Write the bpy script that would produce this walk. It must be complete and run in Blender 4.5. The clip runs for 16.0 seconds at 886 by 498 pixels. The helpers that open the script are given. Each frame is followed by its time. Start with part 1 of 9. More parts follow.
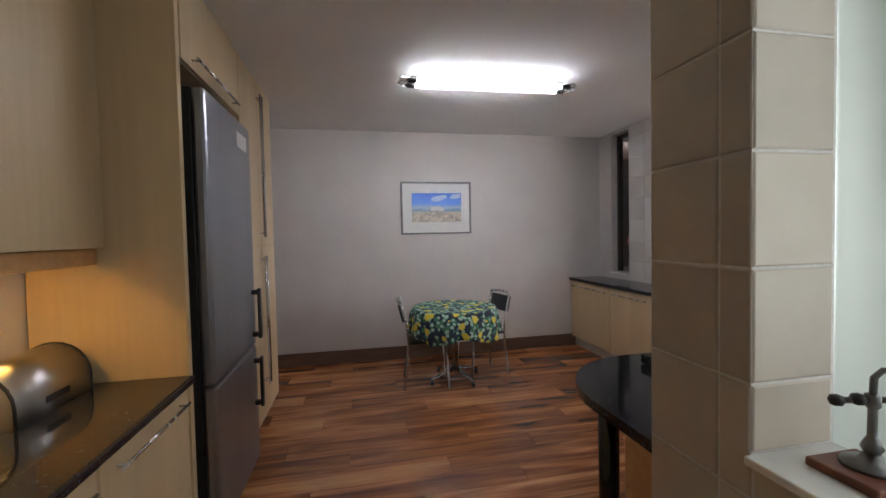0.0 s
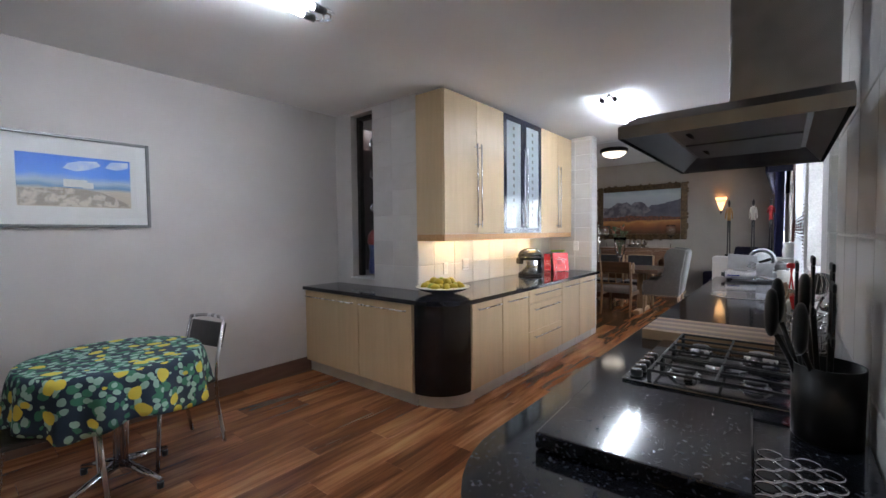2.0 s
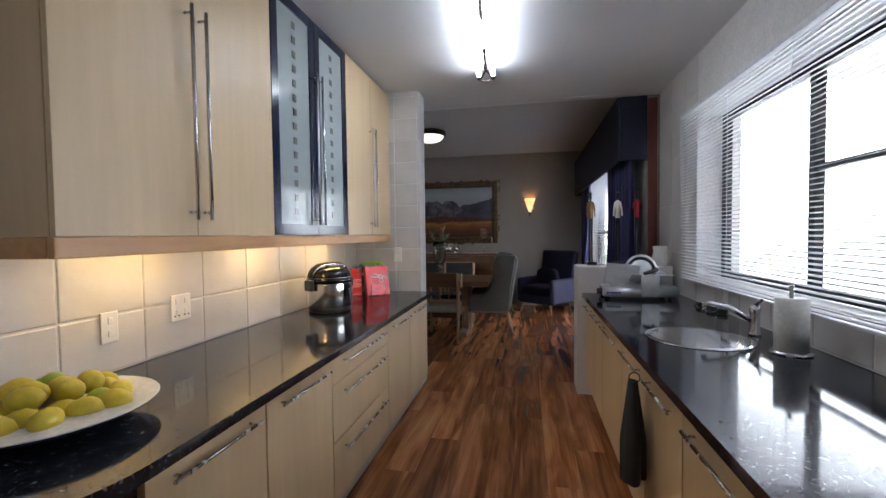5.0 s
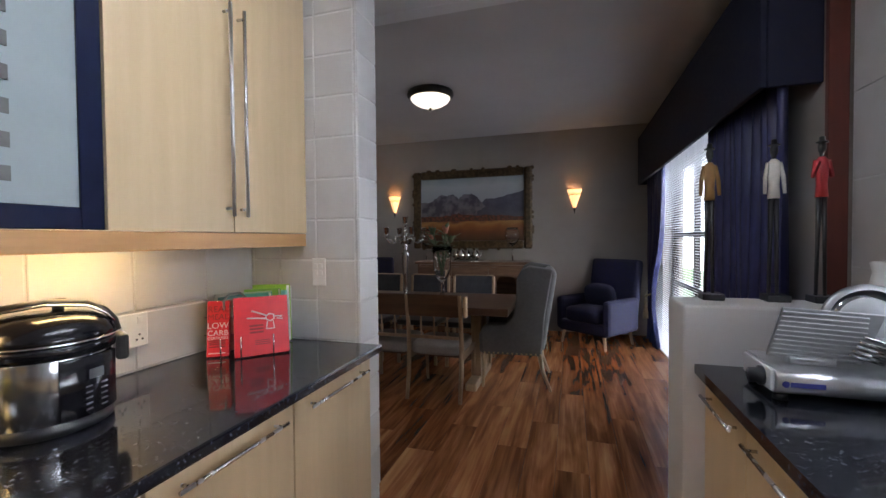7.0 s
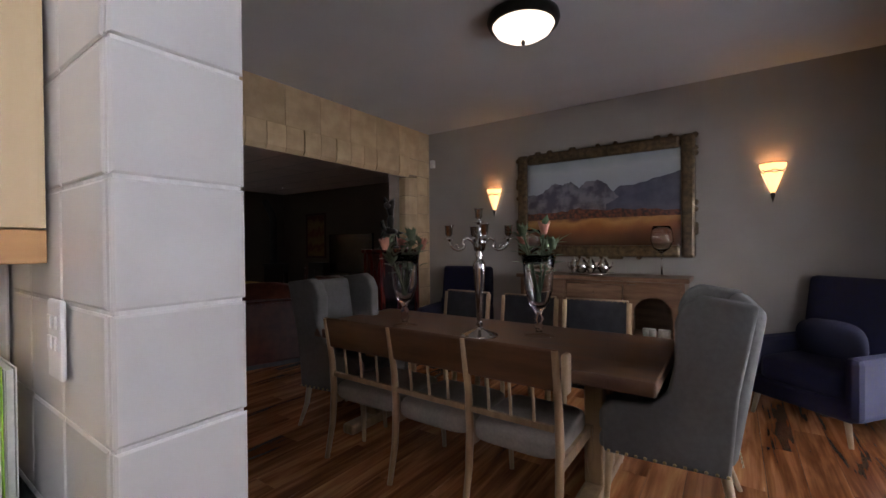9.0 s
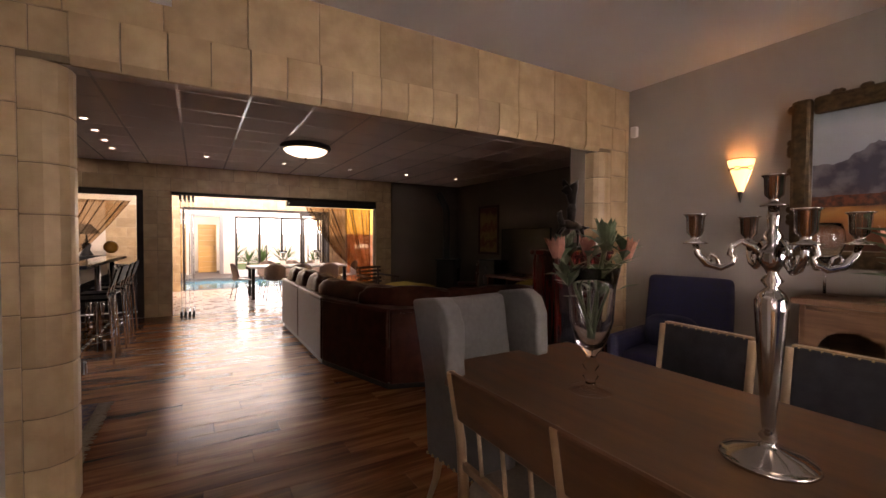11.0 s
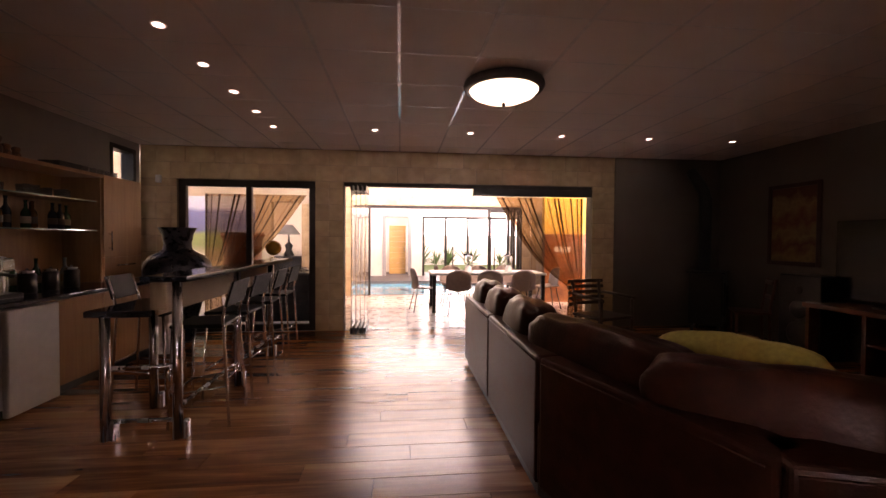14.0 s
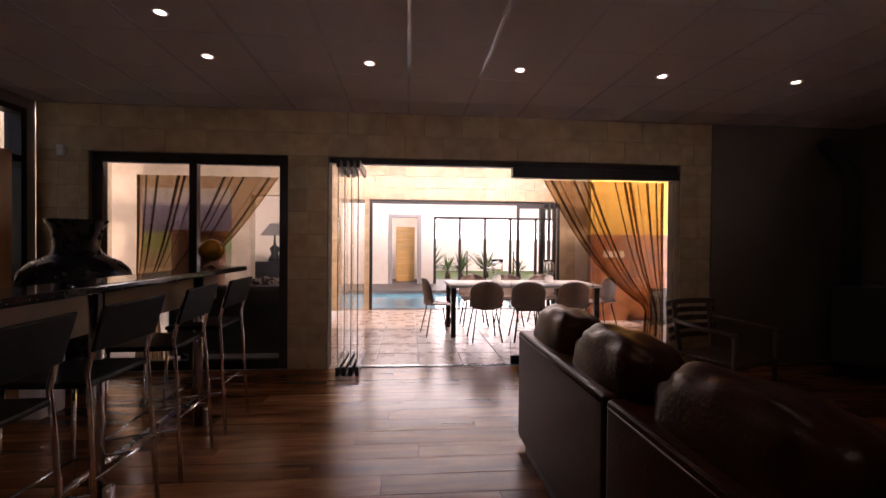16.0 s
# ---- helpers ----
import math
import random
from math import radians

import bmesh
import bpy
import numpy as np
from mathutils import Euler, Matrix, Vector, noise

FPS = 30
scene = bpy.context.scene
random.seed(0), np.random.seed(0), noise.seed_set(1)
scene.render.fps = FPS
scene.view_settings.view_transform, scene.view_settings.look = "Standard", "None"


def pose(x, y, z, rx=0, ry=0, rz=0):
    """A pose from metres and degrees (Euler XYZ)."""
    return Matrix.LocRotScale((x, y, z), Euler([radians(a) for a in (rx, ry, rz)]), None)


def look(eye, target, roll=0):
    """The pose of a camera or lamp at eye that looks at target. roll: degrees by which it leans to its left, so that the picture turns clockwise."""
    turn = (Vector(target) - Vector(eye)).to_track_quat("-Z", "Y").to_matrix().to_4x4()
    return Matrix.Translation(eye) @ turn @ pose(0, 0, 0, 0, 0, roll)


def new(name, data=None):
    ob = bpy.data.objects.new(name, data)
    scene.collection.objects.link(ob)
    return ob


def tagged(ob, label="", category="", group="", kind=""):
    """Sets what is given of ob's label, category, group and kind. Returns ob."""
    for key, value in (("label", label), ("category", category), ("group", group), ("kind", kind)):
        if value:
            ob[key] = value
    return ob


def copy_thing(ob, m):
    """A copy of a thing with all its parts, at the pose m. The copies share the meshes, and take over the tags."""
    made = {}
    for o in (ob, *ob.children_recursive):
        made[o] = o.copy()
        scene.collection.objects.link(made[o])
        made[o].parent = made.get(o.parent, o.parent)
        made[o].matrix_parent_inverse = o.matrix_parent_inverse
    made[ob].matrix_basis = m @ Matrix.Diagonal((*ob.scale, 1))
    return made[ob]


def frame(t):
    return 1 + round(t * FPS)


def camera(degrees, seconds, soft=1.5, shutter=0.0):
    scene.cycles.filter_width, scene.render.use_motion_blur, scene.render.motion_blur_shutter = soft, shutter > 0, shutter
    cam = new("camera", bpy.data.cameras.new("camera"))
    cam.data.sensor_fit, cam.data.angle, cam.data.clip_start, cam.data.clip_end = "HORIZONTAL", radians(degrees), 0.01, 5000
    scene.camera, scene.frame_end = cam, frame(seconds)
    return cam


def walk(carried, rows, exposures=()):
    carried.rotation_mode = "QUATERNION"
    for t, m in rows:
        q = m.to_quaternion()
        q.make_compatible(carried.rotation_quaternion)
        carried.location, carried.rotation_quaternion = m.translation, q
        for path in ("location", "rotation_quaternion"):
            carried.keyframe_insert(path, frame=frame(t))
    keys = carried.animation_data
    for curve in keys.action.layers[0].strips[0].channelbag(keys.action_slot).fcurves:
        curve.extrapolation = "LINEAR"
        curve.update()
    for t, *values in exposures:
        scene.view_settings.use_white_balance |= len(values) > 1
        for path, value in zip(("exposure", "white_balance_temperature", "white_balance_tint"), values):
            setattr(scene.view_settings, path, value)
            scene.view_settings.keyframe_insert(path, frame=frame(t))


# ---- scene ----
cam = camera(93.5, 16.0)
PATH = [
    (0, (0.703, 0.547, 1.496), (1.101, 2.506, 1.427), -1.2),
    (0.5, (0.684, 0.866, 1.479), (1.424, 2.723, 1.401), -1.0),
    (1, (0.767, 1.125, 1.479), (1.801, 2.835, 1.4), -1.0),
    (1.5, (0.84, 1.438, 1.469), (2.156, 2.941, 1.388), -0.9),
    (2, (1.0, 1.715, 1.442), (2.546, 2.98, 1.364), -0.6),
    (2.5, (1.218, 1.954, 1.462), (2.936, 2.975, 1.378), -0.4),
    (3, (1.45, 2.243, 1.445), (3.292, 3.02, 1.369), -0.3),
    (3.5, (1.716, 2.467, 1.435), (3.634, 3.03, 1.362), -0.4),
    (3.7, (1.853, 2.534, 1.432), (3.786, 3.042, 1.359), -0.5),
    (5.8, (3.815, 2.815, 1.405), (5.776, 3.205, 1.338), -0.7),
    (6, (4.034, 2.797, 1.398), (5.992, 3.201, 1.338), -0.4),
    (6.5, (4.485, 2.794, 1.385), (6.431, 3.251, 1.335), -0.4),
    (7, (4.92, 2.78, 1.396), (6.831, 3.369, 1.349), -0.5),
    (7.5, (5.347, 2.818, 1.404), (7.216, 3.528, 1.361), -0.5),
    (8, (5.761, 2.866, 1.391), (7.577, 3.703, 1.353), -0.5),
    (8.5, (6.149, 2.925, 1.396), (7.886, 3.916, 1.366), -0.5),
    (8.7, (6.295, 2.963, 1.393), (7.996, 4.015, 1.367), -0.5),
    (10.8, (7.378, 3.718, 1.438), (8.466, 5.396, 1.394), 0.2),
    (11, (7.444, 3.848, 1.44), (8.459, 5.571, 1.39), 0.3),
    (11.5, (7.594, 4.193, 1.45), (8.426, 6.011, 1.402), 0.3),
    (12, (7.656, 4.588, 1.452), (8.306, 6.479, 1.4), 0.4),
    (12.5, (7.76, 4.997, 1.432), (8.256, 6.934, 1.381), 0.4),
    (13, (7.832, 5.454, 1.424), (8.197, 7.42, 1.378), 0.4),
    (13.5, (7.864, 5.937, 1.423), (8.13, 7.918, 1.377), 0.4),
    (14, (7.899, 6.418, 1.4), (8.103, 8.407, 1.356), 0.4),
    (14.5, (7.884, 6.898, 1.388), (8.059, 8.89, 1.346), 0.4),
    (15, (7.866, 7.382, 1.372), (8.033, 9.374, 1.34), 0.4),
    (15.5, (7.875, 7.871, 1.384), (8.048, 9.863, 1.347), 0.4),
    (16, (7.891, 8.36, 1.344), (8.057, 10.353, 1.323), 0.5),
]
walk(cam, [(t, look(eye, target, roll)) for t, eye, target, roll in PATH],
     exposures=[(0.0, 0.2, 6800, 17), (1.5, 0.3, 6250, 14), (2.5, 0.2, 6200, 13), (3.5, -0.1, 6250, 14), (6.0, -0.5, 6250, 14), (8.0, -0.1, 6200, 16), (8.7, -0.1, 6300, 18), (10.8, 0.6, 8200, 31), (12.0, 0.6, 8400, 38), (13.0, 0.85, 8900, 43), (14.5, 0.6, 8200, 43), (16.0, 0.0, 7600, 39)])


# ---- light ----
world = bpy.data.worlds.new("world")
scene.world = world
world.use_nodes = True
wn = world.node_tree
sky = wn.nodes.new("ShaderNodeTexSky")
sky.sky_type = 'NISHITA'
sky.sun_disc = False
sky.sun_elevation = radians(54.6)
sky.sun_rotation = radians(159.4)
wn.links.new(sky.outputs[0], wn.nodes["Background"].inputs[0])
wn.nodes["Background"].inputs[1].default_value = 0.11


def lamp(name, kind, power, m, color=(1, 1, 1), size=0.1, size_y=None):
    d = bpy.data.lights.new(name, kind)
    d.energy, d.color = power, color
    if kind == 'AREA':
        d.shape, d.size, d.size_y = 'RECTANGLE', size, size_y or size
    elif kind == 'SUN':
        d.angle = size
    else:
        d.shadow_soft_size = size
    ob = new(name, d)
    ob.matrix_world = m
    return ob


lamp("sun", 'SUN', 3.0, look((9 + 3, 19 - 8, 12), (9, 19, 0)), (1.0, 0.95, 0.87), radians(3))
DAY = (0.93, 0.97, 1.0)
lamp("daylight_frosted_window", 'AREA', 9.0, look((1.9, 0.6, 1.65), (0.4, 0.6, 1.4)), DAY, 1.0, 1.1)


# ---- materials ----
def rgb(c):
    return (c[0], c[1], c[2], 1.0)


def mat(name, c1, c2=None, rough=0.5, scale=8.0, bump=0.0, metal=0.0, stretch=(1, 1, 1), detail=4.0,
        spread=0.0, coat=0.0, bscale=None, lo=0.35, hi=0.65, spec=0.5):
    """A surface with two scales of variation and fine relief. stretch: grain direction; spread: change of tone from piece to piece."""
    m = bpy.data.materials.new(name)
    m.use_nodes = True
    nt = m.node_tree
    N, L = nt.nodes, nt.links
    b = N["Principled BSDF"]
    c2 = c2 or tuple(min(1, v * 0.86) for v in c1)
    tc, mp = N.new("ShaderNodeTexCoord"), N.new("ShaderNodeMapping")
    mp.inputs["Scale"].default_value = stretch
    L.new(tc.outputs["Object"], mp.inputs[0])
    vec = mp.outputs[0]
    info = None
    if spread:
        info, add, mul = N.new("ShaderNodeObjectInfo"), N.new("ShaderNodeVectorMath"), N.new("ShaderNodeVectorMath")
        mul.operation = 'MULTIPLY'
        comb = N.new("ShaderNodeCombineXYZ")
        for k in range(3):
            L.new(info.outputs["Random"], comb.inputs[k])
        L.new(comb.outputs[0], mul.inputs[0])
        mul.inputs[1].default_value = (31.0, 17.0, 23.0)
        L.new(vec, add.inputs[0])
        L.new(mul.outputs[0], add.inputs[1])
        vec = add.outputs[0]
    n1, n2 = N.new("ShaderNodeTexNoise"), N.new("ShaderNodeTexNoise")
    for n, s, d in ((n1, scale, detail), (n2, scale * 0.13, 2.0)):
        n.inputs["Scale"].default_value, n.inputs["Detail"].default_value = s, d
        L.new(vec, n.inputs["Vector"])
    ramp = N.new("ShaderNodeValToRGB")
    ramp.color_ramp.elements[0].position, ramp.color_ramp.elements[1].position = lo, hi
    ramp.color_ramp.elements[0].color, ramp.color_ramp.elements[1].color = rgb(c2), rgb(c1)
    L.new(n1.outputs[0], ramp.inputs[0])
    hsv = N.new("ShaderNodeHueSaturation")
    val = N.new("ShaderNodeMapRange")
    val.inputs[1].default_value, val.inputs[2].default_value = 0.3, 0.7
    val.inputs[3].default_value, val.inputs[4].default_value = 0.93, 1.06
    L.new(n2.outputs[0], val.inputs[0])
    out = val.outputs[0]
    if spread:
        v2, v3 = N.new("ShaderNodeMapRange"), N.new("ShaderNodeMath")
        v2.inputs[3].default_value, v2.inputs[4].default_value = 1 - spread, 1 + spread
        L.new(info.outputs["Random"], v2.inputs[0])
        v3.operation = 'MULTIPLY'
        L.new(v2.outputs[0], v3.inputs[0])
        L.new(out, v3.inputs[1])
        out = v3.outputs[0]
    L.new(out, hsv.inputs["Value"])
    L.new(ramp.outputs[0], hsv.inputs["Color"])
    L.new(hsv.outputs[0], b.inputs["Base Color"])
    rr = N.new("ShaderNodeMapRange")
    rr.inputs[3].default_value, rr.inputs[4].default_value = max(0.02, rough * 0.82), min(1, rough * 1.18)
    L.new(n1.outputs[0], rr.inputs[0])
    L.new(rr.outputs[0], b.inputs["Roughness"])
    b.inputs["Metallic"].default_value = metal
    b.inputs["Coat Weight"].default_value = coat
    b.inputs["Coat Roughness"].default_value = 0.12
    b.inputs["Specular IOR Level"].default_value = spec
    if bump:
        n3, bp = N.new("ShaderNodeTexNoise"), N.new("ShaderNodeBump")
        n3.inputs["Scale"].default_value, n3.inputs["Detail"].default_value = bscale or scale * 3, 3.0
        L.new(vec, n3.inputs["Vector"])
        bp.inputs["Strength"].default_value, bp.inputs["Distance"].default_value = bump, 0.01
        L.new(n3.outputs[0], bp.inputs["Height"])
        L.new(bp.outputs[0], b.inputs["Normal"])
    return m


def glow(name, color, strength):
    m = bpy.data.materials.new(name)
    m.use_nodes = True
    b = m.node_tree.nodes["Principled BSDF"]
    b.inputs["Base Color"].default_value = rgb(color)
    b.inputs["Emission Color"].default_value = rgb(color)
    b.inputs["Emission Strength"].default_value = strength
    b.inputs["Roughness"].default_value = 0.3
    return m


def glass(name, color=(1, 1, 1), rough=0.0, ior=1.45):
    m = bpy.data.materials.new(name)
    m.use_nodes = True
    b = m.node_tree.nodes["Principled BSDF"]
    b.inputs["Base Color"].default_value = rgb(color)
    b.inputs["Transmission Weight"].default_value = 1.0
    b.inputs["Roughness"].default_value = rough
    b.inputs["IOR"].default_value = ior
    return m


PLASTER = mat("warm white wall paint", (0.60, 0.57, 0.55), (0.57, 0.54, 0.52), 0.75, 3, 0.06, bscale=180)
# Darker copy of the white ceiling paint, for the dining room's weaker light.
DINCEIL = mat("dimmed white ceiling paint", (0.62, 0.60, 0.59), (0.59, 0.57, 0.56), 0.85, 2, 0.04, bscale=120)
CEIL = mat("white ceiling paint", (0.80, 0.80, 0.80), (0.77, 0.77, 0.77), 0.85, 2, 0.04, bscale=120)
LIVCEIL = mat("dull cream ceiling board", (0.68, 0.60, 0.56), (0.64, 0.565, 0.525), 0.85, 2, 0.04, bscale=120)
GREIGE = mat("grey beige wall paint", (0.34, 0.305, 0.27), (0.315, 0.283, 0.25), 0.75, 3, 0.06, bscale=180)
# Darker base for east, south-east and stove walls; west wall uses GREIGE.
DARKWALL = mat("dark taupe living wall", (0.155, 0.128, 0.104), (0.14, 0.115, 0.093), 0.85, 3, 0.06, bscale=180)
TILE = mat("pale grey ceramic wall tile", (0.60, 0.585, 0.565), (0.56, 0.54, 0.52), 0.32, 5, 0.03, spread=0.03, bscale=30)
GROUT = mat("white grout", (0.72, 0.71, 0.69), None, 0.9, 60, 0.1)
STONE = mat("sandstone cladding tile", (0.50, 0.36, 0.205), (0.40, 0.275, 0.15), 0.38, 7, 0.12, spread=0.09, bscale=40)
STONEGROUT = mat("brown grout", (0.22, 0.16, 0.10), None, 0.9, 60, 0.1)


def plank_mat():
    """Walnut laminate: streaky grain, broad darker figure, knots, and a tone of its own for each plank."""
    m = bpy.data.materials.new("walnut laminate plank")
    m.use_nodes = True
    N, L = m.node_tree.nodes, m.node_tree.links
    b = N["Principled BSDF"]
    tc, info = N.new("ShaderNodeTexCoord"), N.new("ShaderNodeObjectInfo")
    off = N.new("ShaderNodeVectorMath")
    off.operation = 'MULTIPLY_ADD'
    comb = N.new("ShaderNodeCombineXYZ")
    for k in range(3):
        L.new(info.outputs["Random"], comb.inputs[k])
    L.new(comb.outputs[0], off.inputs[0])
    off.inputs[1].default_value = (37.0, 53.0, 19.0)
    L.new(tc.outputs["Object"], off.inputs[2])

    def noise_of(stretch, scale, detail, distortion=0.0):
        mp, n = N.new("ShaderNodeMapping"), N.new("ShaderNodeTexNoise")
        mp.inputs["Scale"].default_value = stretch
        L.new(off.outputs[0], mp.inputs[0])
        L.new(mp.outputs[0], n.inputs["Vector"])
        n.inputs["Scale"].default_value, n.inputs["Detail"].default_value, n.inputs["Distortion"].default_value = scale, detail, distortion
        return n.outputs[0]

    def mathop(op, p, q):
        n = N.new("ShaderNodeMath")
        n.operation = op
        for k, v in enumerate((p, q)):
            if isinstance(v, float):
                n.inputs[k].default_value = v
            else:
                L.new(v, n.inputs[k])
        return n.outputs[0]
    figure_ = noise_of((0.55, 4.2, 1), 2.2, 3.0, 0.7)
    grain = noise_of((0.45, 13.0, 1), 4.0, 4.0, 0.4)
    tone = mathop('ADD', mathop('MULTIPLY', figure_, 0.72), mathop('MULTIPLY', grain, 0.28))
    shift = mathop('MULTIPLY', mathop('SUBTRACT', info.outputs["Random"], 0.5), 0.17)
    tone = mathop('ADD', tone, shift)
    ramp = N.new("ShaderNodeValToRGB")
    stops = ((0.28, (0.085, 0.028, 0.011)), (0.42, (0.175, 0.061, 0.023)), (0.51, (0.265, 0.100, 0.037)), (0.60, (0.37, 0.158, 0.063)), (0.73, (0.49, 0.24, 0.10)))
    for k, (p, c) in enumerate(stops):
        e = ramp.color_ramp.elements[k] if k < 2 else ramp.color_ramp.elements.new(p)
        e.position, e.color = p, rgb(c)
    L.new(tone, ramp.inputs[0])
    mp, vo = N.new("ShaderNodeMapping"), N.new("ShaderNodeTexVoronoi")
    mp.inputs["Scale"].default_value = (1.5, 3.4, 1)
    L.new(off.outputs[0], mp.inputs[0])
    L.new(mp.outputs[0], vo.inputs["Vector"])
    vo.inputs["Scale"].default_value = 0.8
    knot = N.new("ShaderNodeMapRange")
    knot.inputs[1].default_value, knot.inputs[2].default_value = 0.010, 0.045
    knot.inputs[3].default_value, knot.inputs[4].default_value = 0.5, 1.0
    L.new(vo.outputs["Distance"], knot.inputs[0])
    hsv = N.new("ShaderNodeHueSaturation")
    L.new(ramp.outputs[0], hsv.inputs["Color"])
    L.new(knot.outputs[0], hsv.inputs["Value"])
    L.new(hsv.outputs[0], b.inputs["Base Color"])
    rr = N.new("ShaderNodeMapRange")
    rr.inputs[3].default_value, rr.inputs[4].default_value = 0.19, 0.30
    b.inputs["Specular IOR Level"].default_value = 0.55
    L.new(grain, rr.inputs[0])
    L.new(rr.outputs[0], b.inputs["Roughness"])
    return m


PLANK = plank_mat()
PLANKGAP = mat("dark plank joint", (0.04, 0.02, 0.012), None, 0.7, 20)
BASEB = mat("brown skirting", (0.15, 0.085, 0.06), (0.11, 0.06, 0.045), 0.4, 12, 0.03, stretch=(0.3, 0.3, 2))
MAPLE = mat("pale maple veneer", (0.60, 0.45, 0.27), (0.565, 0.42, 0.245), 0.42, 14, 0.01, stretch=(2.2, 2.2, 0.16), spread=0.03)
RAILWOOD = mat("beech light rail", (0.55, 0.31, 0.13), (0.47, 0.25, 0.10), 0.42, 14, 0.02, stretch=(0.2, 2, 2))
GRANITE = mat("polished dark granite", (0.012, 0.013, 0.018), (0.088, 0.098, 0.12), 0.08, 95, 0.0, lo=0.30, hi=0.41, detail=5)
STEEL = mat("brushed stainless steel", (0.60, 0.60, 0.62), (0.50, 0.50, 0.52), 0.27, 20, 0.02, metal=1.0, stretch=(1, 1, 0.05))
PLINTH = mat("satin grey plinth", (0.55, 0.53, 0.50), (0.5, 0.48, 0.46), 0.35, 10, metal=0.3)
CHROME = mat("chrome", (0.72, 0.72, 0.74), (0.66, 0.66, 0.68), 0.09, 8, metal=1.0)
FRIDGEM = mat("grey steel fridge door", (0.30, 0.31, 0.34), (0.26, 0.27, 0.30), 0.34, 30, 0.01, metal=0.9, stretch=(1, 1, 0.04))
BLACKP = mat("black plastic", (0.012, 0.012, 0.013), (0.02, 0.02, 0.021), 0.35, 30, 0.02)
BLACKGLOSS = mat("glossy black lacquer", (0.006, 0.006, 0.008), (0.010, 0.010, 0.012), 0.16, 8, 0.0)
NAVYFRAME = mat("dark blue lacquer", (0.010, 0.014, 0.035), (0.008, 0.011, 0.028), 0.15, 8)
WHITEP = mat("white plastic", (0.78, 0.78, 0.77), (0.74, 0.74, 0.73), 0.35, 20)
WINFRAME = mat("dark bronze aluminium", (0.035, 0.028, 0.024), (0.028, 0.022, 0.02), 0.4, 20, metal=0.4)
GLASS = glass("clear glass")
FROST = glass("frosted glass", (0.80, 0.90, 0.86), 0.5)
TUBE = glow("lit fluorescent tube", (0.84, 0.92, 1.0), 46.0)
BOWL = glow("lit opal glass bowl", (1.0, 0.88, 0.70), 2.1)
SCONCE = glow("lit amber glass", (1.0, 0.58, 0.24), 2.0)
SPOTGLOW = glow("lit downlight lens", (1.0, 0.93, 0.82), 8.0)
WARMSTRIP = glow("lit under-cabinet lamp", (1.0, 0.68, 0.26), 50.0)
WARMDIM = glow("west under-cabinet lamp", (1.0, 0.58, 0.14), 65.0)
BULB = glow("lit warm bulb", (1.0, 0.62, 0.28), 220.0)


# ---- shapes ----
def finish(name, bm, material, parent=None, label="", smooth=False):
    me = bpy.data.meshes.new(name)
    bm.to_mesh(me)
    bm.free()
    for one in (material if isinstance(material, (list, tuple)) else (material,)):
        me.materials.append(one)
    if smooth:
        for p in me.polygons:
            p.use_smooth = True
    ob = new(name, me)
    if parent is not None:
        ob.parent = parent
    if label:
        ob["label"] = label
    return ob


def part(name, bm, material, parent, label="", smooth=False):
    return finish(name, bm, material, parent, label, smooth)


def thing(name, label, category, m=None, group="", kind=""):
    ob = new(name)
    ob.empty_display_size = 0.1
    if m is not None:
        ob.matrix_world = m
    return tagged(ob, label, category, group, kind)


def add_box(bm, lo, hi, bevel=0.0, seg=2, m=None):
    c = [(a + b) / 2 for a, b in zip(lo, hi)]
    d = [max(1e-4, abs(b - a)) for a, b in zip(lo, hi)]
    t = bmesh.new()
    bmesh.ops.create_cube(t, size=1.0, matrix=Matrix.Translation(c) @ Matrix.Diagonal((*d, 1)))
    if bevel:
        bmesh.ops.bevel(t, geom=list(t.edges), offset=min(bevel, min(d) * 0.45), segments=seg, affect='EDGES', profile=0.5)
    join(bm, t, m)


def join(bm, t, m=None):
    """Adds the mesh t to bm, moved by m."""
    if m is not None:
        bmesh.ops.transform(t, matrix=m, verts=t.verts)
    idx = {}
    for v in t.verts:
        idx[v] = bm.verts.new(v.co)
    for f in t.faces:
        try:
            nf = bm.faces.new([idx[v] for v in f.verts])
            nf.smooth, nf.material_index = f.smooth, f.material_index
        except ValueError:
            pass
    t.free()


def box(name, lo, hi, material, parent=None, bevel=0.003, label="", m=None):
    bm = bmesh.new()
    add_box(bm, lo, hi, bevel, 2, m)
    return finish(name, bm, material, parent, label)


def add_tube(bm, pts, r, n=10, caps=True, closed=False):
    """A round bar along the points; r: one radius, or one for each point."""
    pts = [Vector(p) for p in pts]
    k = len(pts)
    rs = r if isinstance(r, (list, tuple)) else [r] * k
    rings = []
    up = None
    for i, p in enumerate(pts):
        a = pts[i - 1] if i or closed else p
        b = pts[(i + 1) % k] if i < k - 1 or closed else p
        d = (b - a).normalized()
        if up is None:
            up = d.orthogonal().normalized()
        up = (up - d * up.dot(d))
        up = up.normalized() if up.length > 1e-6 else d.orthogonal().normalized()
        side = d.cross(up)
        rings.append([bm.verts.new(p + (up * math.cos(2 * math.pi * j / n) + side * math.sin(2 * math.pi * j / n)) * rs[i]) for j in range(n)])
    for i in range(k if closed else k - 1):
        q, w = rings[i], rings[(i + 1) % k]
        for j in range(n):
            bm.faces.new((q[j], q[(j + 1) % n], w[(j + 1) % n], w[j])).smooth = True
    if caps and not closed:
        bm.faces.new(rings[0][::-1])
        bm.faces.new(rings[-1])


def tube(name, pts, r, material, parent=None, n=10, label="", closed=False):
    bm = bmesh.new()
    add_tube(bm, pts, r, n, True, closed)
    return finish(name, bm, material, parent, label)


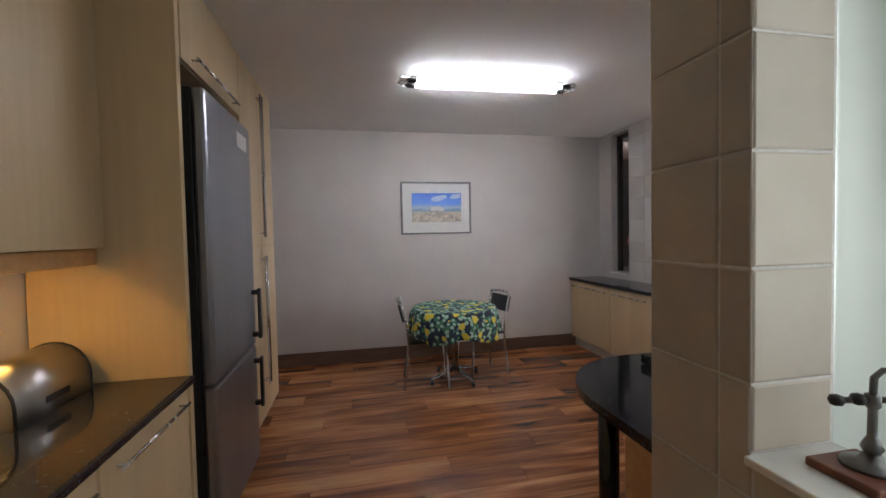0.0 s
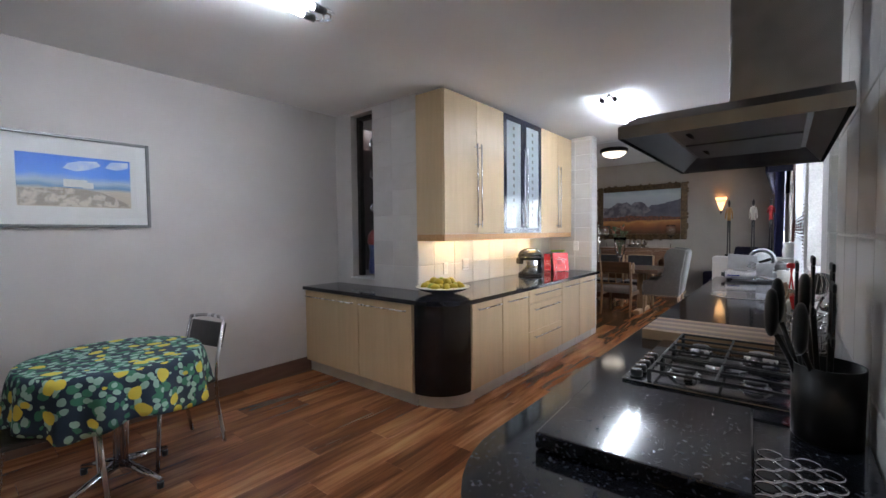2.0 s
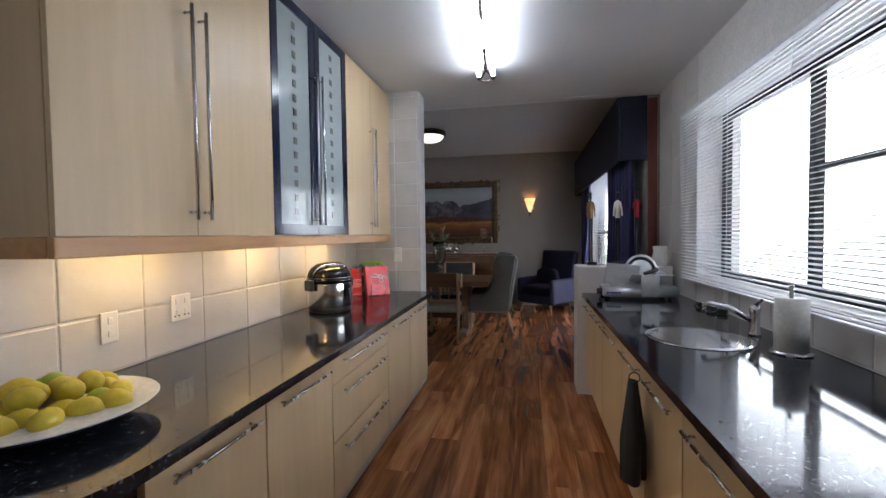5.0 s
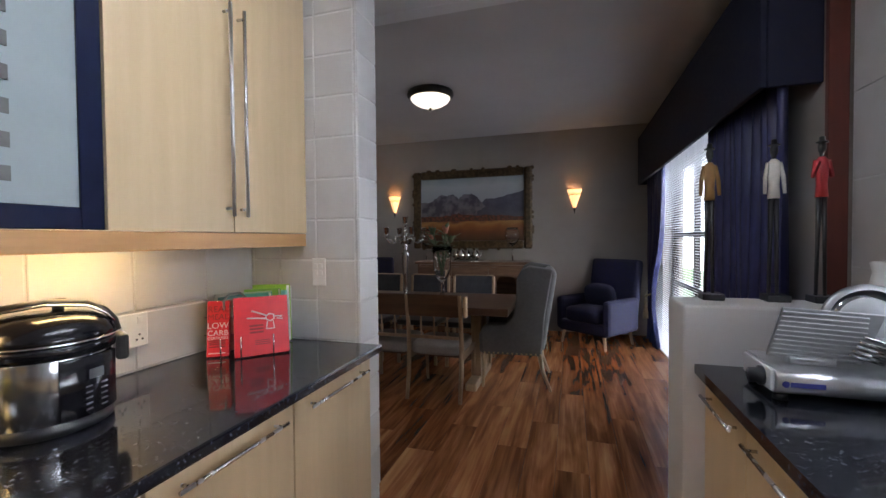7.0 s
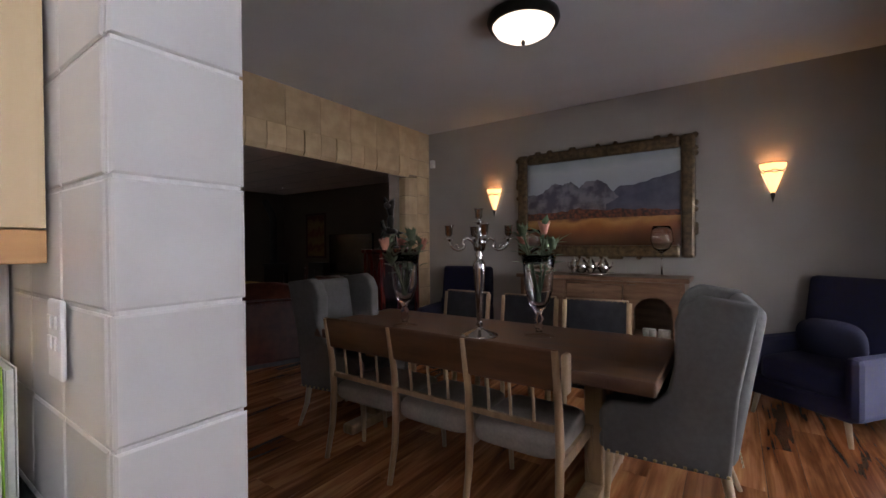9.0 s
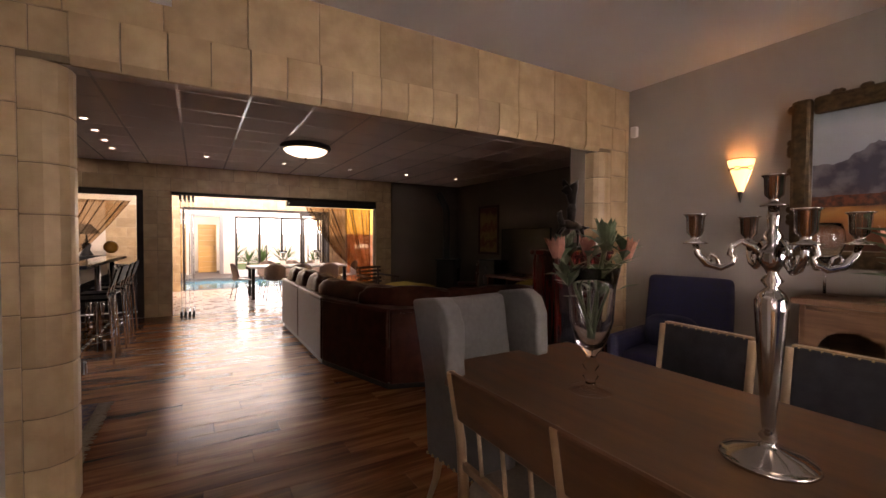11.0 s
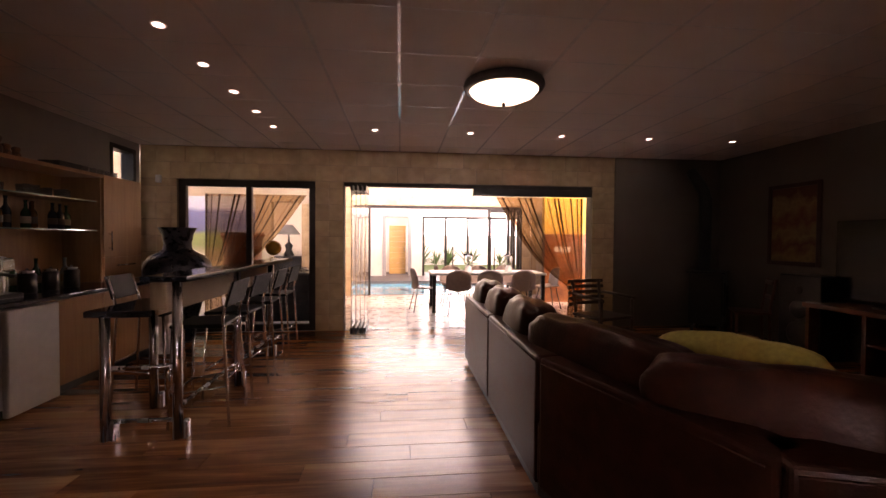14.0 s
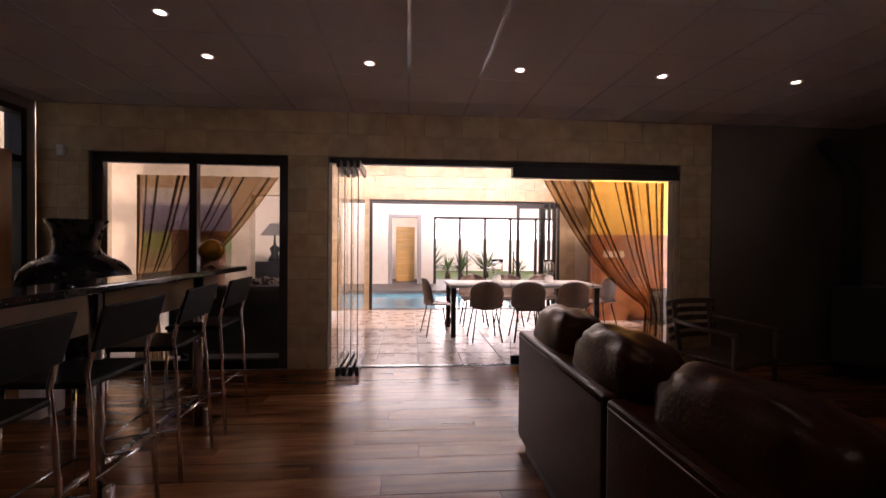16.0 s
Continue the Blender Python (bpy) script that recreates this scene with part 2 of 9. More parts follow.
def add_lathe(bm, prof, n=24, at=(0, 0, 0), cap=True):
    """A turned shape from (radius, height) pairs, bottom to top."""
    rings = []
    for r, z in prof:
        if r < 1e-5:
            rings.append([bm.verts.new((at[0], at[1], at[2] + z))])
        else:
            rings.append([bm.verts.new((at[0] + r * math.cos(2 * math.pi * j / n), at[1] + r * math.sin(2 * math.pi * j / n), at[2] + z)) for j in range(n)])
    for a, b in zip(rings, rings[1:]):
        for j in range(n):
            q = [a[j % len(a)], a[(j + 1) % len(a)], b[(j + 1) % len(b)], b[j % len(b)]]
            q = list(dict.fromkeys(q))
            if len(q) > 2:
                bm.faces.new(q).smooth = True
    if cap:
        if len(rings[0]) > 1:
            bm.faces.new(rings[0][::-1])
        if len(rings[-1]) > 1:
            bm.faces.new(rings[-1])


def lathe(name, prof, material, parent=None, n=24, at=(0, 0, 0), label="", cap=True):
    bm = bmesh.new()
    add_lathe(bm, prof, n, at, cap)
    return finish(name, bm, material, parent, label)


def add_prism(bm, outline, z0, z1, bevel=0.0):
    """An upright block over a flat outline (x, y), counter-clockwise."""
    t = bmesh.new()
    lo = [t.verts.new((x, y, z0)) for x, y in outline]
    hi = [t.verts.new((x, y, z1)) for x, y in outline]
    k = len(outline)
    t.faces.new(lo[::-1])
    t.faces.new(hi)
    for i in range(k):
        t.faces.new((lo[i], lo[(i + 1) % k], hi[(i + 1) % k], hi[i]))
    if bevel:
        edges = [e for e in t.edges if abs(e.verts[0].co.z - e.verts[1].co.z) < 1e-6]
        bmesh.ops.bevel(t, geom=edges, offset=bevel, segments=2, affect='EDGES', profile=0.5)
    join(bm, t)


def prism(name, outline, z0, z1, material, parent=None, bevel=0.0, label=""):
    bm = bmesh.new()
    add_prism(bm, outline, z0, z1, bevel)
    return finish(name, bm, material, parent, label)


def arc(cx, cy, r, a0, a1, n=10):
    return [(cx + r * math.cos(radians(a0 + (a1 - a0) * i / n)), cy + r * math.sin(radians(a0 + (a1 - a0) * i / n))) for i in range(n + 1)]


def add_pillow(bm, c, size, m=None, puff=2.6, n=10, pinch=0.0):
    """A stuffed cushion: a rounded block with full faces."""
    t = bmesh.new()
    bmesh.ops.create_cube(t, size=2.0)
    bmesh.ops.subdivide_edges(t, edges=list(t.edges), cuts=n, use_grid_fill=True)
    for v in t.verts:
        x, y, z = v.co
        k = (abs(x) ** puff + abs(y) ** puff + abs(z) ** puff) ** (-1 / puff)
        q = Vector((x, y, z)) * k
        w = noise.noise(Vector((x * 2 + c[0] * 3, y * 2 + c[1] * 3, z * 2))) * pinch
        v.co = Vector((q.x * size[0] / 2 + w * 0.5, q.y * size[1] / 2 + w * 0.5, q.z * size[2] / 2 + w))
    for f in t.faces:
        f.smooth = True
    mm = Matrix.Translation(c)
    join(bm, t, mm @ m if m is not None else mm)


def pillow(name, c, size, material, parent=None, m=None, puff=4.0, label="", n=8, pinch=0.0):
    bm = bmesh.new()
    add_pillow(bm, c, size, m, puff, n, pinch)
    return finish(name, bm, material, parent, label)


_tile_cache = {}


def tiles(parent, name, origin, u, v, w, h, tw, th, material, gap=0.007, depth=0.004, u0=0.0, v0=0.0, bond=0.0, limit=None):
    """Lays separate tiles over a rectangle (w along u, h along v, facing u x v); cut pieces at the edges; full ones share a mesh."""
    U, V, O = Vector(u), Vector(v), Vector(origin)
    W = U.cross(V)
    rot = Matrix((U, V, W)).transposed().to_4x4()
    row = 0
    b = -v0
    while b < h - 0.004:
        lo_v, hi_v = max(0, b), min(h, b + th)
        a = -u0 - (bond * tw if row % 2 else 0)
        while a < w - 0.004:
            lo_u, hi_u = max(0, a), min(w, a + tw)
            sw, sh = hi_u - lo_u - gap, hi_v - lo_v - gap
            if sw > 0.008 and sh > 0.008:
                key = (round(sw, 4), round(sh, 4), depth, material.name)
                if key not in _tile_cache:
                    t = bmesh.new()
                    e = min(0.004, sw * 0.2, sh * 0.2)
                    q = [[t.verts.new((sx * (sw / 2 - i), sy * (sh / 2 - i), z)) for sx, sy in ((-1, -1), (1, -1), (1, 1), (-1, 1))] for i, z in ((0, 0), (0, depth - e * 0.6), (e, depth))]
                    for r1, r2 in zip(q, q[1:]):
                        for k in range(4):
                            t.faces.new((r1[k], r1[(k + 1) % 4], r2[(k + 1) % 4], r2[k]))
                    t.faces.new(q[2])
                    me = bpy.data.meshes.new(name)
                    t.to_mesh(me)
                    t.free()
                    me.materials.append(material)
                    _tile_cache[key] = me
                ob = new(name, _tile_cache[key])
                ob.parent = parent
                ob.matrix_local = Matrix.Translation(O + U * (lo_u + hi_u) / 2 + V * (lo_v + hi_v) / 2) @ rot
            a += tw
        b += th
        row += 1


def structure(ob, label="", category=""):
    return tagged(ob, label, category, "", "structure")


def wall_with_holes(name, axis, at, thick, a0, a1, z0, z1, holes, material, label, category="wall"):
    """A wall along x (axis 'x', its faces at y = at and at + thick) or along y, with openings (a0, a1, z0, z1) cut through."""
    bm = bmesh.new()
    cuts_a = sorted({a0, a1, *[h[0] for h in holes], *[h[1] for h in holes]})
    cuts_z = sorted({z0, z1, *[h[2] for h in holes], *[h[3] for h in holes]})
    for p, q in zip(cuts_a, cuts_a[1:]):
        run = None
        for r, s in zip(cuts_z, cuts_z[1:]):
            hole = any(h[0] <= p + 1e-6 and q <= h[1] + 1e-6 and h[2] <= r + 1e-6 and s <= h[3] + 1e-6 for h in holes)
            if hole:
                if run:
                    put_slab(bm, axis, at, thick, p, q, *run)
                run = None
            else:
                run = (run[0], s) if run else (r, s)
        if run:
            put_slab(bm, axis, at, thick, p, q, *run)
    bmesh.ops.remove_doubles(bm, verts=bm.verts, dist=1e-5)
    return structure(finish(name, bm, material), label, category)


def put_slab(bm, axis, at, thick, p, q, r, s):
    b0, b1 = sorted((at, at + thick))
    if axis == 'x':
        add_box(bm, (p, b0, r), (q, b1, s))
    else:
        add_box(bm, (b0, p, r), (b1, q, s))

# ---- setting ----
KC, DC, LC = 2.74, 3.0, 2.75      # ceilings of kitchen, dining room, living room
structure(box("floor", (-1.0, -3.2, -0.12), (13.5, 12.86, -0.006), PLANKGAP, bevel=0), "dark joints under the walnut laminate floor", "floor")
# kitchen shell
wall_with_holes("wall_kitchen_north", 'x', 5.6, 0.2, -0.85, 4.05, 0, 3.1, [], PLASTER, "smooth off-white painted kitchen wall")
wall_with_holes("wall_kitchen_west", 'y', -0.85, 0.2, -3.2, 5.6, 0, 3.1, [], PLASTER, "off-white painted wall behind the tall cabinets")
wall_with_holes("wall_slot", 'y', 3.88, 0.17, 4.38, 5.6, 0, 3.1, [(4.99, 5.34, 0.98, 2.70)], PLASTER, "short kitchen wall with a narrow slot window")
wall_with_holes("wall_splash", 'x', 4.38, 0.18, 4.05, 6.71, 0, 3.1, [], PLASTER, "kitchen wall behind the long worktop")
structure(box("pillar_kitchen", (6.718, 3.758, 0), (6.912, 4.56, 3.1), GROUT, bevel=0.006), "end of the kitchen wall clad in pale tiles", "pillar")
wall_with_holes("wall_kitchen_south", 'x', 1.242, 0.293, 1.476, 7.33, 0, 3.1,
                [(4.42, 6.42, 1.08, 2.27), (3.48, 3.96, 1.02, 2.3)], GROUT, "kitchen wall behind the hob and the sink")
wall_with_holes("wall_frosted", 'y', 1.476, 0.24, -3.2, 1.242, 0, 3.1, [(-0.35, 1.242, 1.035, 2.62)], GROUT, "tiled wall with a deep frosted window")
# Added blocker: keeps sky and backdrop glow off the frosted window.
wall_with_holes("wall_blocker_frosted", 'y', 2.7, 0.2, -3.0, 1.26, 0, 3.4, [], PLASTER, "added unseen wall that shades the frosted window")
wall_with_holes("wall_back", 'x', -3.4, 0.2, -0.85, 1.74, 0, 3.1, [], PLASTER, "plain wall closing the kitchen passage")
structure(box("ceiling_kitchen", (-0.85, -3.2, KC), (7.33, 5.8, KC + 0.1), CEIL, bevel=0), "white painted kitchen ceiling", "ceiling")
structure(box("bulkhead", (7.23, 1.27, KC - 0.004), (7.33, 6.68, 3.1), CEIL, bevel=0), "white step between two ceiling heights", "ceiling")
structure(box("pier", (6.76, 1.59, 0), (7.02, 2.36, 1.13), PLASTER, bevel=0.01), "low white wall ending the sink counter", "low wall")
# dining shell
wall_with_holes("wall_dining_east", 'y', 11.395, 0.2, 1.4, 6.84, 0, 3.2, [], GREIGE, "grey-beige painted dining room wall")
wall_with_holes("wall_dining_south", 'x', 1.40, 0.24, 7.33, 11.6, 0, 3.2, [(8.05, 10.95, 0.0, 2.28)], GREIGE, "dining room wall with a wide window")
wall_with_holes("wall_dining_west", 'y', 6.42, 0.2, 4.56, 6.68, 0, 3.2, [], GREIGE, "dining room wall beside the stone arch")
structure(box("ceiling_dining", (6.4, 1.3, DC), (11.6, 6.84, DC + 0.1), DINCEIL, bevel=0), "white dining room ceiling in a dimmed tone", "ceiling")
wall_with_holes("wall_arch_back", 'x', 6.722, 0.118, 4.0, 11.6, 0, 3.2, [(6.78, 11.0, -0.01, 2.45)], STONEGROUT, "living room side of the stone arch", "arch")
arch = wall_with_holes("wall_arch", 'x', 6.69, 0.03, 4.0, 11.6, 0, 3.2, [(6.79, 11.0, -0.01, 2.33)], STONEGROUT, "wide opening framed in sandstone tiles", "arch")
# living shell
wall_with_holes("wall_living_west", 'y', 3.95, 0.2, 6.84, 12.88, 0, 3.0, [(12.25, 12.78, 0.95, 2.64)], GREIGE, "taupe wall behind the home bar")
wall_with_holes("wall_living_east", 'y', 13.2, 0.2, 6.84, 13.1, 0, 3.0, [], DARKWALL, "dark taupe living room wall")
far = wall_with_holes("wall_living_north", 'x', 12.89, 0.22, 4.15, 13.4, 0, 3.0, [(4.65, 6.62, -0.01, 2.27), (7.04, 10.98, -0.01, 2.27)], STONEGROUT, "stone wall with folding glass doors")
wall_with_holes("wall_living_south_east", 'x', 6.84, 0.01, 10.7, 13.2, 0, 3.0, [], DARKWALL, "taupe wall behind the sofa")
structure(box("ceiling_living", (3.95, 6.84, LC), (13.4, 13.1, LC + 0.1), LIVCEIL, bevel=0), "pale ceiling boards with thin white joints", "ceiling")


# ---- kitchen ----
def bar_handle(parent, p0, p1, out, r=0.006):
    """A straight steel bar handle on two short posts."""
    p0, p1, out = Vector(p0), Vector(p1), Vector(out)
    d = (p1 - p0).normalized()
    bm = bmesh.new()
    add_tube(bm, [p0 + out, p1 + out], r, 8)
    for q in (p0 + d * 0.03, p1 - d * 0.03):
        add_tube(bm, [q, q + out], r * 0.8, 6)
    return finish("handle", bm, STEEL, parent, "brushed steel bar handle")


def base_unit(x0, x1, fronts, y_front=3.70, depth=0.66, sign=1, label="pale maple base cabinet with steel bar handles", z0=0.12, z1=0.862):
    """A base cabinet along x whose front looks to -y (sign 1) or +y (sign -1). fronts: list of (x0, x1, z0, z1, handle)."""
    t = thing("base_cabinet", label, "cabinet", pose(x0, y_front, 0), "kitchen base cabinets")
    s = sign
    ya, yb = sorted((0.022 * s, depth * s))
    box("body", (0.0, ya, z0), (x1 - x0, yb, z1), MAPLE, t, 0.002)
    ya, yb = sorted((0.055 * s, 0.075 * s))
    box("plinth", (0, ya, 0.0), (x1 - x0, yb, z0 - 0.002), PLINTH, t, 0.001, "satin grey plinth")
    for a, b, c, d, handle in fronts:
        ya, yb = sorted((0.0, 0.02 * s))
        front = box("door" if d - c > 0.4 else "drawer_front", (a - x0 + 0.002, ya, c), (b - x0 - 0.002, yb, d), MAPLE, t, 0.002)
        if handle:
            w = b - a
            bar_handle(front, (a - x0 + w * 0.12, 0, d - 0.06), (b - x0 - w * 0.12, 0, d - 0.06), (0, -0.03 * s, 0))
    return t


base_unit(3.80, 4.28, [(3.80, 4.28, 0.125, 0.855, 1)])
base_unit(4.285, 4.79, [(4.285, 4.79, 0.125, 0.855, 1)])
base_unit(4.795, 5.60, [(4.795, 5.60, 0.705, 0.855, 1), (4.795, 5.60, 0.42, 0.70, 1), (4.795, 5.60, 0.125, 0.415, 1)], label="pale maple drawer cabinet with three wide drawers")
base_unit(5.605, 6.13, [(5.605, 6.13, 0.125, 0.855, 1)])
base_unit(6.135, 6.705, [(6.135, 6.705, 0.125, 0.855, 1)])


def side_unit(y0, y1):
    t = thing("base_cabinet", "pale maple base cabinet facing the breakfast table", "cabinet", pose(3.45, y0, 0), "kitchen base cabinets")
    w = y1 - y0
    box("body", (0.022, 0, 0.12), (0.42, w, 0.862), MAPLE, t, 0.002)
    box("plinth", (0.06, 0, 0), (0.08, w, 0.118), PLINTH, t, 0.001, "satin grey plinth")
    d = box("door", (0, 0.002, 0.125), (0.02, w - 0.002, 0.855), MAPLE, t, 0.002)
    bar_handle(d, (0, 0.04, 0.80), (0, w - 0.04, 0.80), (-0.03, 0, 0))


side_unit(4.06, 4.735)
side_unit(4.74, 5.59)

# curved black corner unit
t = thing("corner_unit", "curved glossy black corner cabinet", "cabinet", pose(0, 0, 0))
prism("body", [(3.79, 4.05)] + arc(3.79, 4.04, 0.33, 180, 270, 14), 0.12, 0.862, BLACKGLOSS, t, 0.003)
prism("plinth", [(3.86, 4.06)] + arc(3.86, 4.06, 0.33, 180, 270, 14), 0, 0.118, PLINTH, t, 0, "satin grey plinth")

ctop = [(3.42, 5.595), (3.42, 3.98)] + arc(3.76, 3.98, 0.34, 180, 270, 12)[1:] + [(6.712, 3.64), (6.712, 4.378), (3.878, 4.378), (3.878, 5.595)]
t = thing("worktop", "polished dark granite worktop on the maple cabinets", "worktop")
prism("slab", ctop, 0.864, 0.90, GRANITE, t, 0.008)


def wall_unit(x0, x1, glass_doors=False):
    t = thing("wall_cabinet", "navy framed glass display cabinet" if glass_doors else "tall pale maple wall cabinet with long handles", "cabinet", pose(x0, 4.04, 0), "kitchen wall cabinets")
    w = x1 - x0
    z0, z1 = 1.43, 2.715
    if glass_doors:
        for nm, lo, hi in (("side_panel", (0, 0.022, z0), (0.016, 0.338, z1)), ("side_panel", (w - 0.016, 0.022, z0), (w, 0.338, z1)), ("bottom_panel", (0.0165, 0.022, z0), (w - 0.0165, 0.338, z0 + 0.016)),
                           ("top_panel", (0.0165, 0.022, z1 - 0.016), (w - 0.0165, 0.338, z1)), ("back_panel", (0.0165, 0.33, z0 + 0.0165), (w - 0.0165, 0.338, z1 - 0.0165))):
            box(nm, lo, hi, MAPLE, t, 0.001)
        for z in (1.75, 2.07, 2.39):
            box("shelf", (0.018, 0.05, z), (w - 0.018, 0.32, z + 0.008), GLASS, t, 0)
    else:
        box("body", (0, 0.022, z0), (w, 0.338, z1), MAPLE, t, 0.002)
    for k in (0, 1):
        a, b = 0.002 + k * w / 2, (k + 1) * w / 2 - 0.002
        if glass_doors:
            bm = bmesh.new()
            f = 0.06
            for lo, hi in (((a, 0, z0), (a + f, 0.02, z1)), ((b - f, 0, z0), (b, 0.02, z1)), ((a + f, 0, z0), (b - f, 0.02, z0 + f)), ((a + f, 0, z1 - f), (b - f, 0.02, z1))):
                add_box(bm, lo, hi, 0.002, 1)
            d = part("door", bm, NAVYFRAME, t, "navy lacquered frame")
            pane = box("pane", (a + f, 0.008, z0 + f), (b - f, 0.012, z1 - f), FROSTPANE, d, 0, "frosted glass with a column of clear squares")
            pane.visible_shadow = False
            xs = (a + b) / 2 + (0.0)
            n = 14
            for i in range(n):
                z = z0 + 0.13 + i * (z1 - z0 - 0.26) / (n - 1)
                box("clear_square", (xs - 0.016, 0.004, z - 0.018), (xs + 0.016, 0.0075, z + 0.018), SQUARE, d, 0)
        else:
            d = box("door", (a, 0, z0), (b, 0.02, z1), MAPLE, t, 0.002)
        hx = w / 2 + (-0.035 if k == 0 else 0.035)
        bar_handle(d, (hx, 0, z0 + 0.06), (hx, 0, z1 - 0.42 + (0.0 if not glass_doors else 0.1)), (0, -0.035, 0), 0.007)
    return t


FROSTPANE = mat("frosted white glass", (0.32, 0.36, 0.36), (0.29, 0.33, 0.33), 0.14, 4, spec=0.6)
SQUARE = mat("clear square in frosted glass", (0.16, 0.16, 0.15), (0.12, 0.12, 0.11), 0.1, 20)
wall_unit(3.872, 4.88)
wall_unit(4.883, 5.77, True)
wall_unit(5.773, 6.708)
t = thing("light_rail", "beech rail under the wall cabinets", "rail", pose(0, 0, 0))
box("front", (3.872, 4.045, 1.367), (6.708, 4.07, 1.428), RAILWOOD, t, 0.003)
box("side", (3.872, 4.072, 1.367), (3.895, 4.376, 1.428), RAILWOOD, t, 0.003)
for x in (4.35, 5.12, 5.86):
    t = thing("under_cabinet_lamp", "warm lamp strip under the wall cabinets", "lamp", pose(x, 4.20, 1.405), "under-cabinet lamps")
    box("housing", (-0.22, -0.03, 0.008), (0.22, 0.03, 0.024), WHITEP, t, 0.002)
    box("diffuser", (-0.2, -0.022, 0), (0.2, 0.022, 0.0075), WARMSTRIP, t, 0.002)

# south counter with rounded end
sink_x, sink_y = 5.20, 1.97
scleft = [(1.50, 1.54), (sink_x, 1.545)] + arc(sink_x, sink_y, 0.206, 270, 90, 24) + [(sink_x, 2.32)] + arc(1.95, 1.87, 0.45, 90, 180, 12)
scright = [(sink_x, 1.545), (6.758, 1.545), (6.758, 2.32), (sink_x, 2.32)] + arc(sink_x, sink_y, 0.206, 90, -90, 24)
t = thing("worktop", "polished dark granite worktop with a rounded end", "worktop")
prism("slab", scleft, 0.864, 0.90, GRANITE, t, 0.0)
prism("slab", scright, 0.864, 0.90, GRANITE, t, 0.0)
for a, b, n in ((1.95, 2.35, 1), (2.355, 3.25, 2), (3.255, 3.85, 1), (3.855, 4.45, 1), (4.455, 5.35, 2), (5.355, 5.95, 1), (5.955, 6.75, 2)):
    fr = [(a + (b - a) * k / n, a + (b - a) * (k + 1) / n, 0.125, 0.855, 1) for k in range(n)]
    base_unit(a, b, fr, 2.285, 0.66, -1, z1=0.66 if 4.4 < a < 5.4 else 0.862)
t = thing("end_panel", "honey wood end panel below the rounded worktop", "panel", pose(0, 0, 0))
box("panel", (1.90, 1.62, 0.0), (1.945, 2.26, 0.862), RAILWOOD, t, 0.003)
lathe("post", [(0.04, 0), (0.04, 0.862)], BLACKGLOSS, t, 20, (1.68, 2.05, 0), "black round post")

# tall cabinets, fridge and west worktop
t = thing("fridge_surround", "tall maple panel beside the fridge", "panel", pose(0, 0, 0))
box("panel", (-0.64, 2.56, 0), (-0.045, 2.60, KC - 0.01), MAPLE, t, 0.002)
t = thing("tall_cabinet", "tall pale maple larder cabinet with steel handles", "cabinet", pose(0, 0, 0))
box("body", (-0.64, 3.52, 0.1), (-0.062, 4.52, KC - 0.012), MAPLE, t, 0.002)
box("plinth", (-0.6, 3.52, 0), (-0.1, 4.52, 0.098), STEEL, t, 0.001)
for k in (0, 1):
    a, b = 3.52 + k * 0.5, 4.02 + k * 0.5
    for c, d in ((0.105, 1.44), (1.446, 2.72)):
        door = box("door", (-0.06, a + 0.002, c), (-0.04, b - 0.002, d), MAPLE, t, 0.002)
        hy = 4.02 + (-0.03 if k == 0 else 0.03)
        bar_handle(door, (-0.04, hy, c + (0.25 if c < 1 else 0.06)), (-0.04, hy, d - (0.08 if c < 1 else 0.12)), (0.035, 0, 0), 0.007)
t = thing("over_fridge_cabinet", "maple cabinet above the fridge", "cabinet", pose(0, 0, 0))
box("body", (-0.64, 2.605, 2.3), (-0.062, 3.515, KC - 0.012), MAPLE, t, 0.002)
d = box("door", (-0.06, 2.605, 2.302), (-0.04, 3.513, 2.72), MAPLE, t, 0.002)
bar_handle(d, (-0.04, 2.7, 2.34), (-0.04, 3.4, 2.34), (0.035, 0, 0), 0.007)
t = thing("fridge", "tall grey steel fridge freezer with black handles", "fridge", pose(0, 0, 0))
box("body", (-0.63, 2.66, 0.02), (-0.03, 3.46, 2.2), BLACKP, t, 0.006)
for c, d, h0, h1 in ((0.06, 0.80, 0.42, 0.74), (0.81, 2.2, 0.86, 1.18)):
    door = box("door", (-0.03, 2.655, c), (0.03, 3.465, d), FRIDGEM, t, 0.018)
    bm = bmesh.new()
    add_box(bm, (0.065, 3.36, h0), (0.085, 3.40, h1), 0.006)
    add_box(bm, (0.03, 3.365, h0 + 0.01), (0.066, 3.395, h0 + 0.04), 0.003)
    add_box(bm, (0.03, 3.365, h1 - 0.04), (0.066, 3.395, h1 - 0.01), 0.003)
    part("handle", bm, BLACKP, door, "black fridge handle")
box("control_panel", (0.0305, 3.16, 2.03), (0.034, 3.36, 2.12), WHITEP, t, 0.001, "pale display panel")
t = thing("worktop", "dark granite worktop beside the fridge", "worktop")
prism("slab", [(-0.645, -1.2), (-0.02, -1.2), (-0.02, 2.555), (-0.645, 2.555)], 0.864, 0.90, GRANITE, t, 0.008)
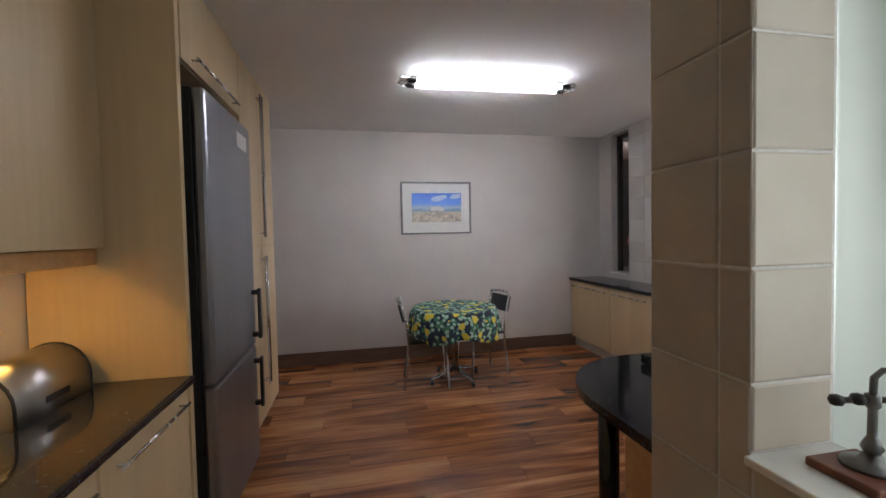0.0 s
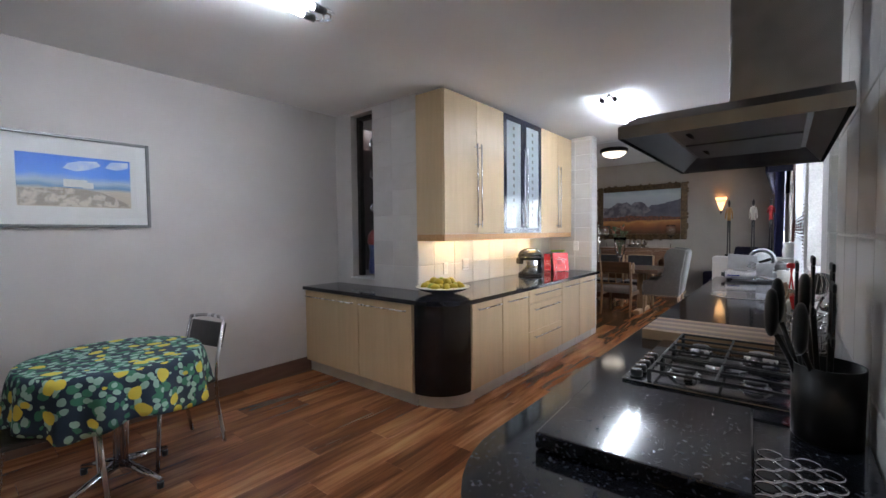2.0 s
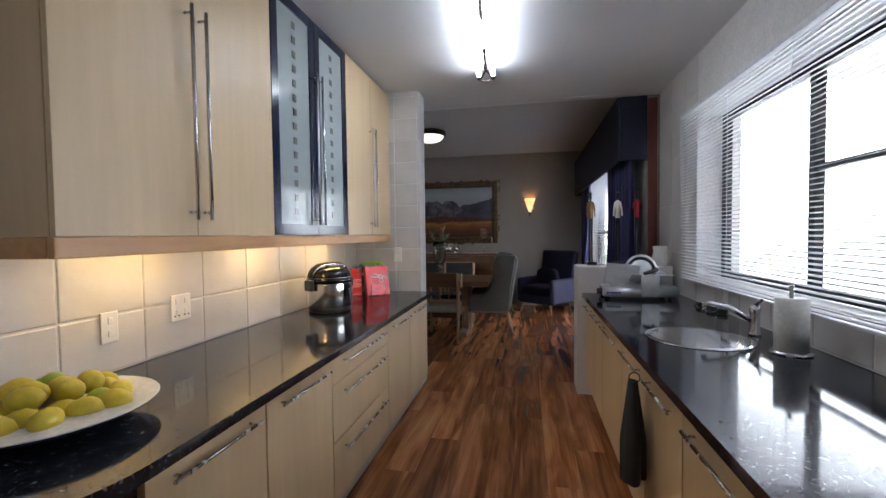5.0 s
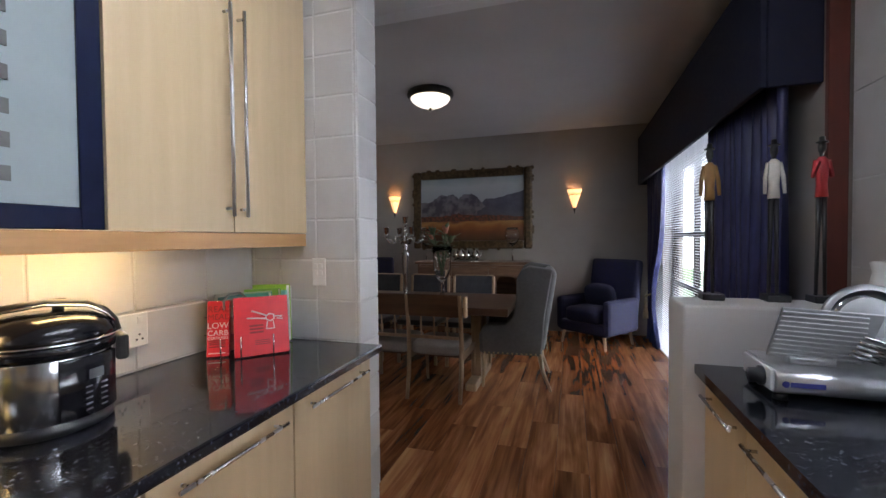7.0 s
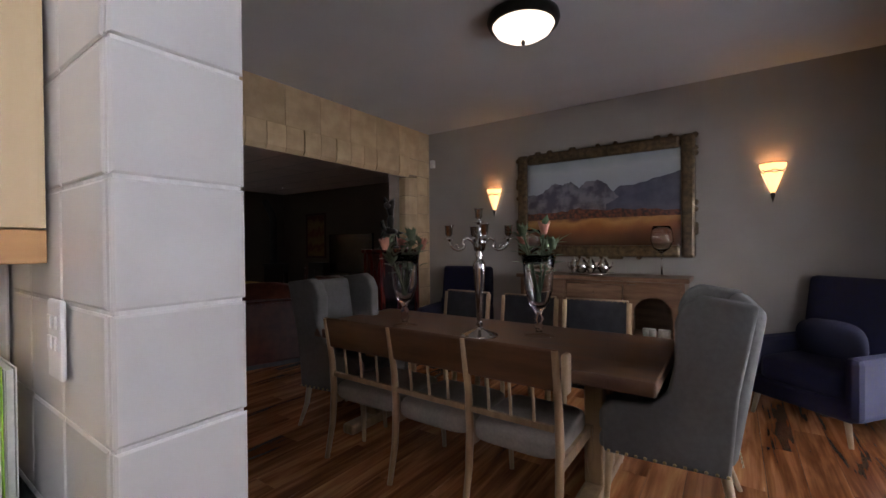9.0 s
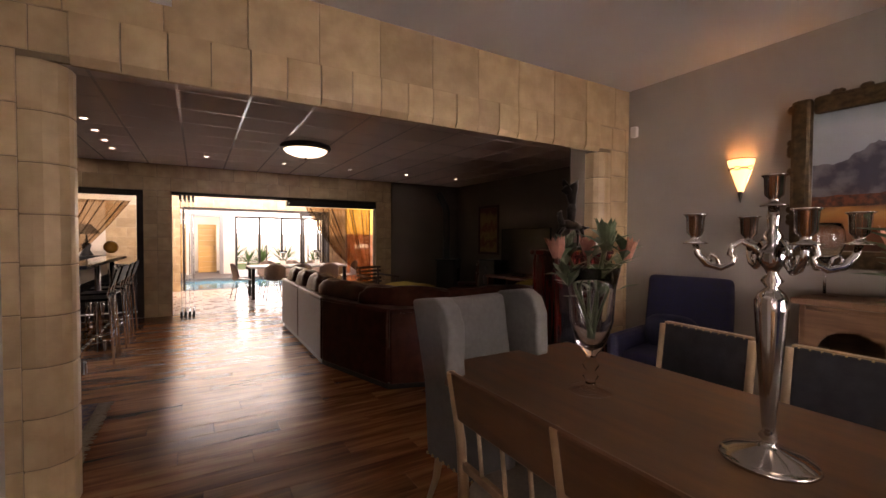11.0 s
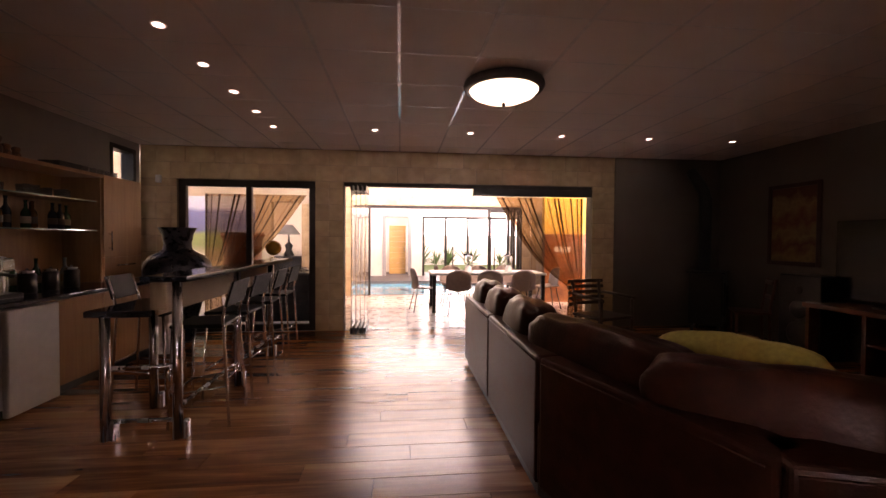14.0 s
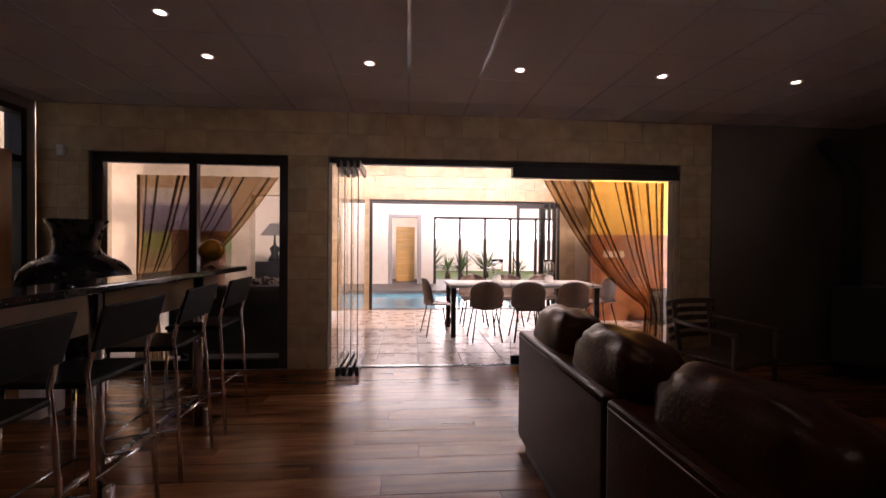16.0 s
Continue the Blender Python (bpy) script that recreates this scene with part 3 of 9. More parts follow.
for y0, y1 in ((-1.2, -0.6), (-0.59, 0.0), (0.01, 0.6), (0.61, 1.25), (1.26, 1.9), (1.91, 2.55)):
    t = thing("base_cabinet", "pale maple base cabinet with a steel bar handle", "cabinet", pose(-0.05, y0, 0), "kitchen base cabinets")
    w = y1 - y0
    box("body", (-0.58, 0, 0.12), (-0.022, w, 0.862), MAPLE, t, 0.002)
    box("plinth", (-0.08, 0, 0), (-0.06, w, 0.118), PLINTH, t, 0.001)
    d = box("door", (-0.02, 0.002, 0.125), (0, w - 0.002, 0.855), MAPLE, t, 0.002)
    bar_handle(d, (0, 0.06, 0.80), (0, w - 0.06, 0.80), (0.03, 0, 0))
for y0, y1 in ((-0.55, 0.745), (0.75, 2.555)):
    t = thing("wall_cabinet", "pale maple wall cabinet over the west worktop", "cabinet", pose(-0.645, y0, 0), "west wall cabinets")
    w = y1 - y0
    box("body", (0, 0, 1.47), (0.28, w, 2.72), MAPLE, t, 0.002)
    box("light_rail", (0.245, 0, 1.40), (0.27, w, 1.468), RAILWOOD, t, 0.002)
    for k in (0, 1):
        d = box("door", (0.282, k * w / 2 + 0.002, 1.47), (0.302, (k + 1) * w / 2 - 0.002, 2.72), MAPLE, t, 0.002)
        hy = w / 2 + (-0.04 if k == 0 else 0.04)
        bar_handle(d, (0.302, hy, 1.53), (0.302, hy, 2.3), (0.035, 0, 0), 0.007)
t = thing("under_cabinet_lamp", "warm lamp strip under the west cabinets", "lamp", pose(-0.47, 1.9, 1.44), "under-cabinet lamps")
box("housing", (-0.03, -0.4, 0.008), (0.03, 0.4, 0.026), WHITEP, t, 0.002)
box("diffuser", (-0.012, -0.30, 0), (0.012, 0.30, 0.0075), WARMDIM, t, 0.002)


def tube_light(m):
    """A ceiling fitting with two bare fluorescent tubes in curved end brackets."""
    t = thing("tube_light", "lit twin fluorescent tube ceiling light", "ceiling light", m, "fluorescent lights")
    box("base", (-0.19, -0.03, -0.035), (0.19, 0.03, 0), WHITEP, t, 0.006)
    box("spine", (-0.62, -0.015, -0.03), (-0.192, 0.015, -0.004), STEEL, t, 0.003)
    box("spine", (0.192, -0.015, -0.03), (0.62, 0.015, -0.004), STEEL, t, 0.003)
    for y in (-0.055, 0.055):
        lathe("tube", [(0.017, -0.59), (0.017, 0.59)], TUBE, t, 14, (0, 0, 0)).matrix_local = pose(0, y, -0.06, 0, 90, 0)
        for s in (-1, 1):
            c = lathe("end_cap", [(0.021, -0.035), (0.021, 0.035)], BLACKP, t, 12)
            c.matrix_local = pose(s * 0.626, y, -0.06, 0, 90, 0)
    for s in (-1, 1):
        bm = bmesh.new()
        for y in (-0.055, 0.055):
            add_tube(bm, [(s * 0.66, y, -0.06), (s * 0.70, y, -0.06), (s * 0.72, y * 0.9, -0.045), (s * 0.71, y * 0.5, -0.02), (s * 0.60, 0, -0.015)], 0.008, 8)
        add_tube(bm, [(s * 0.70, -0.055, -0.06), (s * 0.735, 0, -0.06), (s * 0.70, 0.055, -0.06)], 0.007, 8)
        part("bracket", bm, CHROME, t, "curved chrome end bracket")
    return t


tube_light(pose(1.77, 3.79, KC, 0, 0, -1.5))
tube_light(pose(5.72, 3.06, KC, 0, 0, 3.5))


def picture(name, label, m, w, h, frame_w, frame_d, frame_mat):
    """A framed picture standing in its own x-z plane, facing -y, centred on its bottom edge."""
    t = thing(name, label, "picture", m)
    prof = [((-w / 2, 0), (-w / 2 + frame_w, h)), ((w / 2 - frame_w, 0), (w / 2, h)), ((-w / 2 + frame_w, 0), (w / 2 - frame_w, frame_w)), ((-w / 2 + frame_w, h - frame_w), (w / 2 - frame_w, h))]
    bm = bmesh.new()
    for (a, b), (c, d) in prof:
        add_box(bm, (a, -frame_d, b), (c, -0.002, d), frame_w * 0.25, 2)
    part("frame", bm, frame_mat, t)
    return t


SILVERF = mat("silver grey frame", (0.22, 0.22, 0.22), (0.17, 0.17, 0.17), 0.35, 20, metal=0.5)
MOUNT = mat("white picture mount", (0.74, 0.73, 0.71), (0.73, 0.72, 0.70), 0.8, 6)
t = picture("framed_picture", "silver framed seaside print with a white mount", pose(1.655, 5.6, 1.505), 0.875, 0.64, 0.022, 0.03, SILVERF)
box("mount", (-0.416, -0.014, 0.022), (0.416, -0.004, 0.618), MOUNT, t, 0)


def cloth_sheet(name, f, nu, nv, material, parent, label="", thick=0.004, smooth=True):
    """A cloth surface from a function of (u, v) in 0..1, given a real thickness."""
    bm = bmesh.new()
    g = [[bm.verts.new(f(i / nu, j / nv)) for j in range(nv + 1)] for i in range(nu + 1)]
    for i in range(nu):
        for j in range(nv):
            bm.faces.new((g[i][j], g[i + 1][j], g[i + 1][j + 1], g[i][j + 1]))
    ob = finish(name, bm, material, parent, label, smooth)
    s = ob.modifiers.new("thickness", 'SOLIDIFY')
    s.thickness = thick
    return ob


def blocks_mat(name, stops, rough=0.5, nscale=4.0, amount=0.2, axis=2, scale=1.0, offset=0.0):
    """Bands of colour along one axis with ragged borders, as in a painting."""
    m = bpy.data.materials.new(name)
    m.use_nodes = True
    N, L = m.node_tree.nodes, m.node_tree.links
    tc, sep, nz, ad, mu = N.new("ShaderNodeTexCoord"), N.new("ShaderNodeSeparateXYZ"), N.new("ShaderNodeTexNoise"), N.new("ShaderNodeMath"), N.new("ShaderNodeMath")
    L.new(tc.outputs["Object"], sep.inputs[0])
    L.new(tc.outputs["Object"], nz.inputs["Vector"])
    nz.inputs["Scale"].default_value, nz.inputs["Detail"].default_value = nscale, 6.0
    mu.operation = 'MULTIPLY_ADD'
    L.new(nz.outputs[0], mu.inputs[0])
    mu.inputs[1].default_value, mu.inputs[2].default_value = amount, -amount / 2 + offset
    sc = N.new("ShaderNodeMath")
    sc.operation = 'MULTIPLY'
    L.new(sep.outputs[axis], sc.inputs[0])
    sc.inputs[1].default_value = scale
    L.new(sc.outputs[0], ad.inputs[0])
    L.new(mu.outputs[0], ad.inputs[1])
    ramp = N.new("ShaderNodeValToRGB")
    cr = ramp.color_ramp
    for i, (p, c) in enumerate(stops):
        e = cr.elements[i] if i < 2 else cr.elements.new(p)
        e.position, e.color = p, rgb(c)
    L.new(ad.outputs[0], ramp.inputs[0])
    L.new(ramp.outputs[0], N["Principled BSDF"].inputs["Base Color"])
    N["Principled BSDF"].inputs["Roughness"].default_value = rough
    return m


# seaside print
pic = bpy.data.objects["framed_picture"]
SEA = blocks_mat("seaside print", [(0.0, (0.55, 0.47, 0.36)), (0.30, (0.62, 0.55, 0.44)), (0.36, (0.16, 0.30, 0.50)), (0.44, (0.45, 0.55, 0.66)), (0.55, (0.13, 0.30, 0.78)), (0.95, (0.05, 0.17, 0.66))],
                 0.25, 7, 0.16, 2, 2.6, -0.40)
box("print", (-0.26, -0.017, 0.17), (0.27, -0.0145, 0.475), SEA, pic, 0, "blue sea and white houses on pale rocks")
WHITEHOUSE = mat("white paint on the print", (0.75, 0.74, 0.7), None, 0.4, 30)
for a, b, c, d in ((-0.06, 0.05, 0.29, 0.335), (0.03, 0.08, 0.285, 0.32)):
    box("painted_house", (a, -0.0185, c), (b, -0.0172, d), WHITEHOUSE, pic, 0)

SANDP = mat("sandy paint on the print", (0.60, 0.53, 0.44), (0.34, 0.29, 0.23), 0.4, 30, lo=0.45, hi=0.6)
CLOUDP = mat("cloud white on the print", (0.62, 0.68, 0.74), (0.35, 0.48, 0.74), 0.4, 22)
for nm, pts, m_ in (("painted_rock", [(-0.255, 0.175), (0.262, 0.175), (0.262, 0.19), (0.20, 0.225), (0.12, 0.265), (0.02, 0.28), (-0.10, 0.285), (-0.18, 0.27), (-0.255, 0.275)], SANDP),
                    ("painted_cloud", [(-0.06, 0.40), (0.0, 0.385), (0.06, 0.40), (0.12, 0.43), (0.10, 0.455), (0.02, 0.45), (-0.04, 0.43)], CLOUDP),
                    ("painted_cloud", [(0.14, 0.42), (0.2, 0.41), (0.26, 0.43), (0.26, 0.465), (0.17, 0.46)], CLOUDP)):
    bm = bmesh.new()
    fr, bk = [[bm.verts.new((x, y_, z)) for x, z in pts] for y_ in (-0.0184, -0.0173)]
    bm.faces.new(fr)
    for i in range(len(pts)):
        bm.faces.new((fr[i], fr[i - 1], bk[i - 1], bk[i]))
    bmesh.ops.recalc_face_normals(bm, faces=bm.faces)
    part(nm, bm, m_, pic)

for piece in pic.children:
    if piece.name.split(".")[0] in ("print", "painted_house", "painted_rock", "painted_cloud"):
        piece.matrix_local = Matrix.Translation((0.005, 0, 0.322)) @ Matrix.Diagonal((1.16, 1, 1.16, 1)) @ Matrix.Translation((-0.005, 0, -0.322))
glazing = box("glazing", (-0.415, -0.024, 0.023), (0.415, -0.0215, 0.617), GLASS, pic, 0, "picture glass")
glazing.visible_shadow = False

# skirting along the breakfast wall
t = thing("skirting", "brown wooden skirting board", "skirting", pose(0, 0, 0), "", "structure")
box("board", (-0.62, 5.582, 0.0), (3.50, 5.598, 0.15), BASEB, t, 0.004)

# round table with lemon cloth
m = bpy.data.materials.new("lemon print cloth")
m.use_nodes = True
N, L = m.node_tree.nodes, m.node_tree.links
tc = N.new("ShaderNodeTexCoord")
wob, wm = N.new("ShaderNodeTexNoise"), N.new("ShaderNodeVectorMath")
wob.inputs["Scale"].default_value = 9.0
L.new(tc.outputs["Object"], wob.inputs["Vector"])
wm.operation = 'MULTIPLY_ADD'
L.new(wob.outputs["Color"], wm.inputs[0])
wm.inputs[1].default_value = (0.06, 0.06, 0.06)
L.new(tc.outputs["Object"], wm.inputs[2])
prev = None
for sc_, lim, col, rnd in ((17.0, 0.42, (0.05, 0.20, 0.12), 0.9), (21.0, 0.40, (0.34, 0.52, 0.42), 1.0), (9.0, 0.33, (0.72, 0.58, 0.07), 0.75)):
    vo = N.new("ShaderNodeTexVoronoi")
    vo.inputs["Scale"].default_value, vo.inputs["Randomness"].default_value = sc_, rnd
    L.new(wm.outputs[0], vo.inputs["Vector"])
    lt = N.new("ShaderNodeMath")
    lt.operation = 'LESS_THAN'
    lt.inputs[1].default_value = lim
    L.new(vo.outputs["Distance"], lt.inputs[0])
    mx = N.new("ShaderNodeMix")
    mx.data_type = 'RGBA'
    L.new(lt.outputs[0], mx.inputs[0])
    if prev is None:
        mx.inputs[6].default_value = (0.012, 0.03, 0.055, 1)
    else:
        L.new(prev, mx.inputs[6])
    mx.inputs[7].default_value = rgb(col)
    prev = mx.outputs[2]
L.new(prev, N["Principled BSDF"].inputs["Base Color"])
N["Principled BSDF"].inputs["Roughness"].default_value = 0.7
LEMONCLOTH = m
t = thing("round_table", "small round table on a chrome star base", "table", pose(1.65, 4.72, 0))
lathe("tabletop", [(0.40, 0.72), (0.41, 0.735), (0.40, 0.748)], WHITEP, t, 36)
bm = bmesh.new()
for k in range(3):
    add_tube(bm, [(0.025 * math.cos(k * 2.1), 0.025 * math.sin(k * 2.1), 0.09), (0.025 * math.cos(k * 2.1), 0.025 * math.sin(k * 2.1), 0.72)], 0.015, 8)
part("column", bm, CHROME, t)
for k in range(4):
    a = radians(25 + 90 * k)
    leg = tube("foot", [(0.03 * math.cos(a), 0.03 * math.sin(a), 0.11), (0.18 * math.cos(a), 0.18 * math.sin(a), 0.075), (0.30 * math.cos(a), 0.30 * math.sin(a), 0.045)], [0.028, 0.022, 0.014], CHROME, t)
    lathe("glide", [(0.018, 0), (0.018, 0.036)], BLACKP, leg, 10, (0.29 * math.cos(a), 0.29 * math.sin(a), 0))


def cloth(u, v):
    a = 2 * math.pi * u
    if v < 0.5:
        r = 0.43 * v / 0.5
        return (r * math.cos(a), r * math.sin(a), 0.753)
    k = (v - 0.5) / 0.5
    wave = 0.5 + 0.5 * math.sin(13 * a + 1.3 * math.sin(3 * a))
    r = 0.43 + 0.012 * min(1, k * 6) + k * (0.005 + 0.05 * wave)
    return (r * math.cos(a), r * math.sin(a), 0.753 - 0.004 * min(1, k * 8) - k * (0.265 + 0.03 * math.sin(5 * a)) - 0.0)


t = thing("tablecloth", "round lemon print tablecloth with scalloped hem", "tablecloth", pose(1.65, 4.72, 0))
cloth_sheet("cloth", cloth, 156, 20, LEMONCLOTH, t, "", 0.002)


def bistro_chair(m):
    t = thing("bistro_chair", "steel tube chair with a black back panel", "chair", m, "chairs round the small table")
    box("seat", (-0.2, -0.2, 0.44), (0.2, 0.2, 0.47), BLACKP, t, 0.012)
    for s in (-1, 1):
        tube("back_leg", [(-0.24, s * 0.19, 0.0), (-0.19, s * 0.19, 0.30), (-0.185, s * 0.19, 0.46), (-0.20, s * 0.19, 0.60), (-0.26, s * 0.185, 0.85)], 0.011, STEEL, t)
        tube("front_leg", [(0.20, s * 0.18, 0.0), (0.17, s * 0.18, 0.44)], 0.011, STEEL, t)
    bm = bmesh.new()
    add_box(bm, (-0.012, -0.18, 0.0), (0.012, 0.18, 0.17), 0.006, 2, pose(-0.235, 0, 0.66, 0, -14, 0))
    part("backrest", bm, BLACKP, t, "black back panel")
    tube("top_rail", [(-0.26, -0.185, 0.85), (-0.29, -0.1, 0.86), (-0.30, 0, 0.862), (-0.29, 0.1, 0.86), (-0.26, 0.185, 0.85)], 0.012, STEEL, t)
    return t


bistro_chair(pose(1.36, 4.68, 0, 0, 0, -6))
bistro_chair(pose(1.97, 4.86, 0, 0, 0, 192))


def socket(m, w=0.075, h=0.115, dots=((0, 0.025), (0, -0.025))):
    t = thing("switch_plate", "white plastic switch plate on the wall", "switch", m, "switch plates")
    box("plate", (-w / 2, -0.01, -h / 2), (w / 2, -0.001, h / 2), WHITEP, t, 0.004)
    for x, z in dots:
        box("rocker", (x - 0.009, -0.014, z - 0.012), (x + 0.009, -0.0102, z + 0.012), WHITEP, t, 0.002)
    if w > 0.1:
        for x in (-w / 4, w / 4):
            for dx, dz in ((0, 0.012), (-0.011, -0.006), (0.011, -0.006)):
                box("socket_hole", (x + dx - 0.0035, -0.0112, dz - 0.034), (x + dx + 0.0035, -0.0101, dz - 0.027), BLACKP, t, 0)
    return t


socket(pose(4.28, 4.372, 1.08), 0.07, 0.12)
socket(pose(4.62, 4.372, 1.10), 0.11, 0.12, ((-0.025, 0.03), (0.025, 0.03), (-0.025, -0.02), (0.025, -0.02)))
socket(pose(6.06, 4.372, 1.06), 0.14, 0.13, ((-0.035, 0.038), (0.035, 0.038)))
socket(pose(6.708, 3.97, 1.24, 0, 0, -90), 0.075, 0.135, ((-0.014, 0.03), (0.014, 0.03), (-0.014, -0.005), (0.014, -0.005)))
socket(pose(5.9, 1.546, 1.02, 0, 0, 180), 0.07, 0.12)
socket(pose(4.32, 1.546, 1.0, 0, 0, 180), 0.07, 0.09)

# pressure cooker
t = thing("electric_cooker", "steel and black electric pressure cooker on the worktop", "cooker", pose(5.68, 4.15, 0.90, 0, 0, -28))
lathe("body", [(0.137, 0.03), (0.14, 0.035), (0.14, 0.195), (0.138, 0.2)], mat("polished steel shell", (0.62, 0.62, 0.63), (0.56, 0.56, 0.57), 0.17, 3, metal=1.0, stretch=(1, 1, 0.1)), t, 56)
lathe("base", [(0.128, 0), (0.143, 0.006), (0.145, 0.03), (0.139, 0.033)], BLACKP, t, 48)
lathe("collar", [(0.141, 0.2), (0.150, 0.203), (0.153, 0.222), (0.150, 0.232)], BLACKGLOSS, t, 48, label="black collar under the lid")
lathe("lid", [(0.150, 0.2325), (0.149, 0.25), (0.138, 0.275), (0.105, 0.296), (0.06, 0.306), (0, 0.309)], BLACKGLOSS, t, 48)
lathe("rim", [(0.1512, 0.2335), (0.1545, 0.236), (0.1512, 0.2395)], CHROME, t, 48)
bm = bmesh.new()
hp = [(0.150, 0.238), (0.144, 0.268), (0.124, 0.296), (0.085, 0.318), (0.0, 0.328), (-0.085, 0.318), (-0.124, 0.296), (-0.144, 0.268), (-0.150, 0.238)]
rows_ = []
for i, (x, z) in enumerate(hp):
    a, b = hp[max(0, i - 1)], hp[min(len(hp) - 1, i + 1)]
    n_ = Vector((b[1] - a[1], 0, a[0] - b[0])).normalized() * -1
    rows_.append([bm.verts.new((x + n_.x * h, y, z + n_.z * h)) for y, h in ((-0.028, 0), (0.028, 0), (0.028, -0.007), (0.022, -0.013), (-0.022, -0.013), (-0.028, -0.007))])
for a, b in zip(rows_, rows_[1:]):
    for i in range(6):
        bm.faces.new((a[i], a[(i + 1) % 6], b[(i + 1) % 6], b[i])).smooth = True
bm.faces.new(rows_[0])
bm.faces.new(rows_[-1][::-1])
bmesh.ops.recalc_face_normals(bm, faces=bm.faces)
h_ = part("handle", bm, BLACKP, t, "broad black carrying handle")
for y in (-0.031, 0.031):
    tube("chrome_strip", [(x, y, z) for x, z in hp[1:-1]], 0.004, CHROME, h_, 6)
for sx in (-1, 1):
    box("side_grip", (sx * 0.163 - 0.016, -0.04, 0.15), (sx * 0.163 + 0.016, 0.04, 0.225), BLACKP, t, 0.01)
lathe("steam_valve", [(0.014, 0.30), (0.014, 0.322), (0.018, 0.325), (0.018, 0.334), (0, 0.336)], BLACKP, t, 14, (0.03, 0.07, 0))
bm = bmesh.new()
for k in range(9):
    a0 = radians(-82 + k * 7)
    a1 = radians(-82 + (k + 1) * 7)
    q = [bm.verts.new((r * math.cos(a), r * math.sin(a), z)) for a in (a0, a1) for r, z in ((0.141, 0.035), (0.152, 0.04), (0.152, 0.19), (0.141, 0.195))]
    for i in range(3):
        bm.faces.new((q[i], q[4 + i], q[5 + i], q[i + 1])).smooth = True
bmesh.ops.remove_doubles(bm, verts=bm.verts, dist=1e-4)
bmesh.ops.recalc_face_normals(bm, faces=bm.faces)
pn = part("control_panel", bm, BLACKGLOSS, t, "black control panel with a small display")
GREYPR = mat("grey print", (0.14, 0.145, 0.145), None, 0.4, 30)
ca, sa = math.cos(radians(-52)), math.sin(radians(-52))
face = Matrix.Translation((0.1535 * ca, 0.1535 * sa, 0)) @ Matrix.Rotation(radians(38), 4, 'Z')
box("display", (-0.02, -0.002, 0.135), (0.02, 0.0, 0.16), GREYPR, pn, 0, m=face)
for k in range(5):
    for x in (-0.03, 0.012):
        box("print_bar", (x, -0.0015, 0.055 + k * 0.015), (x + 0.018, 0.0, 0.059 + k * 0.015), GREYPR, pn, 0, m=face)

# cook books on a wire stand
REDB = mat("red book cover", (0.62, 0.02, 0.03), (0.55, 0.015, 0.025), 0.35, 20)
PAPER = mat("white paper", (0.75, 0.74, 0.7), None, 0.8, 60)
DULLGREY = mat("dull grey wire", (0.22, 0.23, 0.24), None, 0.4, 30, metal=0.6)
REDDARK = mat("dark red print", (0.20, 0.01, 0.012), None, 0.4, 30)


def book(name, label, m, w, h, d, cover):
    t = thing(name, label, "book", m, "cook books")
    box("cover", (-w / 2, 0, 0), (w / 2, 0.003, h), cover, t, 0.001)
    box("back_cover", (-w / 2, d - 0.003, 0), (w / 2, d, h), cover, t, 0.001)
    box("spine", (-w / 2, 0.003, 0), (-w / 2 + 0.003, d - 0.003, h), cover, t, 0.001)
    box("page_block", (-w / 2 + 0.004, 0.004, 0.004), (w / 2 - 0.004, d - 0.004, h - 0.004), PAPER, t, 0)
    return t


def words(parent, text, x, z, size, material, y=-0.0015):
    c = bpy.data.curves.new("lettering", 'FONT')
    c.body, c.size, c.extrude, c.align_x = text, size, 0.0006, 'CENTER'
    tmp = bpy.data.objects.new("lettering", c)
    me = bpy.data.meshes.new_from_object(tmp)
    bpy.data.objects.remove(tmp)
    me.materials.append(material)
    ob = new("lettering", me)
    ob.parent = parent
    ob.matrix_local = pose(x, y, z, 90, 0, 0)
    return ob


b1 = book("cook_book", "red low carb cook book in a wire stand", pose(6.317, 4.216, 0.906, -10, 0, -56), 0.085, 0.235, 0.03, REDB)
words(b1, "REAL", 0.0, 0.188, 0.036, REDDARK)
words(b1, "MEAL", 0.0, 0.155, 0.034, REDDARK)
words(b1, "LOW", 0.0, 0.118, 0.036, PAPER)
words(b1, "CARB", 0.0, 0.088, 0.032, PAPER)
words(b1, "COOKING", 0.0, 0.072, 0.0165, PAPER)
for z in (0.064, 0.056, 0.048, 0.038):
    box("print_bar", (-0.034, -0.0016, z), (0.03, -0.0004, z + 0.005), REDDARK, b1, 0)
box("print_bar", (-0.036, -0.0018, 0.012), (0.03, -0.0005, 0.016), PAPER, b1, 0)
b2 = book("cook_book", "large red cook book with a white drawing of a hand", pose(6.397, 4.05, 0.906, -10, 0, -42), 0.218, 0.25, 0.03, REDB)
bm = bmesh.new()
add_tube(bm, [(-0.06, -0.0012, 0.16), (-0.02, -0.0012, 0.157), (0.015, -0.0012, 0.152)], 0.0035, 6)
add_tube(bm, [(-0.04, -0.0012, 0.19), (-0.01, -0.0012, 0.178), (0.02, -0.0012, 0.165)], 0.0035, 6)
add_tube(bm, [(0.015, -0.0012, 0.16), (0.03, -0.0012, 0.172), (0.048, -0.0012, 0.168), (0.05, -0.0012, 0.15), (0.035, -0.0012, 0.14), (0.02, -0.0012, 0.148), (0.015, -0.0012, 0.16)], 0.003, 6)
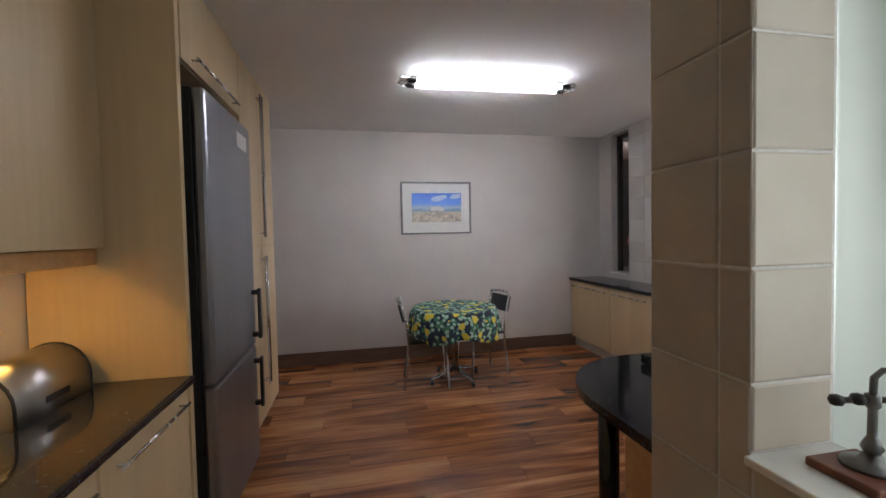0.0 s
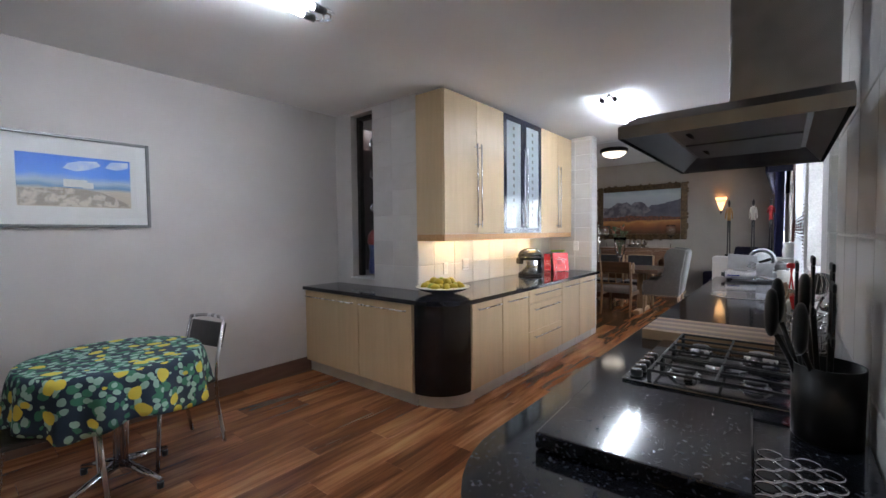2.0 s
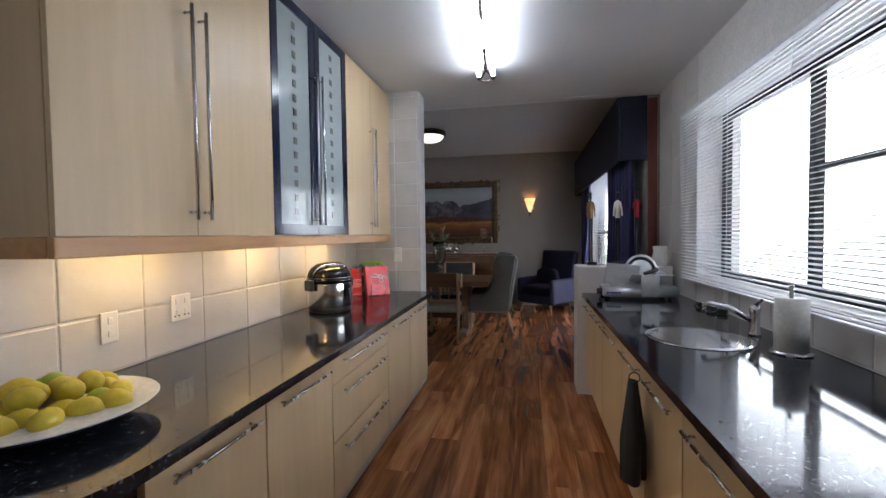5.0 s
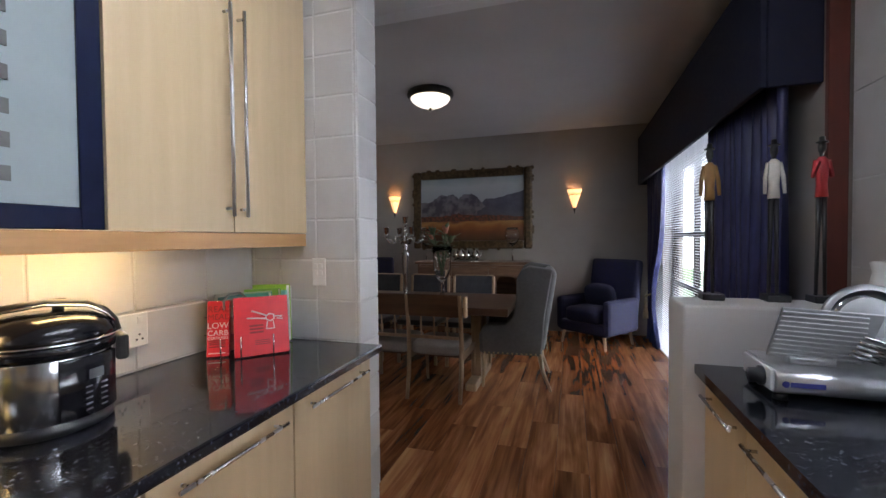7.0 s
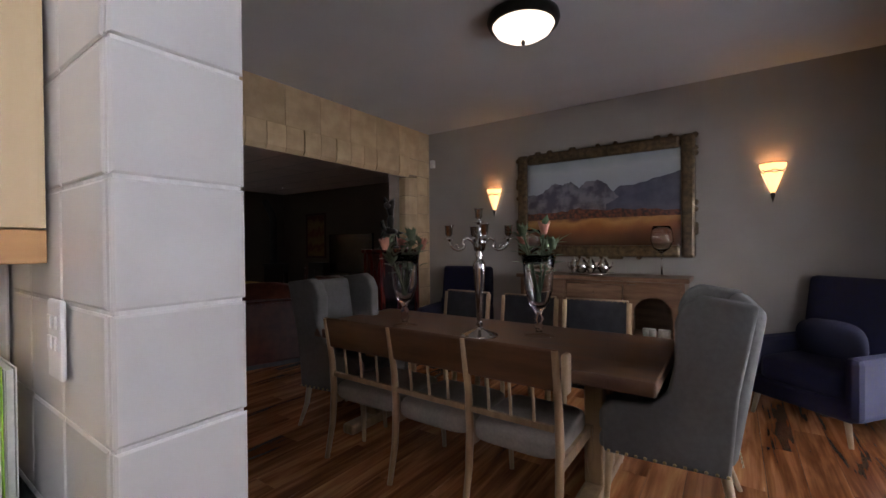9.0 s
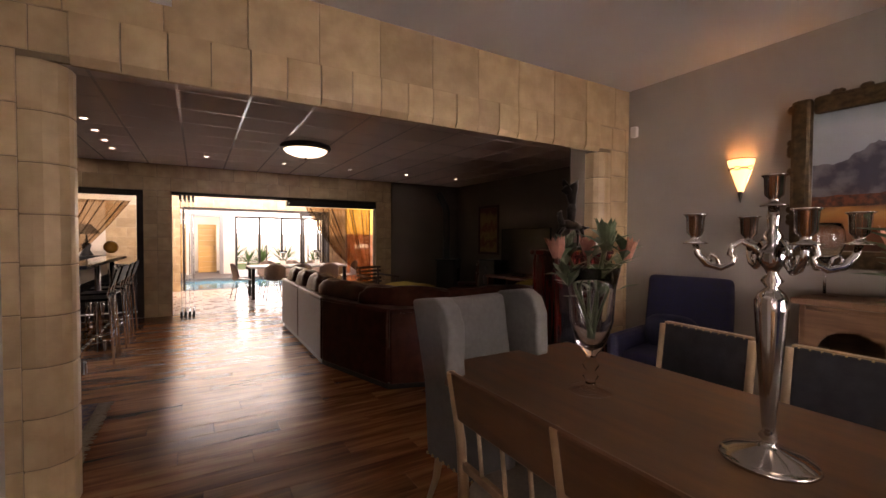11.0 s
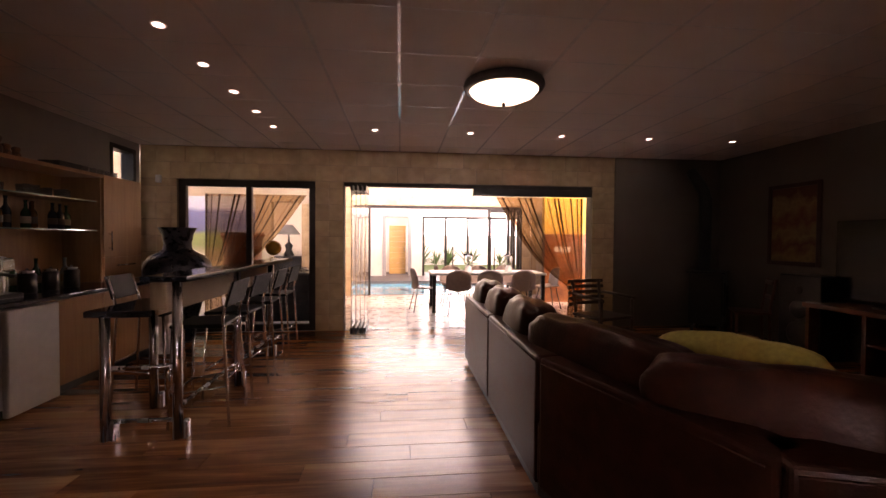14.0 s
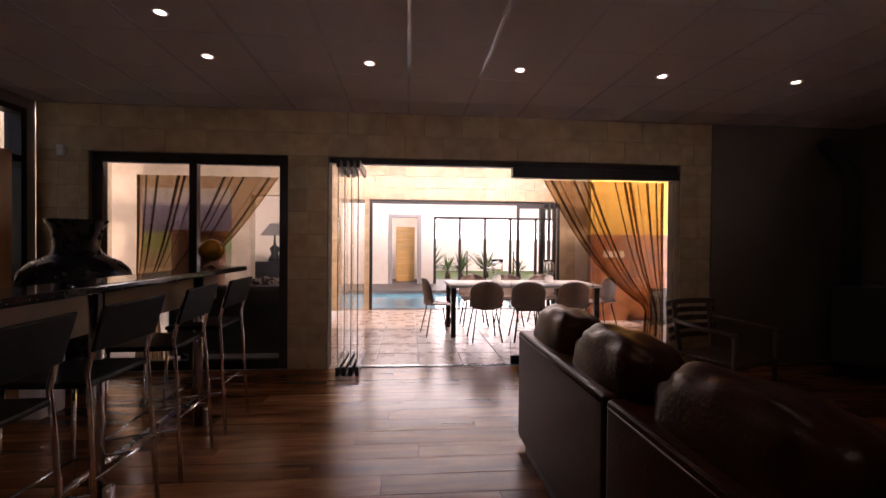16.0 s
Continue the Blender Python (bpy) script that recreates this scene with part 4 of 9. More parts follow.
add_tube(bm, [(0.022, -0.0012, 0.14), (0.018, -0.0012, 0.108), (0.05, -0.0012, 0.108), (0.046, -0.0012, 0.14)], 0.003, 6)
add_tube(bm, [(0.045, -0.0012, 0.16), (0.085, -0.0012, 0.158), (0.06, -0.0012, 0.15), (0.085, -0.0012, 0.146)], 0.003, 6)
part("drawing", bm, PAPER, b2, "white line drawing")
for z in (0.122, 0.108, 0.094):
    box("print_bar", (-0.05, -0.0016, z), (0.005, -0.0004, z + 0.008), REDDARK, b2, 0)
for z in (0.06, 0.052, 0.044):
    box("print_bar", (-0.03, -0.0016, z), (0.03, -0.0004, z + 0.004), REDDARK, b2, 0)
t = thing("book_stand", "chrome wire cook book stand", "stand", pose(6.385, 4.08, 0.90, 0, 0, -47))
for x in (-0.13, -0.055, 0.07):
    tube("wire", [(x, 0.12, 0.003), (x, -0.035, 0.003), (x, -0.045, 0.012), (x, -0.055, 0.10)], 0.003, CHROME, t, 8)
    tube("wire", [(x, 0.12, 0.003), (x, 0.085, 0.21)], 0.003, CHROME, t, 8)
tube("wire", [(-0.16, 0.085, 0.21), (0.06, 0.085, 0.21)], 0.003, CHROME, t, 8)
SPINES = (((0.04, 0.05, 0.05), 0.225, 0.016, -4), ((0.06, 0.30, 0.34), 0.245, 0.024, -6), ((0.30, 0.42, 0.38), 0.25, 0.014, -5), ((0.16, 0.36, 0.05), 0.262, 0.020, -4), ((0.55, 0.55, 0.52), 0.25, 0.010, -3), ((0.24, 0.30, 0.20), 0.245, 0.012, -3),
          ((0.14, 0.46, 0.42), 0.25, 0.012, -2), ((0.30, 0.55, 0.05), 0.275, 0.030, -2), ((0.72, 0.72, 0.70), 0.272, 0.018, 0))
bx = 6.505
PICT = mat("printed food photograph", (0.55, 0.40, 0.20), (0.12, 0.25, 0.08), 0.4, 40, lo=0.42, hi=0.58)
for i, (col, h, w, lean) in enumerate(SPINES):
    b = book("cook_book", "paperback cook book standing by the tiles", pose(bx, 4.185 + 0.012 * (i % 3), 0.903, 0, lean, -90), 0.19 + 0.01 * (i % 2), h, w, mat("book cover", col, None, 0.4, 20))
    if i % 2:
        box("cover_picture", (-0.07, -0.0012, h * 0.25), (0.07, -0.0002, h * 0.62), PICT, b, 0)
    box("title_bar", (-0.07, -0.0012, h * 0.74), (0.07, -0.0002, h * 0.84), PAPER if sum(col) < 1.2 else GREYPR, b, 0)
    bx += w + 0.002
t = thing("wire_basket", "grey wire basket of papers behind the cook books", "basket", pose(6.47, 4.27, 0.90))
for z in (0.08, 0.16, 0.235):
    tube("wire", [(-0.11, 0.06, z), (-0.11, -0.05, z), (0.02, -0.05, z), (0.02, 0.06, z)], 0.003, CHROME, t, 6)
tube("wire", [(-0.11, -0.05, 0.0), (-0.11, -0.05, 0.235), (-0.08, -0.05, 0.262), (-0.02, -0.05, 0.262), (0.02, -0.05, 0.235), (0.02, -0.05, 0.0)], 0.005, DULLGREY, t, 8)
for k, c in enumerate(((0.45, 0.30, 0.20), (0.10, 0.22, 0.24), (0.5, 0.5, 0.47))):
    box("paper", (-0.10 + 0.004 * k, -0.03 + k * 0.022, 0.004), (0.012, -0.024 + k * 0.022, 0.235 + 0.012 * k), mat("printed paper", c, None, 0.6, 40), t, 0.001)

# lemons in a dish
t = thing("fruit_dish", "wide dark blue dish on the worktop", "dish", pose(3.87, 4.07, 0.90))
lathe("dish", [(0.08, 0), (0.1, 0.004), (0.2, 0.035), (0.245, 0.058), (0.24, 0.06), (0.19, 0.042), (0.09, 0.012), (0, 0.01)], NAVYFRAME, t, 40, cap=False)
lathe("rim", [(0.238, 0.0605), (0.246, 0.061), (0.243, 0.064)], PAPER, t, 40)
LEMON = mat("lemon skin", (0.62, 0.47, 0.03), (0.52, 0.40, 0.03), 0.45, 60, 0.15, spread=0.12)
LIME = mat("greenish lemon skin", (0.36, 0.42, 0.04), (0.28, 0.36, 0.03), 0.45, 60, 0.15)
LPROF = [(0, -0.044), (0.008, -0.041), (0.022, -0.03), (0.032, -0.01), (0.032, 0.012), (0.022, 0.031), (0.009, 0.041), (0, 0.045)]
r_ = random.Random(3)
first = None
for i in range(26):
    a, rr = i * 2.4, 0.175 * math.sqrt((i + 0.5) / 26)
    z = 0.955 + 0.02 * (rr / 0.18) + (0.045 if rr < 0.09 else 0.0)
    mm = pose(3.87 + rr * math.cos(a), 4.07 + rr * math.sin(a), z, r_.uniform(50, 120), r_.uniform(0, 180), r_.uniform(0, 360))
    if i % 7 == 3:
        tagged(lathe("lemon", LPROF, LIME, None, 14), "greenish yellow lemon in the dish", "lemon", "lemons").matrix_world = mm
    elif first is None:
        first = tagged(lathe("lemon", LPROF, LEMON, None, 14), "ripe yellow lemon in the dish", "lemon", "lemons")
        first.matrix_world = mm
    else:
        copy_thing(first, mm)

# hob
t = thing("gas_hob", "five burner steel gas hob with black grates", "hob", pose(2.92, 1.91, 0.90))
HOBSTEEL = mat("polished steel plate", (0.34, 0.34, 0.35), (0.30, 0.30, 0.31), 0.13, 14, metal=1.0)
box("plate", (-0.35, -0.255, 0.0005), (0.35, 0.255, 0.010), HOBSTEEL, t, 0.004)
for x, y, r in ((-0.2, 0.08, 0.045), (-0.2, -0.13, 0.035), (0.2, 0.08, 0.035), (0.2, -0.13, 0.045), (0.0, -0.03, 0.06)):
    b = lathe("burner", [(r + 0.012, 0.0105), (r + 0.01, 0.018), (r, 0.02), (r, 0.028)], STEEL, t, 24, (x, y, 0))
    lathe("burner_cap", [(r * 0.9, 0.0285), (r * 0.9, 0.034), (r * 0.7, 0.037), (0, 0.037)], BLACKP, b, 24, (x, y, 0))
IRON = mat("black cast iron", (0.012, 0.012, 0.012), (0.02, 0.02, 0.02), 0.5, 40, 0.1)
for x0 in (-0.335, -0.112, 0.111):
    bm = bmesh.new()
    x1 = x0 + 0.217
    for y in (-0.235, -0.03, 0.17):
        add_box(bm, (x0, y - 0.004, 0.042), (x1, y + 0.004, 0.051), 0.002, 1)
    for x in (x0 + 0.006, x1 - 0.006, (x0 + x1) / 2):
        add_box(bm, (x - 0.004, -0.235, 0.043), (x + 0.004, 0.17, 0.052), 0.002, 1)
    for x in (x0 + 0.008, x1 - 0.008):
        for y in (-0.232, 0.167):
            add_box(bm, (x - 0.007, y - 0.007, 0.0105), (x + 0.007, y + 0.007, 0.046), 0.002, 1)
    part("grate", bm, IRON, t, "black cast iron grate")
for k in range(5):
    kn = lathe("knob", [(0.021, 0.0105), (0.021, 0.03), (0.016, 0.034), (0, 0.034)], BLACKP, t, 20, (-0.3 + k * 0.062, 0.217, 0))
    lathe("knob_cap", [(0.019, 0.0345), (0.017, 0.038), (0, 0.038)], CHROME, kn, 20, (-0.3 + k * 0.062, 0.217, 0))

# extractor hood
t = thing("extractor_hood", "steel chimney hood with a dark filter underside", "hood", pose(2.81, 1.595, 0))
HOODST = mat("satin steel hood", (0.32, 0.32, 0.33), (0.27, 0.27, 0.28), 0.24, 16, metal=1.0, stretch=(0.1, 1, 1))
HOODDK = mat("dark steel underside", (0.10, 0.10, 0.105), (0.07, 0.07, 0.075), 0.3, 12, metal=0.8)
FILTERM = mat("dull grease filter", (0.16, 0.16, 0.165), (0.12, 0.12, 0.125), 0.5, 60, 0.1, metal=0.8)
z0 = 1.715
bm = bmesh.new()
ring = [((-0.5, 0.0, 0), (0.5, 0.0, 0), (0.5, 0.51, 0), (-0.5, 0.51, 0)), ((-0.5, 0.0, 0.036), (0.5, 0.0, 0.036), (0.5, 0.51, 0.036), (-0.5, 0.51, 0.036)), ((-0.46, 0.0, 0.066), (0.46, 0.0, 0.066), (0.46, 0.47, 0.066), (-0.46, 0.47, 0.066))]
vs = [[bm.verts.new((x, y, z0 + z)) for x, y, z in q] for q in ring]
for a, b in zip(vs, vs[1:]):
    for k in range(4):
        bm.faces.new((a[k], a[(k + 1) % 4], b[(k + 1) % 4], b[k]))
bm.faces.new(vs[2])
part("canopy", bm, HOODST, t)
under = [((-0.49, 0.01, 0.004), (0.49, 0.01, 0.004), (0.49, 0.50, 0.004), (-0.49, 0.50, 0.004)), ((-0.38, 0.06, 0.05), (0.38, 0.06, 0.05), (0.38, 0.43, 0.05), (-0.38, 0.43, 0.05))]
bm = bmesh.new()
vs = [[bm.verts.new((x, y, z0 + z)) for x, y, z in q] for q in under]
for k in range(4):
    bm.faces.new((vs[0][k], vs[0][(k + 1) % 4], vs[1][(k + 1) % 4], vs[1][k]))
bm.faces.new(vs[1])
part("underside", bm, HOODDK, t, "dark sloping underside")
for x in (-0.19, 0.19):
    f = box("filter", (x - 0.175, 0.075, z0 + 0.043), (x + 0.175, 0.415, z0 + 0.049), FILTERM, t, 0.002, "metal grease filter")
    tube("clip", [(x - 0.04, 0.37, z0 + 0.042), (x, 0.36, z0 + 0.034), (x + 0.04, 0.37, z0 + 0.042)], 0.006, BLACKP, f, 8)
box("chimney", (-0.165, 0.0, z0 + 0.067), (0.165, 0.265, KC - 0.002), HOODST, t, 0.003)

# boards, pots and jars round the hob
t = thing("granite_board", "thick polished granite board on the worktop", "board", pose(2.18, 1.98, 0.90, 0, 0, 3))
box("board", (-0.24, -0.22, 0.004), (0.24, 0.22, 0.045), GRANITE, t, 0.006)
t = thing("chopping_board", "striped thick wooden chopping board", "chopping board", pose(3.42, 2.0, 0.90))
for k, c in enumerate(((0.30, 0.19, 0.10), (0.15, 0.09, 0.055), (0.34, 0.23, 0.13), (0.20, 0.12, 0.07), (0.36, 0.25, 0.15), (0.15, 0.085, 0.05), (0.31, 0.20, 0.11))):
    box("strip", (-0.18 + k * 0.0515, -0.26, 0.002), (-0.18 + (k + 1) * 0.0515 - 0.0006, 0.26, 0.05), mat("board strip", c, None, 0.5, 16, 0.03, stretch=(2, 0.2, 2)), t, 0.002)
t = thing("wire_trivet", "trivet of chrome wire rings", "trivet", pose(2.10, 1.66, 0.90))
for i in range(5):
    for j in range(4):
        tube("ring", [(-0.12 + i * 0.055 + 0.026 * math.cos(a * 0.5236) + (0.027 if j % 2 else 0), -0.03 + j * 0.034 + 0.024 * math.sin(a * 0.5236), 0.012) for a in range(12)], 0.0025, CHROME, t, 6, closed=True)
t = thing("utensil_pot", "black pot full of black plastic kitchen utensils", "utensil pot", pose(2.44, 1.622, 0.90) @ Matrix.Diagonal((1.2, 1.05, 1.15, 1)))
MATTBLACK = mat("matt black plastic", (0.008, 0.008, 0.008), (0.012, 0.012, 0.012), 0.45, 30, 0.02, spec=0.25)
lathe("pot", [(0.06, 0), (0.068, 0.005), (0.07, 0.17), (0.066, 0.17), (0.062, 0.01), (0, 0.01)], MATTBLACK, t, 28)
for i, (dx, dy, h, kind_) in enumerate(((0.06, 0.04, 0.34, 0), (-0.05, 0.06, 0.36, 1), (0.02, 0.09, 0.33, 0), (-0.07, 0.0, 0.32, 2), (0.08, -0.01, 0.35, 1), (-0.03, 0.10, 0.31, 0), (0.0, 0.03, 0.37, 1), (-0.08, 0.05, 0.29, 0))):
    u = tube("utensil", [(dx * 0.2, dy * 0.2, 0.02), (dx * 0.7, dy * 0.7, 0.17), (dx, dy, h - 0.08)], 0.006, MATTBLACK, t, 8)
    if kind_ == 0:
        pillow("spoon_bowl", (dx * 1.1, dy * 1.1, h - 0.03), (0.075, 0.03, 0.11), MATTBLACK, u, None, 2.4)
    else:
        x_, y_ = dx * 1.05, dy * 1.05
        for k in range(4):
            box("tine", (x_ - 0.032 + k * 0.018, y_ - 0.003, h - 0.0695), (x_ - 0.022 + k * 0.018, y_ + 0.003, h + 0.0195), MATTBLACK, u, 0.002)
        for z in (h + 0.02, h - 0.09):
            box("cross_bar", (x_ - 0.034, y_ - 0.0035, z), (x_ + 0.044, y_ + 0.0035, z + 0.02), MATTBLACK, u, 0.003)
t = thing("utensil_rack", "round chrome wire rack of steel and red utensils", "utensil rack", pose(3.45, 1.63, 0.90))
for z in (0.006, 0.045, 0.085, 0.125, 0.165):
    tube("hoop", [(0.068 * math.cos(a * 0.3491), 0.068 * math.sin(a * 0.3491), z) for a in range(18)], 0.0035, CHROME, t, 6, closed=True)
for a in range(8):
    tube("wire", [(0.068 * math.cos(a * 0.785), 0.068 * math.sin(a * 0.785), 0.0), (0.068 * math.cos(a * 0.785), 0.068 * math.sin(a * 0.785), 0.168)], 0.002, CHROME, t, 6)
lathe("inner_cup", [(0.055, 0.004), (0.06, 0.01), (0.06, 0.11), (0.057, 0.11), (0.05, 0.012), (0, 0.01)], STEEL, t, 20)
REDPL = mat("red plastic", (0.55, 0.02, 0.02), None, 0.35, 20)


def whisk(parent, x, y, z, size, tilt_):
    bm = bmesh.new()
    for k in range(7):
        a = k * math.pi / 7
        add_tube(bm, [(size * 0.34 * math.cos(a) * math.sin(q), size * 0.34 * math.sin(a) * math.sin(q), size * (1 - math.cos(q)) / 2) for q in [j * math.pi / 5 for j in range(0, 11)]], 0.0013, 4)
    tagged(part("whisk_cage", bm, CHROME, parent), kind="stuff").matrix_local = pose(x, y, z, *tilt_)


for kind_, dx, dy, h in (("tongs", 0.035, 0.055, 0.33), ("steel", 0.06, 0.02, 0.30), ("skimmer", 0.04, -0.05, 0.30), ("whisk", 0.0, -0.02, 0.30), ("ladle", -0.05, -0.045, 0.25), ("red", -0.045, 0.02, 0.27), ("flatwhisk", -0.06, -0.08, 0.27), ("spatula", 0.0, 0.06, 0.26), ("steel", -0.02, 0.05, 0.23)):
    metal_ = REDPL if kind_ == "red" else CHROME
    u = tube("utensil", [(-dx * 0.5, -dy * 0.5, 0.015), (dx * 0.4, dy * 0.4, 0.14), (dx, dy, h - 0.07)], 0.0045, metal_, t, 8)
    if kind_ == "tongs":
        for s_ in (-1, 1):
            bm = bmesh.new()
            add_box(bm, (-0.009, -0.003, 0), (0.009, 0.003, 0.17), 0.003, 2)
            part("red_grip", bm, REDPL, u, "red handle of the tongs").matrix_local = pose(dx - 0.004, dy + s_ * 0.014, h - 0.13, s_ * 6, 6, 0)
        lathe("end_ring", [(0.012, 0), (0.02, 0.006), (0.019, 0.02), (0.01, 0.026)], REDPL, u, 14, (dx + 0.016, dy, h + 0.03))
    elif kind_ == "skimmer":
        d_ = lathe("skimmer_bowl", [(0.0, 0.0), (0.03, 0.004), (0.052, 0.016), (0.053, 0.018), (0.03, 0.007), (0, 0.003)], BLACKP, u, 24)
        d_.matrix_local = pose(dx, dy, h - 0.01, 0, 74, 20)
        for k in range(9):
            lathe("hole_rim", [(0.0, 0.0), (0.0045, 0.0005), (0, 0.001)], CHROME, d_, 8, (0.028 * math.cos(k * 0.7), 0.028 * math.sin(k * 0.7), 0.0085))
    elif kind_ == "whisk":
        whisk(u, dx, dy, h - 0.08, 0.13, (6, 0, 0))
    elif kind_ == "flatwhisk":
        whisk(u, dx, dy, h - 0.08, 0.11, (32, -10, 0))
    elif kind_ == "ladle":
        lathe("ladle_bowl", [(0.0, 0.0), (0.03, 0.01), (0.045, 0.04), (0.0435, 0.041), (0.028, 0.013), (0, 0.004)], STEEL, u, 20).matrix_local = pose(dx, dy, h - 0.06, 50, 20, 0)
    elif kind_ == "red":
        bm = bmesh.new()
        add_box(bm, (-0.006, -0.032, 0), (0.006, 0.032, 0.06), 0.006, 2)
        part("red_head", bm, REDPL, u, "red silicone spatula head").matrix_local = pose(dx, dy, h - 0.08, -12, 0, 0)
    elif kind_ == "spatula":
        bm = bmesh.new()
        add_box(bm, (-0.002, -0.028, 0), (0.002, 0.028, 0.09), 0.002, 1)
        part("blade", bm, STEEL, u).matrix_local = pose(dx, dy, h - 0.08, 14, 0, 0)
    else:
        pillow("spoon_bowl", (dx * 1.06, dy * 1.06, h - 0.04), (0.02, 0.045, 0.075), STEEL, u, None, 2.4)
t = thing("knife_block", "slanted steel knife block with wooden handled knives", "knife block", pose(3.79, 1.72, 0.90, 0, 0, 0))
bm = bmesh.new()
prof = [(0.10, 0.0), (-0.07, 0.0), (-0.05, 0.03), (-0.055, 0.06), (0.03, 0.215), (0.105, 0.17), (0.045, 0.06), (0.06, 0.03)]
va, vb = [[bm.verts.new((0.05 - 0.1 * k, -x, z)) for x, z in prof] for k in (0, 1)]
bm.faces.new(va)
bm.faces.new(vb[::-1])
for i in range(8):
    bm.faces.new((va[(i + 1) % 8], va[i], vb[i], vb[(i + 1) % 8]))
bmesh.ops.recalc_face_normals(bm, faces=bm.faces)
part("block", bm, mat("dark satin steel", (0.30, 0.29, 0.28), (0.25, 0.24, 0.23), 0.32, 12, metal=0.9), t)
HANDLEW = mat("knife handle wood", (0.22, 0.13, 0.08), None, 0.4, 30)
for k in range(5):
    bm = bmesh.new()
    q0 = 0.105 - 0.008 * k
    add_tube(bm, [(0, 0, 0), (0, 0.006, 0.05), (0, -0.004, q0)], [0.009, 0.011, 0.010], 8)
    part("knife_handle", bm, HANDLEW, t).matrix_local = pose(-0.034 + 0.017 * k, -0.085 + 0.016 * (k % 2), 0.19, -29, 0, 0) @ Matrix.Translation((0, 0.03, 0.0))
for x, y, h in ((3.62, 1.655, 0.14), (3.70, 1.65, 0.11)):
    t = thing("spice_jar", "glass jar with a metal lid", "jar", pose(x, y, 0.90), "spice jars")
    lathe("glass", [(0.03, 0), (0.034, 0.004), (0.034, h * 0.75), (0.026, h * 0.85)], GLASS, t, 18)
    lathe("lid", [(0.03, h * 0.852), (0.03, h), (0, h)], STEEL, t, 18)
CORK = mat("cork", (0.35, 0.22, 0.12), None, 0.8, 60)
t = thing("oil_bottle", "clear glass bottle with a cork in the niche", "bottle", pose(3.72, 1.47, 1.022))
lathe("glass", [(0.03, 0), (0.033, 0.005), (0.033, 0.16), (0.014, 0.21), (0.012, 0.28)], GLASS, t, 20)
lathe("cork", [(0.011, 0.281), (0.016, 0.285), (0.017, 0.31), (0, 0.312)], CORK, t, 14)
# niche and frosted windows
SANDBLAST = mat("sandblasted glass", (0.42, 0.50, 0.46), (0.38, 0.46, 0.42), 0.45, 6)
_n = SANDBLAST.node_tree
_tl, _mx = _n.nodes.new("ShaderNodeBsdfTranslucent"), _n.nodes.new("ShaderNodeMixShader")
_tl.inputs[0].default_value = (0.10, 0.125, 0.11, 1)
_n.links.new(_n.nodes["Principled BSDF"].outputs[0], _mx.inputs[1])
_n.links.new(_tl.outputs[0], _mx.inputs[2])
_n.links.new(_mx.outputs[0], _n.nodes["Material Output"].inputs[0])
for nm, lo, hi, lb in (("window_niche", (3.481, 1.30, 1.021), (3.959, 1.306, 2.299), "frosted glass in the hob niche"), ("window_frosted", (1.68, -0.348, 1.037), (1.688, 1.238, 2.618), "frosted window with a deep tiled sill")):
    t = structure(thing(nm, lb, "window"))
    p = box("pane", lo, hi, FROST if nm == "window_frosted" else SANDBLAST, t, 0)
    p.visible_shadow = False
structure(box("sill_frosted", (1.455, -0.35, 1.018), (1.68, 1.240, 1.037), WHITEP, None, 0.004), "white sill of the frosted window", "sill")

# paper roll, tap, sink, slicer, towel
t = thing("paper_towel_roll", "white kitchen paper roll on a steel stand", "paper roll", pose(4.98, 1.69, 0.90))
lathe("stand", [(0.075, 0), (0.075, 0.008), (0.008, 0.01), (0.008, 0.29), (0, 0.29)], STEEL, t, 28)
lathe("roll", [(0.02, 0.012), (0.06, 0.012), (0.06, 0.235), (0.02, 0.235)], PAPER, t, 36)
t = thing("sink", "round inset stainless steel sink", "sink", pose(5.20, 1.97, 0.90))
lathe("rim", [(0.205, 0.0005), (0.235, 0.001), (0.23, 0.006), (0.205, 0.005)], CHROME, t, 48)
lathe("bowl", [(0.0, -0.165), (0.03, -0.165), (0.13, -0.16), (0.17, -0.145), (0.19, -0.11), (0.197, -0.02), (0.204, 0.004)], mat("satin sink steel", (0.24, 0.23, 0.22), (0.19, 0.185, 0.18), 0.36, 6, metal=1.0), t, 48, cap=False)
t = thing("mixer_tap", "chrome single lever mixer tap", "tap", pose(5.30, 1.675, 0.90))
lathe("body", [(0.027, 0), (0.027, 0.01), (0.022, 0.02), (0.022, 0.11), (0.026, 0.13), (0.02, 0.15), (0, 0.152)], CHROME, t, 20)
tube("spout", [(0, 0.01, 0.07), (0.02, 0.10, 0.13), (0.03, 0.19, 0.15), (0.03, 0.215, 0.145), (0.03, 0.22, 0.12)], 0.014, CHROME, t)
tube("lever", [(0, 0, 0.15), (-0.02, -0.01, 0.17), (-0.06, 0.0, 0.185)], 0.007, CHROME, t)
t = thing("food_slicer", "silver electric meat slicer on the sink counter", "slicer", pose(6.52, 1.955, 0.90) @ Matrix.Diagonal((0.9, 0.9, 0.9, 1)))
ALU = mat("cast aluminium", (0.60, 0.61, 0.63), (0.52, 0.53, 0.55), 0.3, 20, metal=0.85)
CLEARPL = mat("milky guard plastic", (0.62, 0.64, 0.66), (0.56, 0.58, 0.60), 0.25, 8)
for x in (-0.10, 0.10):
    for y in (-0.26, 0.24):
        lathe("rubber_foot", [(0.022, 0), (0.02, 0.022)], BLACKP, t, 12, (x, y, 0))
bm = bmesh.new()
